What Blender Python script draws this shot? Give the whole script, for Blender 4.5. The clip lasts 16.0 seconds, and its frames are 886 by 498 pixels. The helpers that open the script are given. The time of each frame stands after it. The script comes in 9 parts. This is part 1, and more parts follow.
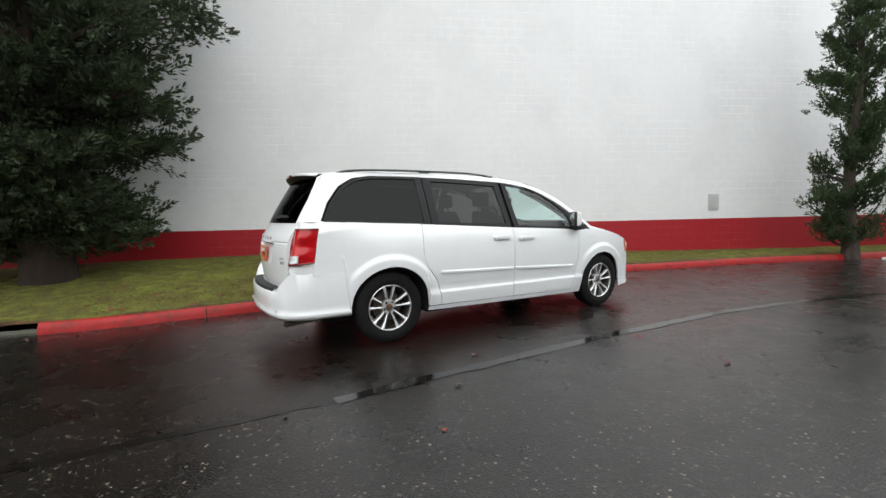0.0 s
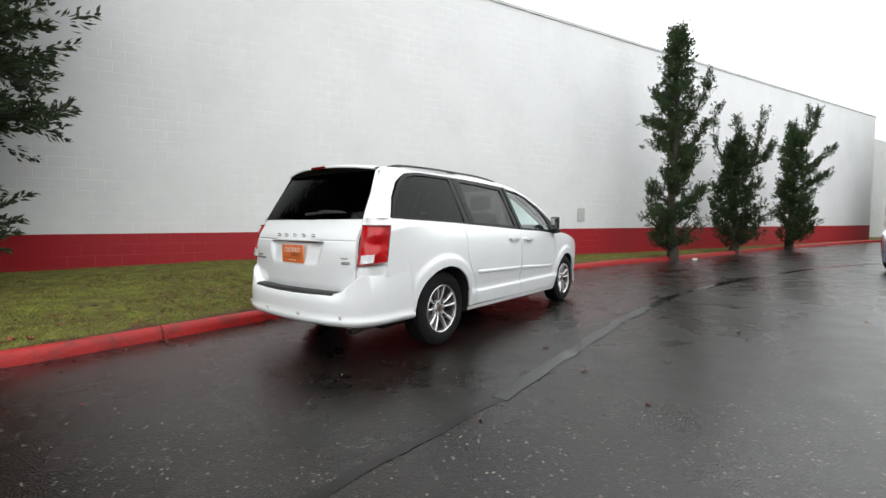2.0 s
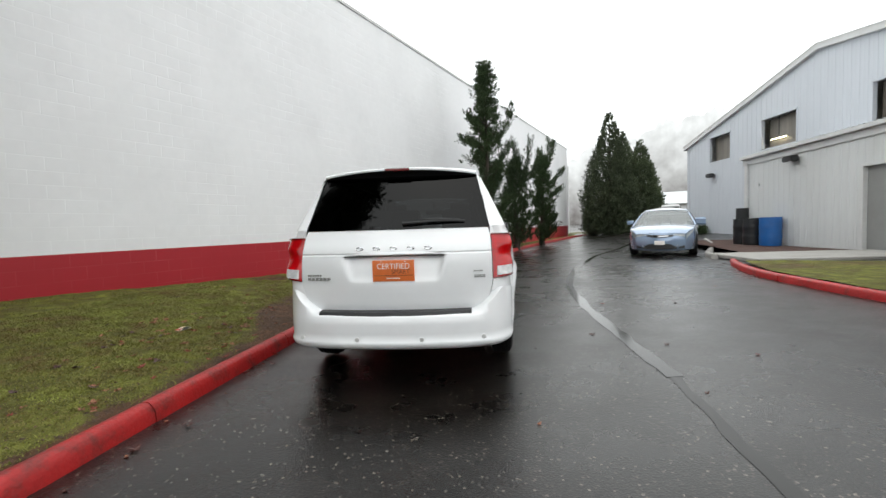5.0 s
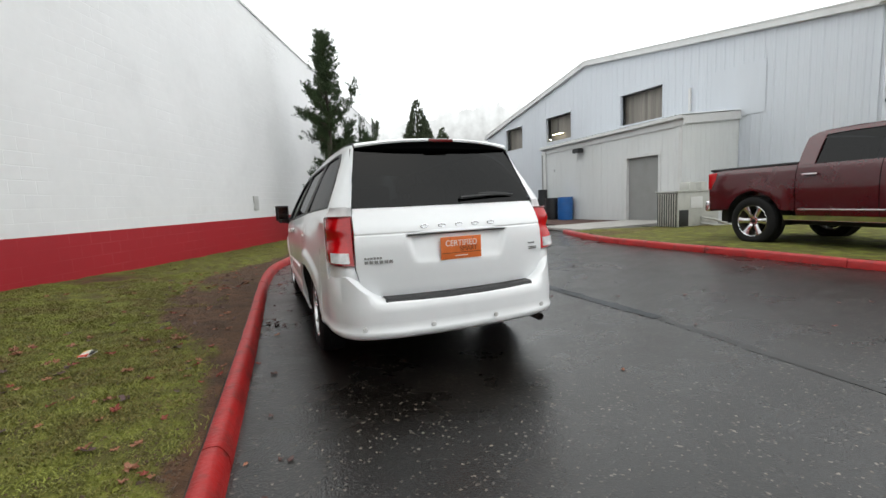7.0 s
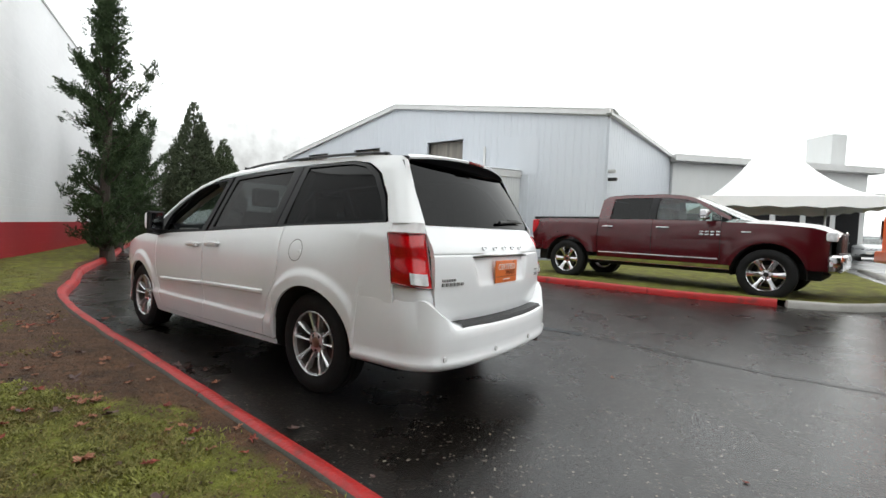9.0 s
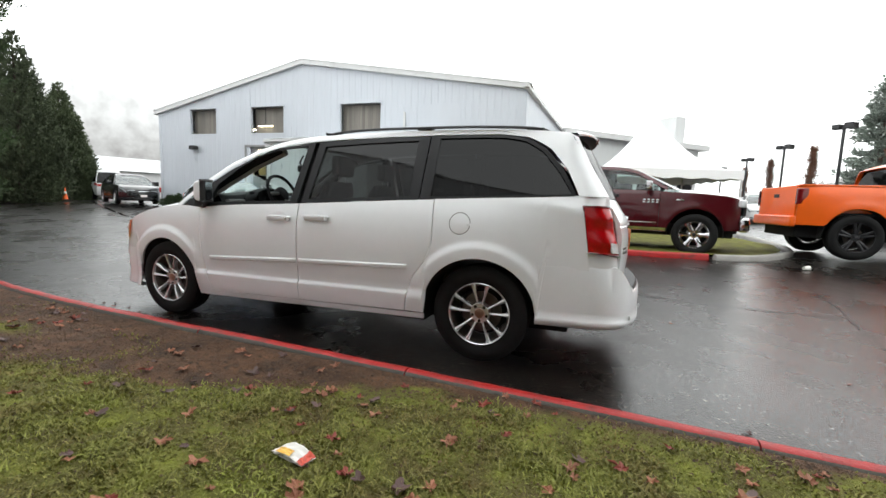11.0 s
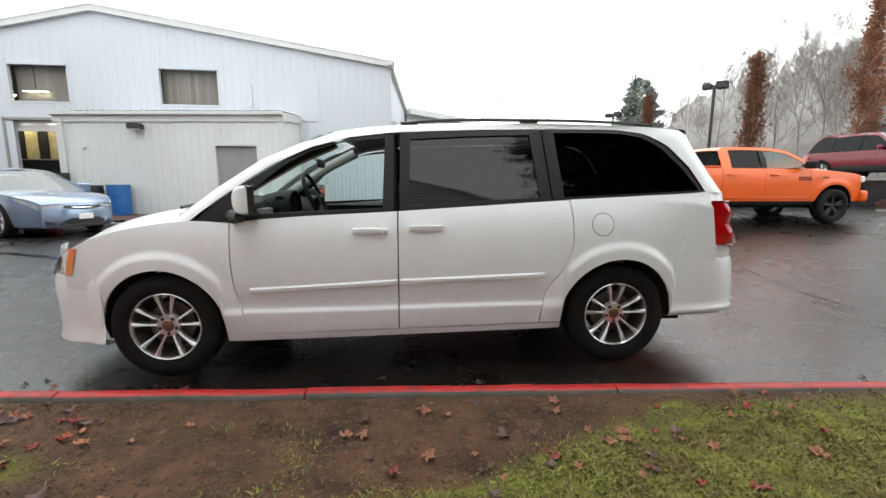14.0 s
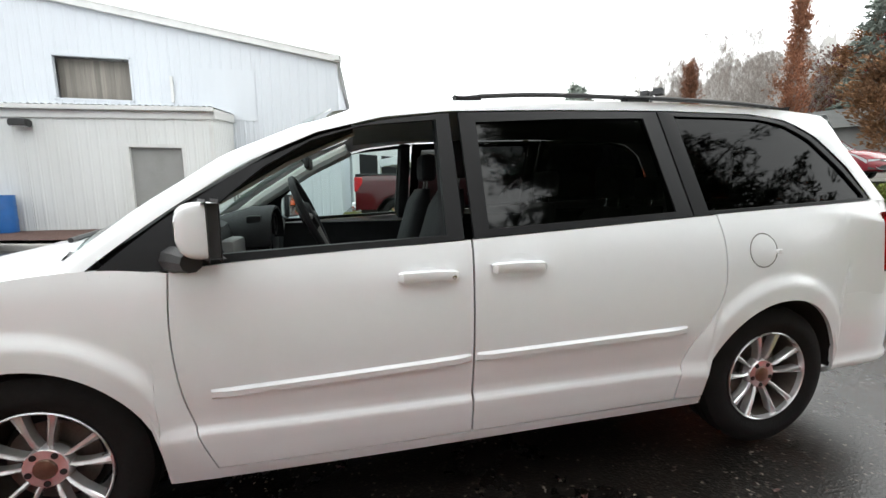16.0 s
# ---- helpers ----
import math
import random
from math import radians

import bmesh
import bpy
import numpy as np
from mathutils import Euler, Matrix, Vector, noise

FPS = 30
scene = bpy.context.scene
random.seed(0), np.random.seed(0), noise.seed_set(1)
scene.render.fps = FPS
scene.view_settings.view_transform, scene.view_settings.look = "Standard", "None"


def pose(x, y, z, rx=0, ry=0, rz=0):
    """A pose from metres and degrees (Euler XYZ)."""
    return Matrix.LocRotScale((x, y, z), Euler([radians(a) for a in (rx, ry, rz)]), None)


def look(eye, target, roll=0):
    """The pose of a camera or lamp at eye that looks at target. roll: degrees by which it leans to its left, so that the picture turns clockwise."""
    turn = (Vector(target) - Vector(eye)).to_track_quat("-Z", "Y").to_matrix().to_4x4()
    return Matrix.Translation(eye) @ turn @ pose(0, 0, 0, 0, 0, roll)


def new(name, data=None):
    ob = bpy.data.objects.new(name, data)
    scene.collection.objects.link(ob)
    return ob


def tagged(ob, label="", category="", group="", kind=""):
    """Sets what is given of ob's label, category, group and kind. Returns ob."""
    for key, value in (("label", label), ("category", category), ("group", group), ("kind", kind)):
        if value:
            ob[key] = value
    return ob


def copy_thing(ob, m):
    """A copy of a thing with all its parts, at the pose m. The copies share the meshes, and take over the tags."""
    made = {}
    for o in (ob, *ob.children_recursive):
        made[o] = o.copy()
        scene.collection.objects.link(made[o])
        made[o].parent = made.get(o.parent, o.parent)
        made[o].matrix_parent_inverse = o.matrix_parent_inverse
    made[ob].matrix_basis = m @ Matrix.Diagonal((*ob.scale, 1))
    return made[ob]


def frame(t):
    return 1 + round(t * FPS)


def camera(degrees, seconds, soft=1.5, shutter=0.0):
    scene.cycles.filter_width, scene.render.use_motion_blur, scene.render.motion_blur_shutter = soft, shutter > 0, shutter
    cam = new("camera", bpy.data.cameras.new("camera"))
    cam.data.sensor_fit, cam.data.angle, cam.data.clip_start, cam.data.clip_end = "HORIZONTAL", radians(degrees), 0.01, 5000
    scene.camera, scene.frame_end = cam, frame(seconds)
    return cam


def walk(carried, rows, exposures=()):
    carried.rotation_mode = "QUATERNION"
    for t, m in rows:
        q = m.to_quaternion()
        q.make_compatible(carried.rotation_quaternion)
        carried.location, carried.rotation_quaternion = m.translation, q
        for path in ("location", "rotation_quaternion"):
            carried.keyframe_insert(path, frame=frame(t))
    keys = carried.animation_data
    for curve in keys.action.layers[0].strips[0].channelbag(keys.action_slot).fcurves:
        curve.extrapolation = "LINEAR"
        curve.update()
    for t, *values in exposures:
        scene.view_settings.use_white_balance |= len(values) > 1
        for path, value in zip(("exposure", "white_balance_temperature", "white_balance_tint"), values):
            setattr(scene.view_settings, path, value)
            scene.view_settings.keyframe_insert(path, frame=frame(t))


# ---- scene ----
cam = camera(92.2, 16.0)
PATH = [
    (0, (4.753, -3.212, 1.287), (3.041, -2.19, 1.121), -1.2),
    (0.5, (4.455, -3.695, 1.217), (2.906, -2.434, 1.112), -1.2),
    (1, (4.13, -4.083, 1.206), (2.688, -2.703, 1.073), -1.9),
    (1.5, (3.76, -4.424, 1.213), (2.421, -2.943, 1.092), -0.1),
    (2, (3.377, -4.774, 1.195), (2.172, -3.182, 1.072), -0.1),
    (2.5, (2.95, -5.027, 1.212), (1.855, -3.361, 1.046), 0.8),
    (3, (2.532, -5.297, 1.183), (1.642, -3.509, 1.078), 0.0),
    (5.5, (0.122, -5.676, 1.246), (0.179, -3.682, 1.11), -2.0),
    (6, (-0.368, -5.56, 1.211), (-0.076, -3.591, 1.009), -2.1),
    (6.5, (-0.832, -5.423, 1.207), (-0.332, -3.492, 1.052), -1.4),
    (7, (-1.281, -5.281, 1.248), (-0.516, -3.446, 1.027), -2.5),
    (7.5, (-1.679, -5.048, 1.194), (-0.83, -3.249, 0.99), -1.6),
    (8, (-2.087, -4.775, 1.213), (-0.903, -3.17, 1.062), -1.1),
    (10.5, (-3.577, -2.694, 1.165), (-1.765, -1.865, 1.005), 4.7),
    (11, (-3.837, -2.299, 1.172), (-1.967, -1.627, 0.949), 2.1),
    (11.5, (-4.022, -1.901, 1.23), (-2.084, -1.439, 1.05), 0.7),
    (12, (-4.188, -1.499, 1.246), (-2.213, -1.254, 1.04), -0.0),
    (12.5, (-4.236, -1.098, 1.244), (-2.269, -0.844, 0.979), -1.6),
    (13, (-4.186, -0.714, 1.248), (-2.205, -0.567, 1.02), -0.5),
    (13.5, (-4.073, -0.341, 1.26), (-2.093, -0.349, 0.981), -0.7),
    (14, (-3.759, -0.085, 1.292), (-1.788, -0.234, 0.988), 0.2),
    (14.5, (-3.453, 0.116, 1.291), (-1.509, -0.185, 0.931), 0.8),
    (15, (-3.16, 0.288, 1.316), (-1.239, -0.102, 0.918), 0.8),
    (15.5, (-2.843, 0.37, 1.326), (-0.906, 0.0, 0.99), -0.6),
    (16, (-2.535, 0.469, 1.312), (-0.602, 0.04, 1.03), -0.4),
]
walk(cam, [(t, look(eye, target, roll)) for t, eye, target, roll in PATH],
     exposures=[(t, e, 6500, 6) for t, e in ((0, 0.42), (2.5, 0.42), (5.5, 0.28), (8, 0.33), (10.5, 0.6), (13, 0.70), (14.5, 0.80), (16, 0.92))])

# ==== light ====
world = bpy.data.worlds.new("overcast_sky")
scene.world = world
world.use_nodes = True
wn, wl = world.node_tree.nodes, world.node_tree.links
sky = wn.new("ShaderNodeTexSky")
sky.sky_type, sky.sun_disc = "NISHITA", False
sky.sun_elevation, sky.sun_rotation = radians(80), radians(170)
sky.air_density, sky.dust_density, sky.ozone_density = 1.0, 6.0, 1.0
# an overcast veil: the sky's own colours are mostly washed to a pale grey-white cloud layer
veil = wn.new("ShaderNodeMix")
veil.data_type = "RGBA"
veil.inputs["Factor"].default_value = 0.88
coord = wn.new("ShaderNodeTexCoord")
clouds = wn.new("ShaderNodeTexNoise")
clouds.inputs["Scale"].default_value = 1.6
clouds.inputs["Detail"].default_value = 3
wl.new(coord.outputs["Generated"], clouds.inputs["Vector"])
tone = wn.new("ShaderNodeValToRGB")
tone.color_ramp.elements[0].position, tone.color_ramp.elements[0].color = 0.3, (13.6, 13.9, 14.3, 1)
tone.color_ramp.elements[1].position, tone.color_ramp.elements[1].color = 0.7, (16.2, 16.3, 16.5, 1)
wl.new(clouds.outputs["Fac"], tone.inputs["Fac"])
wl.new(sky.outputs["Color"], veil.inputs["A"])
wl.new(tone.outputs["Color"], veil.inputs["B"])
wl.new(veil.outputs["Result"], wn["Background"].inputs["Color"])
wn["Background"].inputs["Strength"].default_value = 0.1

sun_data = bpy.data.lights.new("sun", "SUN")
sun_data.energy, sun_data.angle, sun_data.color = 0.7, radians(150), (1.0, 0.97, 0.93)
sun = new("sun", sun_data)
sun.matrix_world = look((1, -5, 30), (0, 0, 0))


# ==== materials ====
def material(name, color=(0.5, 0.5, 0.5), rough=0.6, metal=0.0, coat=0.0, spec=0.5, vary=0.0, scale=4.0, bump=0.0,
             bump_scale=40.0, rand=0.0, grime=0.0, grime_color=(0.12, 0.11, 0.1), grime_scale=1.2, stretch=(1, 1, 1)):
    """A Principled surface with colour variation at two scales, fine relief and blotches of grime."""
    m = bpy.data.materials.new(name)
    m.use_nodes = True
    n, l = m.node_tree.nodes, m.node_tree.links
    b = n["Principled BSDF"]
    b.inputs["Base Color"].default_value = (*color, 1)
    b.inputs["Roughness"].default_value = rough
    b.inputs["Metallic"].default_value = metal
    b.inputs["Coat Weight"].default_value = coat
    b.inputs["Coat Roughness"].default_value = 0.04
    b.inputs["Specular IOR Level"].default_value = spec
    tc = n.new("ShaderNodeTexCoord")
    mp = n.new("ShaderNodeMapping")
    mp.inputs["Scale"].default_value = stretch
    l.new(tc.outputs["Object"], mp.inputs["Vector"])
    out = None
    if vary or rand or grime:
        rgb = n.new("ShaderNodeRGB")
        rgb.outputs[0].default_value = (*color, 1)
        out = rgb.outputs[0]
    if vary:
        for s, k in ((scale, 1.0), (scale * 9, 0.6)):
            t = n.new("ShaderNodeTexNoise")
            t.inputs["Scale"].default_value, t.inputs["Detail"].default_value = s, 6
            l.new(mp.outputs["Vector"], t.inputs["Vector"])
            r = n.new("ShaderNodeMapRange")
            r.inputs["From Min"].default_value, r.inputs["From Max"].default_value = 0.25, 0.75
            r.inputs["To Min"].default_value, r.inputs["To Max"].default_value = 1 - vary * k, 1 + vary * k
            l.new(t.outputs["Fac"], r.inputs["Value"])
            x = n.new("ShaderNodeMix")
            x.data_type, x.blend_type = "RGBA", "MULTIPLY"
            x.inputs["Factor"].default_value = 1
            l.new(out, x.inputs["A"])
            l.new(r.outputs["Result"], x.inputs["B"])
            out = x.outputs["Result"]
    if rand:
        oi = n.new("ShaderNodeObjectInfo")
        gi = n.new("ShaderNodeNewGeometry")
        ad = n.new("ShaderNodeMath")
        ad.operation = "ADD"
        l.new(oi.outputs["Random"], ad.inputs[0])
        l.new(gi.outputs["Random Per Island"], ad.inputs[1])
        r = n.new("ShaderNodeMapRange")
        r.inputs["From Max"].default_value = 2
        r.inputs["To Min"].default_value, r.inputs["To Max"].default_value = 1 - rand, 1 + rand
        l.new(ad.outputs[0], r.inputs["Value"])
        x = n.new("ShaderNodeMix")
        x.data_type, x.blend_type = "RGBA", "MULTIPLY"
        x.inputs["Factor"].default_value = 1
        l.new(out, x.inputs["A"])
        l.new(r.outputs["Result"], x.inputs["B"])
        out = x.outputs["Result"]
    if grime:
        t = n.new("ShaderNodeTexNoise")
        t.inputs["Scale"].default_value, t.inputs["Detail"].default_value = grime_scale, 9
        t.inputs["Roughness"].default_value = 0.65
        l.new(mp.outputs["Vector"], t.inputs["Vector"])
        r = n.new("ShaderNodeMapRange")
        r.inputs["From Min"].default_value, r.inputs["From Max"].default_value = 0.5, 0.72
        r.inputs["To Max"].default_value = grime
        l.new(t.outputs["Fac"], r.inputs["Value"])
        x = n.new("ShaderNodeMix")
        x.data_type = "RGBA"
        l.new(r.outputs["Result"], x.inputs["Factor"])
        l.new(out, x.inputs["A"])
        x.inputs["B"].default_value = (*grime_color, 1)
        out = x.outputs["Result"]
    if out:
        l.new(out, b.inputs["Base Color"])
    if bump:
        t = n.new("ShaderNodeTexNoise")
        t.inputs["Scale"].default_value, t.inputs["Detail"].default_value = bump_scale, 5
        l.new(mp.outputs["Vector"], t.inputs["Vector"])
        u = n.new("ShaderNodeBump")
        u.inputs["Strength"].default_value, u.inputs["Distance"].default_value = bump, 0.02
        l.new(t.outputs["Fac"], u.inputs["Height"])
        l.new(u.outputs["Normal"], b.inputs["Normal"])
    return m


def glass(name, through_color, gloss=1.0, haze=0.0, film=0.0):
    """Thin pane: what is behind shows tinted, and it mirrors by Fresnel; film: share of flat white painted in as sky
    reflection.
    """
    m = bpy.data.materials.new(name)
    m.use_nodes = True
    n, l = m.node_tree.nodes, m.node_tree.links
    n.remove(n["Principled BSDF"])
    tr, gl, lw, mx = (n.new("ShaderNode" + k) for k in ("BsdfTransparent", "BsdfGlossy", "LayerWeight", "MixShader"))
    tr.inputs["Color"].default_value = (*through_color, 1)
    gl.inputs["Roughness"].default_value = haze
    gl.inputs["Color"].default_value = (gloss, gloss, gloss, 1)
    lw.inputs["Blend"].default_value = 0.5
    po, mu = n.new("ShaderNodeMath"), n.new("ShaderNodeMath")
    po.operation, mu.operation = "POWER", "MULTIPLY_ADD"
    po.inputs[1].default_value, mu.inputs[1].default_value, mu.inputs[2].default_value = 5.0, 0.9, 0.05
    l.new(lw.outputs["Facing"], po.inputs[0])
    l.new(po.outputs[0], mu.inputs[0])
    l.new(mu.outputs[0], mx.inputs["Fac"])
    l.new(tr.outputs[0], mx.inputs[1])
    l.new(gl.outputs[0], mx.inputs[2])
    out = mx.outputs[0]
    if film:
        df, m2 = n.new("ShaderNodeBsdfDiffuse"), n.new("ShaderNodeMixShader")
        df.inputs["Color"].default_value = (0.7, 0.73, 0.73, 1)
        m2.inputs["Fac"].default_value = film
        l.new(out, m2.inputs[1])
        l.new(df.outputs[0], m2.inputs[2])
        out = m2.outputs[0]
    l.new(out, n["Material Output"].inputs["Surface"])
    return m


M = {
    "van_white": material("van_white", (0.83, 0.845, 0.86), 0.3, coat=0.7, vary=0.012, scale=2, grime=0.05, grime_color=(0.5, 0.49, 0.47), grime_scale=3),
    "black_trim": material("black_trim", (0.008, 0.008, 0.009), 0.5, spec=0.22, vary=0.1, scale=6),
    "black_plastic": material("black_plastic", (0.02, 0.02, 0.021), 0.55, vary=0.15, scale=20, bump=0.1, bump_scale=300),
    "rubber": material("rubber", (0.008, 0.008, 0.008), 0.8, spec=0.25, vary=0.25, scale=9, bump=0.15, bump_scale=120),
    "under": material("under", (0.01, 0.01, 0.01), 0.9, vary=0.2, scale=7),
    "alloy": material("alloy", (0.82, 0.82, 0.83), 0.22, metal=0.7, vary=0.06, scale=12, grime=0.25, grime_color=(0.12, 0.09, 0.07), grime_scale=9),
    "alloy_dark": material("alloy_dark", (0.02, 0.02, 0.022), 0.35, metal=0.3, vary=0.1, scale=10),
    "brake_metal": material("brake_metal", (0.1, 0.085, 0.075), 0.5, metal=0.7, vary=0.2, scale=15),
    "cap_bronze": material("cap_bronze", (0.25, 0.17, 0.13), 0.35, metal=0.8, vary=0.2, scale=30),
    "chrome": material("chrome", (0.75, 0.75, 0.77), 0.1, metal=1.0, vary=0.03, scale=20),
    "lamp_red": material("lamp_red", (0.46, 0.003, 0.006), 0.12, spec=0.35, coat=0.4, vary=0.25, scale=9),
    "lamp_red_dark": material("lamp_red_dark", (0.16, 0.004, 0.006), 0.12, coat=1.0, vary=0.2, scale=30),
    "lamp_clear": material("lamp_clear", (0.62, 0.62, 0.63), 0.12, coat=1.0, vary=0.3, scale=22),
    "lamp_smoke": material("lamp_smoke", (0.3, 0.32, 0.33), 0.15, coat=0.8, vary=0.4, scale=12),
    "lamp_amber": material("lamp_amber", (0.80, 0.27, 0.11), 0.12, coat=1.0, vary=0.15, scale=25),
    "tint": glass("tint", (0.02, 0.021, 0.023), gloss=0.42, haze=0.035),
    "tint_light": glass("tint_light", (0.07, 0.073, 0.073), gloss=0.62, haze=0.035),
    "clear": glass("clear", (0.74, 0.86, 0.84)),
    # flat white in this glass paints the pale sky mirrored by windscreens
    "screen_wet": glass("screen_wet", (0.62, 0.76, 0.74), film=0.24),
    "pane_grey": glass("pane_grey", (0.35, 0.36, 0.36)),
    "interior_grey": material("interior_grey", (0.2, 0.2, 0.195), 0.8, vary=0.1, scale=15, bump=0.15, bump_scale=200),
    "interior_dark": material("interior_dark", (0.013, 0.013, 0.0145), 0.75, spec=0.3, vary=0.2, scale=15, bump=0.2, bump_scale=200),
    "headliner": material("headliner", (0.42, 0.42, 0.40), 0.9, vary=0.05, scale=15),
    "plate_orange": material("plate_orange", (0.72, 0.17, 0.035), 0.45, vary=0.08, scale=20),
    "plate_white": material("plate_white", (0.8, 0.76, 0.72), 0.5, vary=0.05, scale=30),
    "plate_brown": material("plate_brown", (0.2, 0.05, 0.015), 0.5, vary=0.1, scale=30),
    "truck_maroon": material("truck_maroon", (0.062, 0.0024, 0.0055), 0.22, spec=0.45, coat=0.6, vary=0.06, scale=3, grime=0.12, grime_color=(0.1, 0.05, 0.045), grime_scale=2),
    "truck_orange": material("truck_orange", (0.82, 0.118, 0.004), 0.35, coat=0.35, vary=0.03, scale=3, grime=0.1, grime_color=(0.4, 0.13, 0.05), grime_scale=2),
    "car_blue": material("car_blue", (0.25, 0.33, 0.46), 0.25, metal=0.45, coat=1.0, vary=0.03, scale=3),
    "car_black": material("car_black", (0.012, 0.013, 0.015), 0.2, coat=0.35, vary=0.1, scale=3),
    "car_red": material("car_red", (0.17, 0.008, 0.016), 0.25, coat=0.5, vary=0.05, scale=3),
    "car_silver": material("car_silver", (0.5, 0.51, 0.52), 0.3, metal=0.4, coat=1.0, vary=0.05, scale=3),
}

# ==== ground materials ====
def asphalt_material():
    """Old wet asphalt: worn aggregate, darker damp patches, a thin film of water that mirrors."""
    m = material("wet_asphalt", (0.05, 0.048, 0.047), 0.3)
    n, l = m.node_tree.nodes, m.node_tree.links
    b = n["Principled BSDF"]
    tc = n.new("ShaderNodeTexCoord")

    def noise_tex(scale, detail, rough=0.5):
        t = n.new("ShaderNodeTexNoise")
        t.inputs["Scale"].default_value, t.inputs["Detail"].default_value, t.inputs["Roughness"].default_value = scale, detail, rough
        l.new(tc.outputs["Object"], t.inputs["Vector"])
        return t.outputs["Fac"]

    def ramp(v, a, b_, ca, cb):
        r = n.new("ShaderNodeMapRange")
        for k, x in zip(("From Min", "From Max", "To Min", "To Max"), (a, b_, ca, cb)):
            r.inputs[k].default_value = x
        l.new(v, r.inputs["Value"])
        return r.outputs["Result"]

    big, mid, fine = noise_tex(0.35, 6, 0.6), noise_tex(2.2, 7, 0.6), noise_tex(90, 3)
    vor = n.new("ShaderNodeTexVoronoi")
    vor.inputs["Scale"].default_value = 82
    l.new(tc.outputs["Object"], vor.inputs["Vector"])
    stone = n.new("ShaderNodeValToRGB")
    stone.color_ramp.elements[0].color, stone.color_ramp.elements[1].color = (0.004, 0.0034, 0.003, 1), (0.17, 0.148, 0.122, 1)
    for at, c in ((0.55, (0.0065, 0.0054, 0.0046, 1)), (0.86, (0.0115, 0.0094, 0.008, 1)), (0.955, (0.024, 0.0195, 0.016, 1)), (0.982, (0.06, 0.05, 0.041, 1))):
        e = stone.color_ramp.elements.new(at)
        e.color = c
    sep = n.new("ShaderNodeSeparateColor")
    l.new(vor.outputs["Color"], sep.inputs["Color"])
    l.new(sep.outputs[0], stone.inputs["Fac"])
    mul = n.new("ShaderNodeMix")
    mul.data_type, mul.blend_type = "RGBA", "MULTIPLY"
    mul.inputs["Factor"].default_value = 1
    l.new(stone.outputs["Color"], mul.inputs["A"])
    l.new(ramp(mid, 0.3, 0.7, 0.7, 1.25), mul.inputs["B"])
    l.new(mul.outputs["Result"], b.inputs["Base Color"])
    add = n.new("ShaderNodeMath")
    add.operation = "ADD"
    l.new(ramp(big, 0.35, 0.65, 0.17, 0.31), add.inputs[0])
    l.new(ramp(mid, 0.35, 0.7, 0.0, 0.12), add.inputs[1])
    l.new(add.outputs[0], b.inputs["Roughness"])
    bu = n.new("ShaderNodeBump")
    b.inputs["Specular IOR Level"].default_value = 0.36
    b.inputs["Coat Weight"].default_value, b.inputs["Coat Roughness"].default_value, b.inputs["Coat IOR"].default_value = 0.22, 0.22, 1.33
    bu.inputs["Strength"].default_value, bu.inputs["Distance"].default_value = 0.24, 0.006
    bm2 = n.new("ShaderNodeMath")
    bm2.operation = "ADD"
    l.new(vor.outputs["Distance"], bm2.inputs[0])
    l.new(fine, bm2.inputs[1])
    l.new(bm2.outputs[0], bu.inputs["Height"])
    l.new(bu.outputs["Normal"], b.inputs["Normal"])
    return m


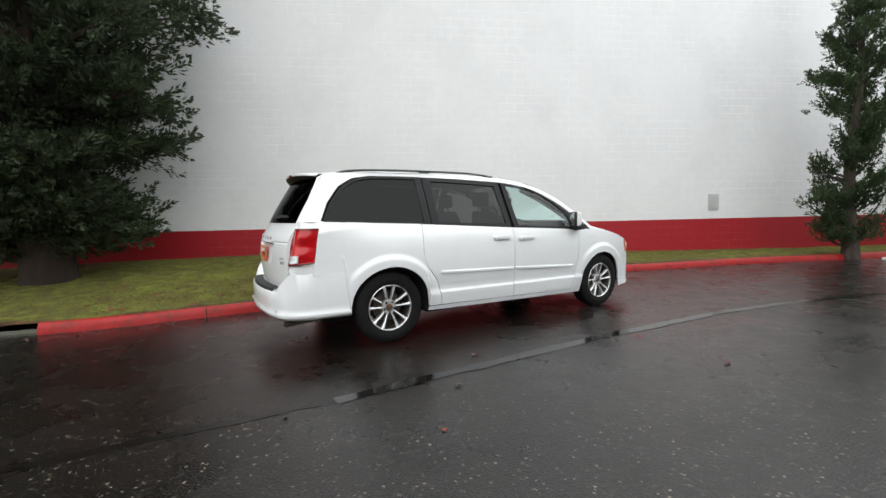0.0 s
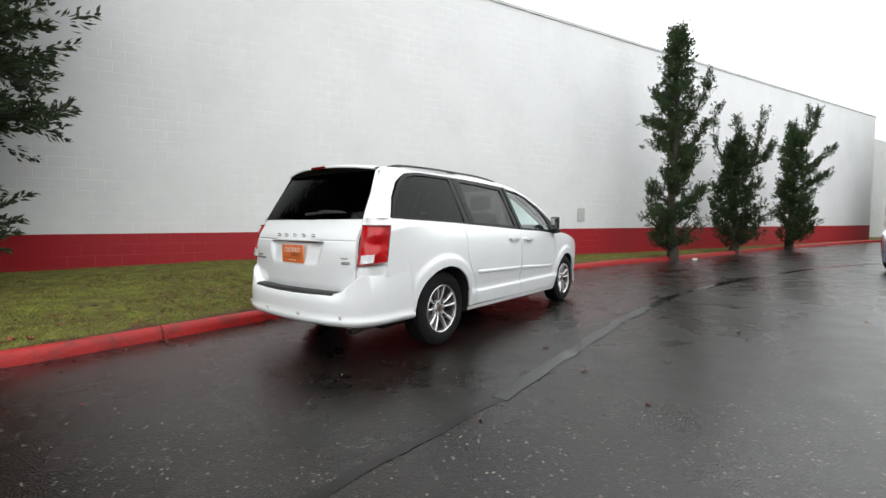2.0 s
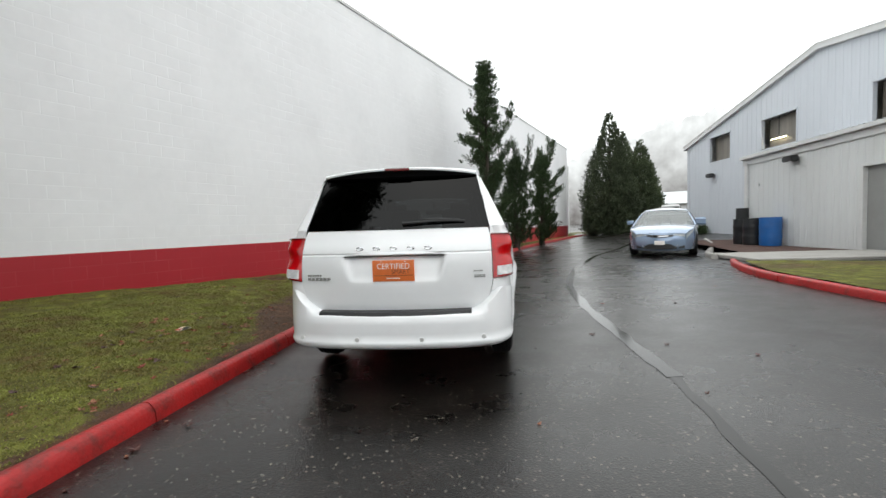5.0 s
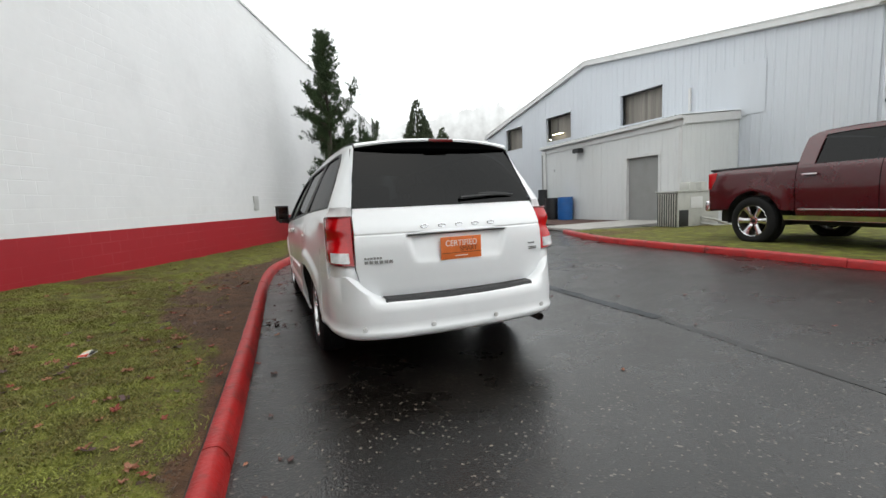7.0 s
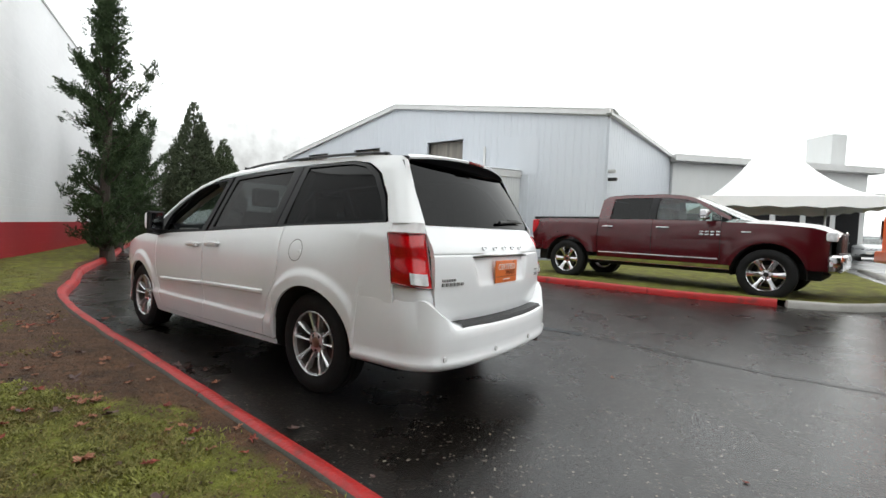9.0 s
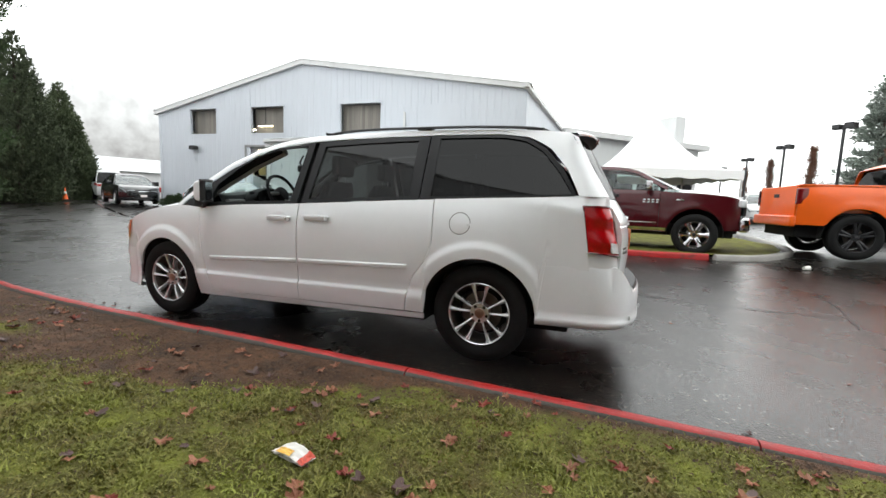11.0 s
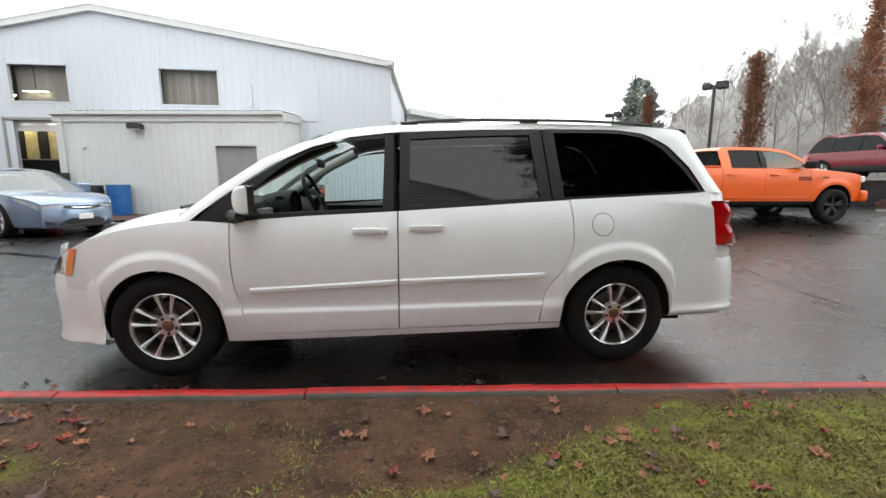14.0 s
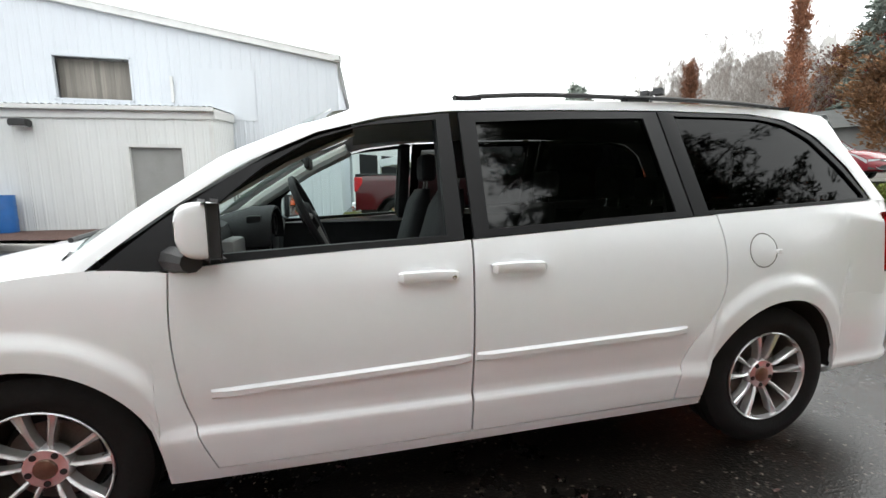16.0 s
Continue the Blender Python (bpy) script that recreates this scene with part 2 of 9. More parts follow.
def lawn_material():
    """Thin winter turf with bare muddy earth showing in patches along the kerb."""
    m = material("lawn_soil", (0.06, 0.07, 0.02), 0.9, spec=0.25)
    n, l = m.node_tree.nodes, m.node_tree.links
    b = n["Principled BSDF"]
    tc = n.new("ShaderNodeTexCoord")
    out = []
    for s, d in ((0.55, 8), (5, 9), (60, 4)):
        t = n.new("ShaderNodeTexNoise")
        t.inputs["Scale"].default_value, t.inputs["Detail"].default_value, t.inputs["Roughness"].default_value = s, d, 0.62
        l.new(tc.outputs["Object"], t.inputs["Vector"])
        out.append(t.outputs["Fac"])
    green = n.new("ShaderNodeValToRGB")
    green.color_ramp.elements[0].position, green.color_ramp.elements[0].color = 0.3, (0.08, 0.058, 0.022, 1)
    green.color_ramp.elements[1].position, green.color_ramp.elements[1].color = 0.7, (0.18, 0.195, 0.028, 1)
    mid = green.color_ramp.elements.new(0.47)
    mid.color = (0.088, 0.085, 0.018, 1)
    earth = n.new("ShaderNodeValToRGB")
    for k, (p, c) in enumerate(((0.3, (0.022, 0.0105, 0.0052, 1)), (0.7, (0.125, 0.06, 0.028, 1)))):
        earth.color_ramp.elements[k].position, earth.color_ramp.elements[k].color = p, c
    l.new(out[1], green.inputs["Fac"])
    l.new(out[1], earth.inputs["Fac"])
    bare = n.new("ShaderNodeAttribute")
    bare.attribute_name = "bare"
    ad = n.new("ShaderNodeMath")
    ad.operation = "ADD"
    l.new(bare.outputs["Fac"], ad.inputs[0])
    sc = n.new("ShaderNodeMath")
    sc.operation = "MULTIPLY_ADD"
    sc.inputs[1].default_value, sc.inputs[2].default_value = 0.9, -0.45
    l.new(out[0], sc.inputs[0])
    sc2 = n.new("ShaderNodeMath")
    sc2.operation = "MULTIPLY_ADD"
    sc2.inputs[1].default_value = 0.5
    l.new(out[1], sc2.inputs[0])
    l.new(sc.outputs[0], sc2.inputs[2])
    l.new(sc2.outputs[0], ad.inputs[1])
    r = n.new("ShaderNodeMapRange")
    r.inputs["From Min"].default_value, r.inputs["From Max"].default_value = 0.5, 0.72
    l.new(ad.outputs[0], r.inputs["Value"])
    mx = n.new("ShaderNodeMix")
    mx.data_type = "RGBA"
    l.new(r.outputs["Result"], mx.inputs["Factor"])
    l.new(green.outputs["Color"], mx.inputs["A"])
    l.new(earth.outputs["Color"], mx.inputs["B"])
    l.new(mx.outputs["Result"], b.inputs["Base Color"])
    rr = n.new("ShaderNodeMapRange")
    rr.inputs["To Min"].default_value, rr.inputs["To Max"].default_value = 0.9, 0.72
    l.new(r.outputs["Result"], rr.inputs["Value"])
    l.new(rr.outputs["Result"], b.inputs["Roughness"])
    bu = n.new("ShaderNodeBump")
    bu.inputs["Strength"].default_value, bu.inputs["Distance"].default_value = 0.7, 0.03
    a2 = n.new("ShaderNodeMath")
    a2.operation = "ADD"
    l.new(out[1], a2.inputs[0])
    l.new(out[2], a2.inputs[1])
    l.new(a2.outputs[0], bu.inputs["Height"])
    l.new(bu.outputs["Normal"], b.inputs["Normal"])
    return m


def block_wall_material(name, color, dirt):
    """Painted concrete block: courses 0.2 m high, blocks 0.4 m long, joints nearly filled by thick paint."""
    m = material(name, color, 0.55, vary=0.03, scale=0.7, grime=dirt, grime_color=tuple(c * 0.75 for c in color), grime_scale=0.6)
    n, l = m.node_tree.nodes, m.node_tree.links
    b = n["Principled BSDF"]
    uv = n.new("ShaderNodeAttribute")
    uv.attribute_name = "course"
    br = n.new("ShaderNodeTexBrick")
    br.inputs["Scale"].default_value = 1.0
    br.inputs["Brick Width"].default_value, br.inputs["Row Height"].default_value = 0.4, 0.2
    br.inputs["Mortar Size"].default_value, br.inputs["Mortar Smooth"].default_value = 0.008, 0.4
    br.inputs["Color1"].default_value = br.inputs["Color2"].default_value = (1, 1, 1, 1)
    br.inputs["Mortar"].default_value = (0, 0, 0, 1)
    l.new(uv.outputs["Vector"], br.inputs["Vector"])
    ns = n.new("ShaderNodeTexNoise")
    ns.inputs["Scale"].default_value, ns.inputs["Detail"].default_value = 0.8, 4
    l.new(uv.outputs["Vector"], ns.inputs["Vector"])
    # the joints show here and there only
    r = n.new("ShaderNodeMapRange")
    r.inputs["From Min"].default_value, r.inputs["From Max"].default_value = 0.42, 0.7
    r.inputs["To Min"].default_value, r.inputs["To Max"].default_value = 0.05, 0.7
    l.new(ns.outputs["Fac"], r.inputs["Value"])
    bu = n.new("ShaderNodeBump")
    bu.inputs["Distance"].default_value = 0.01
    l.new(r.outputs["Result"], bu.inputs["Strength"])
    l.new(br.outputs["Color"], bu.inputs["Height"])
    l.new(bu.outputs["Normal"], b.inputs["Normal"])
    # worn paint along the joints, paler than the blocks
    wear = n.new("ShaderNodeMath")
    wear.operation = "MULTIPLY"
    l.new(br.outputs["Fac"], wear.inputs[0])
    l.new(r.outputs["Result"], wear.inputs[1])
    mix = n.new("ShaderNodeMix")
    mix.data_type = "RGBA"
    l.new(wear.outputs[0], mix.inputs["Factor"])
    l.new(b.inputs["Base Color"].links[0].from_socket, mix.inputs["A"])
    mix.inputs["B"].default_value = (min(0.95, color[0] * 1.12 + 0.04), min(0.95, color[1] * 1.12 + 0.05), min(0.95, color[2] * 1.12 + 0.05), 1)
    l.new(mix.outputs["Result"], b.inputs["Base Color"])
    return m


M["asphalt"] = asphalt_material()
M["lawn"] = lawn_material()
M["wall_white"] = block_wall_material("painted_block_white", (0.80, 0.80, 0.81), 0.25)
M["wall_red"] = block_wall_material("painted_block_red", (0.36, 0.009, 0.018), 0.25)
M["kerb_red"] = material("kerb_red_paint", (0.34, 0.013, 0.013), 0.45, spec=0.35, vary=0.15, scale=4, bump=0.3, bump_scale=40, grime=0.9, grime_color=(0.09, 0.022, 0.018), grime_scale=7)
M["concrete"] = material("concrete", (0.3, 0.29, 0.27), 0.7, vary=0.12, scale=3, bump=0.2, bump_scale=60, grime=0.4)
M["concrete_dark"] = material("concrete_dark", (0.07, 0.065, 0.055), 0.8, vary=0.3, scale=6, bump=0.4, bump_scale=60, grime=0.6, grime_color=(0.03, 0.04, 0.015), grime_scale=3)
M["tar"] = material("tar_seam", (0.008, 0.0075, 0.007), 0.1, spec=0.4, vary=0.2, scale=8)
M["tar_dry"] = material("tar_crack", (0.006, 0.0052, 0.0046), 0.3, spec=0.36, vary=0.2, scale=8)
M["siding"] = material("metal_siding", (0.52, 0.548, 0.59), 0.45, metal=0.0, vary=0.03, scale=0.8, grime=0.35, grime_color=(0.5, 0.52, 0.545), grime_scale=0.8, stretch=(1, 1, 0.15))
M["siding_annex"] = material("annex_siding", (0.58, 0.59, 0.587), 0.5, vary=0.04, scale=0.8, grime=0.35, grime_color=(0.5, 0.5, 0.48), grime_scale=0.9, stretch=(1, 1, 0.2))
M["trim_white"] = material("trim_white", (0.58, 0.58, 0.575), 0.5, vary=0.05, scale=2, grime=0.3, grime_color=(0.4, 0.4, 0.38))
M["roof_metal"] = material("roof_metal", (0.55, 0.57, 0.58), 0.4, vary=0.06, scale=1)
M["door_grey"] = material("door_grey", (0.24, 0.24, 0.235), 0.55, vary=0.05, scale=3, grime=0.2)
M["curtain"] = material("strip_curtain", (0.17, 0.155, 0.135), 0.6, rand=0.5, vary=0.15, scale=5, stretch=(1, 6, 0.3))
M["mulch"] = material("bark_mulch", (0.06, 0.028, 0.02), 0.9, vary=0.4, scale=12, bump=0.8, bump_scale=50)
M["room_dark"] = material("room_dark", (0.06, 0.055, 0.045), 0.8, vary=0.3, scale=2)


# ==== shape helpers ====
def spline(points, n):
    """n points on a smooth curve through the given ones."""
    p = np.array(points, float)
    d = np.r_[0, np.cumsum(np.linalg.norm(np.diff(p, axis=0), axis=1))]
    m = np.gradient(p, d, axis=0)
    out = []
    for s in np.linspace(0, d[-1], n):
        i = min(max(np.searchsorted(d, s) - 1, 0), len(p) - 2)
        h = d[i + 1] - d[i]
        u = (s - d[i]) / h
        out.append((2 * u**3 - 3 * u**2 + 1) * p[i] + (u**3 - 2 * u**2 + u) * h * m[i] + (-2 * u**3 + 3 * u**2) * p[i + 1] + (u**3 - u**2) * h * m[i + 1])
    return np.array(out)


def curve1(pairs):
    """A smooth function through (x, y) pairs."""
    px, py = np.array(sorted(pairs), float).T
    m = np.gradient(py, px)

    def f(x):
        x = min(max(x, px[0]), px[-1])
        i = min(max(int(np.searchsorted(px, x)) - 1, 0), len(px) - 2)
        h = px[i + 1] - px[i]
        u = (x - px[i]) / h
        return float((2 * u**3 - 3 * u**2 + 1) * py[i] + (u**3 - 2 * u**2 + u) * h * m[i] + (-2 * u**3 + 3 * u**2) * py[i + 1] + (u**3 - u**2) * h * m[i + 1])

    return f


def finish(bm, name, mat, parent=None, label="", smooth=None, matrix=None):
    """Link a bmesh as one mesh object; smooth: the angle in degrees over which edges stay sharp."""
    me = bpy.data.meshes.new(name)
    bm.normal_update()
    bm.to_mesh(me)
    bm.free()
    for mt in mat if isinstance(mat, (list, tuple)) else [mat]:
        me.materials.append(M[mt] if isinstance(mt, str) else mt)
    if smooth is not None:
        me.polygons.foreach_set("use_smooth", [True] * len(me.polygons))
        me.set_sharp_from_angle(angle=radians(smooth))
    ob = new(name, me)
    if matrix is not None:
        ob.matrix_basis = matrix
    if parent is not None:
        ob.parent = parent
    if label:
        tagged(ob, label)
    return ob


def part(name, bm, mat, parent, label="", smooth=35):
    return finish(bm, name, mat, parent, label, smooth)


def box(bm, x0, x1, y0, y1, z0, z1, bevel=0.0, seg=2):
    """A box with rounded edges, added to bm."""
    g = bmesh.ops.create_cube(bm, size=1)
    vs = g["verts"]
    for v in vs:
        v.co = Vector((x0 + (v.co.x + 0.5) * (x1 - x0), y0 + (v.co.y + 0.5) * (y1 - y0), z0 + (v.co.z + 0.5) * (z1 - z0)))
    if bevel:
        es = list({e for v in vs for e in v.link_edges})
        bmesh.ops.bevel(bm, geom=es, offset=bevel, segments=seg, affect="EDGES", profile=0.6)
    return bm


def boxed(x0, x1, y0, y1, z0, z1, bevel=0.0, seg=2):
    return box(bmesh.new(), x0, x1, y0, y1, z0, z1, bevel, seg)


def grid(bm, rows, thick=None, flip=False):
    """Skin a list of rows of points; thick: a vector (or function of a point) by which the rim is turned back."""
    vs = [[bm.verts.new(p) for p in r] for r in rows]
    for a, b in zip(vs, vs[1:]):
        for i in range(len(a) - 1):
            q = (a[i], a[i + 1], b[i + 1], b[i])
            bm.faces.new(q[::-1] if flip else q)
    if thick is not None:
        rim = vs[0] + [r[-1] for r in vs[1:]] + vs[-1][-2::-1] + [r[0] for r in vs[-2:0:-1]]
        off = [bm.verts.new(v.co + Vector(thick(v.co) if callable(thick) else thick)) for v in rim]
        for i in range(len(rim)):
            j = (i + 1) % len(rim)
            q = (rim[i], off[i], off[j], rim[j])
            bm.faces.new(q[::-1] if not flip else q)
    return bm


def tube(bm, path, radius, seg=8, caps=True):
    """A round bar along a path; radius: one number or one a point."""
    p = [Vector(q) for q in path]
    rings = []
    up = Vector((0, 0, 1))
    for i, c in enumerate(p):
        d = (p[min(i + 1, len(p) - 1)] - p[max(i - 1, 0)]).normalized()
        s = d.cross(up) if abs(d.dot(up)) < 0.95 else d.cross(Vector((1, 0, 0)))
        s.normalize()
        t = d.cross(s)
        r = float(radius[i] if isinstance(radius, (list, tuple, np.ndarray)) else radius)
        rings.append([bm.verts.new(c + r * (math.cos(a) * s + math.sin(a) * t)) for a in np.linspace(0, 2 * math.pi, seg, endpoint=False)])
    for a, b in zip(rings, rings[1:]):
        for i in range(seg):
            bm.faces.new((a[i], a[(i + 1) % seg], b[(i + 1) % seg], b[i]))
    if caps:
        bm.faces.new(rings[0][::-1])
        bm.faces.new(rings[-1])
    return bm


def lathe(bm, profile, axis="x", seg=32, closed=False):
    """Turn a profile of (along, radius) about an axis through the origin."""
    rings = []
    for h, r in profile:
        ring = []
        for a in np.linspace(0, 2 * math.pi, seg, endpoint=False):
            c, s = r * math.cos(a), r * math.sin(a)
            ring.append(bm.verts.new((h, c, s) if axis == "x" else (c, s, h)))
        rings.append(ring)
    pairs = list(zip(rings, rings[1:])) + ([(rings[-1], rings[0])] if closed else [])
    for a, b in pairs:
        for i in range(seg):
            bm.faces.new((a[i], b[i], b[(i + 1) % seg], a[(i + 1) % seg]))
    return rings


def empty(name, label, category, group="", kind="", m=None):
    ob = new(name)
    ob.empty_display_size = 0.2
    if m is not None:
        ob.matrix_basis = m
    return tagged(ob, label, category, group, kind)


# ==== ground ====
def road_z(x, y):
    """The road climbs gently across to the workshop side."""
    a = min(max((x - 0.9) * 0.065, 0.0), float(np.interp(y, (-7, -5), (0.42, 0.29))))
    f = 1.0 if y < 3 else max(0.4, 1 - (y - 3) * 0.085)
    up = min(max((-9.5 - y) * 0.075, 0.0), 0.55) * min(max(x / 4, 0.0), 1.0)
    rise = min(max((x - 8) * 0.09, 0.0), 0.36) * min(max((y - 8) / 8, 0.0), 1.0)
    if rise:
        rise *= min(max((x - kerb_x(y) - 1.5) / 3, 0.0), 1.0)
    return a * f + up + rise


KERB = spline([(-9, -24), (-4.6, -14), (-2.75, -8.5), (-1.9, -5.4), (-1.6, -4.2), (-1.53, -3.2), (-1.48, -2.2), (-1.44, -1.4), (-1.4, -0.5), (-1.33, 1.1), (-1.24, 2.7),
               (-1.06, 4.0), (-0.62, 5.4), (-0.02, 7.5), (0.5, 8.8), (1.75, 11.8), (2.9, 15), (5.3, 20.6), (8.4, 27.9), (12, 34.5), (16.5, 39.5), (23, 43)], 150)
KY, KX = KERB[:, 1], KERB[:, 0]


def kerb_x(y):
    return float(np.interp(y, KY, KX))


def bare_ground(x, y):
    """How worn the verge is, 0 to 1: a muddy strip along the kerb beside the van, a patch further back, and under the big conifer."""
    d = kerb_x(y) - x - 0.14 + 0.16 * noise.noise(Vector((x * 1.7, y * 1.7, 5.0))) + 0.08 * noise.noise(Vector((x * 6, y * 6, 2.0)))
    reach = float(np.interp(y, (-4.0, -2.2, -1.1, -0.55, -0.35, 0.3, 1.5, 2.6, 3.6, 5.0), (0.05, 0.12, 0.28, 0.6, 0.8, 0.98, 0.95, 0.85, 0.5, 0.15)))
    b = min(1.0, max(0.0, (reach - d) / 0.2 + 0.5))
    b *= 1 - 0.8 * math.exp(-(((x + 2.1) / 0.22) ** 2 + ((y - 1.65) / 0.35) ** 2))
    b = max(b, 0.75 * math.exp(-(((x + 3.45) / 0.7) ** 2 + ((y - 2.6) / 1.0) ** 2)), 0.9 * math.exp(-(((x + 7.0) / 1.6) ** 2 + ((y + 6.0) / 1.8) ** 2)))
    return b


def lawn_z(x, y):
    """The verge: a hand's width over the road at the kerb, rising towards the wall behind the van."""
    d = min(max((kerb_x(y) - x - 0.15) / 4.0, 0), 1)
    rise = float(np.interp(y, (-8, -5, 0, 5, 8, 12), (0.1, 0.22, 0.3, 0.2, 0.1, 0.02)))
    near = max(0.0, 1 - abs(y) / 60)
    sunk = 0.018 * float(np.interp(y, (-4.5, -2.2, -0.9, 0.6, 4, 6), (0.0, 0.1, 0.3, 1.0, 1.0, 0.1))) * math.exp(-max(kerb_x(y) - x - 0.14, 0) / 0.9)
    lump = 0.014 * noise.noise(Vector((x * 5, y * 5, 7))) + 0.006 * noise.noise(Vector((x * 13, y * 13, 9)))
    return 0.125 - sunk + rise * d * near + lump * min(1, max(kerb_x(y) - x - 0.14, 0) * 6) + 0.02 * noise.noise(Vector((x * 1.3, y * 1.3, 0))) * min(1, d * 5)


def build_road():
    """One sheet of asphalt that runs out to the horizon, finer near the van."""
    def axis(a):
        return sorted({round(s * v, 3) for s in (-1, 1) for v in a})
    xs = axis([0, 0.9, 2, 3, 4, 5, 6, 7, 8, 10, 13, 17, 25, 40, 70, 150, 400, 1500])
    ys = axis([0, 1.5, 3, 4.5, 6, 8, 9.5, 11, 13, 15, 17, 25, 40, 70, 150, 400, 1500])
    bm = bmesh.new()
    grid(bm, [[(x, y, road_z(x, y)) for x in xs] for y in ys])
    return tagged(finish(bm, "road", "asphalt", smooth=60), "wet dark asphalt road with worn aggregate and puddles", "road", kind="structure")


road = build_road()


def build_lawn():
    bm = bmesh.new()
    ys = np.unique(np.r_[np.linspace(-40, -9, 12), np.linspace(-8, 12, 190), np.linspace(12.5, 43, 40)])
    rows = []
    for y in ys:
        kx = kerb_x(y) - 0.13
        wx = -5.477 + 0.4454 * y - 0.1
        wide = max(kx - wx, 0.6) if y < 31 else max(6, kx - 9)
        if y < -6:
            wide = max(wide, 12)
        f = np.r_[np.linspace(0, 0.6, 60), np.linspace(0.63, 1, 14)]
        rows.append([(kx - wide * u, y, lawn_z(kx - wide * u, y) - (0.0 if u > 0 else 0.01)) for u in f])
    grid(bm, rows, flip=True)
    ob = finish(bm, "lawn", "lawn", smooth=60)
    # bare earth: worn strip along the kerb beside the van, and under the conifers
    me = ob.data
    at = me.attributes.new("bare", "FLOAT", "POINT")
    vals = []
    for v in me.vertices:
        x, y = v.co.x, v.co.y
        b = 0.62 * bare_ground(x, y)
        vals.append(b)
    at.data.foreach_set("value", vals)
    return tagged(ob, "patchy green winter grass with bare muddy earth", "lawn", kind="structure")


lawn = build_lawn()


def kerb_run(name, pts, height, width, mat, label, base=None, slope=0.03, piece=1.6, back_grey=False):
    """A cast kerb along a line, each stone a piece of its own under the run. The road lies to the right of the line's way."""
    run = empty(name, label, "kerb", kind="structure")
    pts = np.array(pts)
    d = np.r_[0, np.cumsum(np.linalg.norm(np.diff(pts, axis=0), axis=1))]
    rng = random.Random(5)
    s = 0.0
    while s < d[-1] - 0.2:
        e = min(s + piece * rng.uniform(0.85, 1.2), d[-1])
        bm = bmesh.new()
        rows = []
        k = max(3, int((e - s) / 0.25))
        j = rng.uniform(-0.006, 0.006)
        for q in np.linspace(s + 0.004, e - 0.004, k):
            p = np.array([np.interp(q, d, pts[:, i]) for i in range(2)])
            p2 = np.array([np.interp(min(q + 0.05, d[-1]), d, pts[:, i]) for i in range(2)])
            p1 = np.array([np.interp(max(q - 0.05, 0), d, pts[:, i]) for i in range(2)])
            t = (p2 - p1) / (np.linalg.norm(p2 - p1) + 1e-9)
            nrm = np.array([t[1], -t[0]])
            z = base(p[0], p[1]) if base else road_z(p[0], p[1])
            w = 0.006 * noise.noise(Vector((p[0] * 3, p[1] * 3, 1.0))) + j
            sec = [(0.0, -0.04), (-0.008, height * 0.5), (-slope, height - 0.025), (-slope - 0.02, height - 0.004), (-slope - 0.045, height), (-width + 0.048, height), (-width + 0.02, height - 0.006), (-width, height - 0.03), (-width, -0.04)]
            rows.append([(p[0] + nrm[0] * (o + w), p[1] + nrm[1] * (o + w), z + h + w * 0.6) for o, h in sec])
        grid(bm, rows)
        bm.faces.new([v for v in list(bm.verts)[: len(sec)]])
        bm.faces.new([v for v in list(bm.verts)[-len(sec):]][::-1])
        bm.faces.ensure_lookup_table()
        for f in bm.faces:
            f.normal_update()
            c = f.calc_center_median()
            q = min(max(np.interp(c.y, pts[:, 1], d) if back_grey else 0, 0), d[-1])
            if back_grey and c.x < np.interp(c.y, pts[:, 1], pts[:, 0]) - width + 0.022:
                f.material_index = 1
        part("kerb_stone", bm, [mat, "concrete_dark"], run, smooth=40)
        s = e
    return run


KERB_END = int(np.searchsorted(KY, -5.02))
kerb_verge = kerb_run("kerb_verge", KERB[KERB_END:], 0.13, 0.14, "kerb_red", "worn red-painted concrete kerb along the verge", back_grey=True)
kerb_plain = kerb_run("kerb_plain", KERB[:KERB_END + 1], 0.055, 0.14, "concrete_dark", "low worn unpainted concrete kerb beyond the red one")

# island in front of the workshop, with grass and its own kerb
ISLAND = spline([(16.5, -6.6), (12, -6.5), (9, -6.3), (7.4, -6.1), (6.5, -5.85), (5.85, -5.4), (5.45, -4.8), (5.25, -4), (5.15, -3), (5.2, -1.4), (5.2, 0.2), (5.3, 1.5), (5.75, 3.0), (6.2, 3.9)], 60)
RED_FROM = next(i for i, p in enumerate(ISLAND) if p[1] > -4.55)
ikerb_red = kerb_run("kerb_island", ISLAND[RED_FROM:], 0.095, 0.15, "kerb_red", "red-painted concrete kerb round the grass island", base=lambda x, y: road_z(x, y))
ikerb_grey = kerb_run("kerb_island_end", ISLAND[:RED_FROM + 1], 0.095, 0.15, "concrete", "bare grey concrete kerb round the island's tip", base=lambda x, y: road_z(x, y))


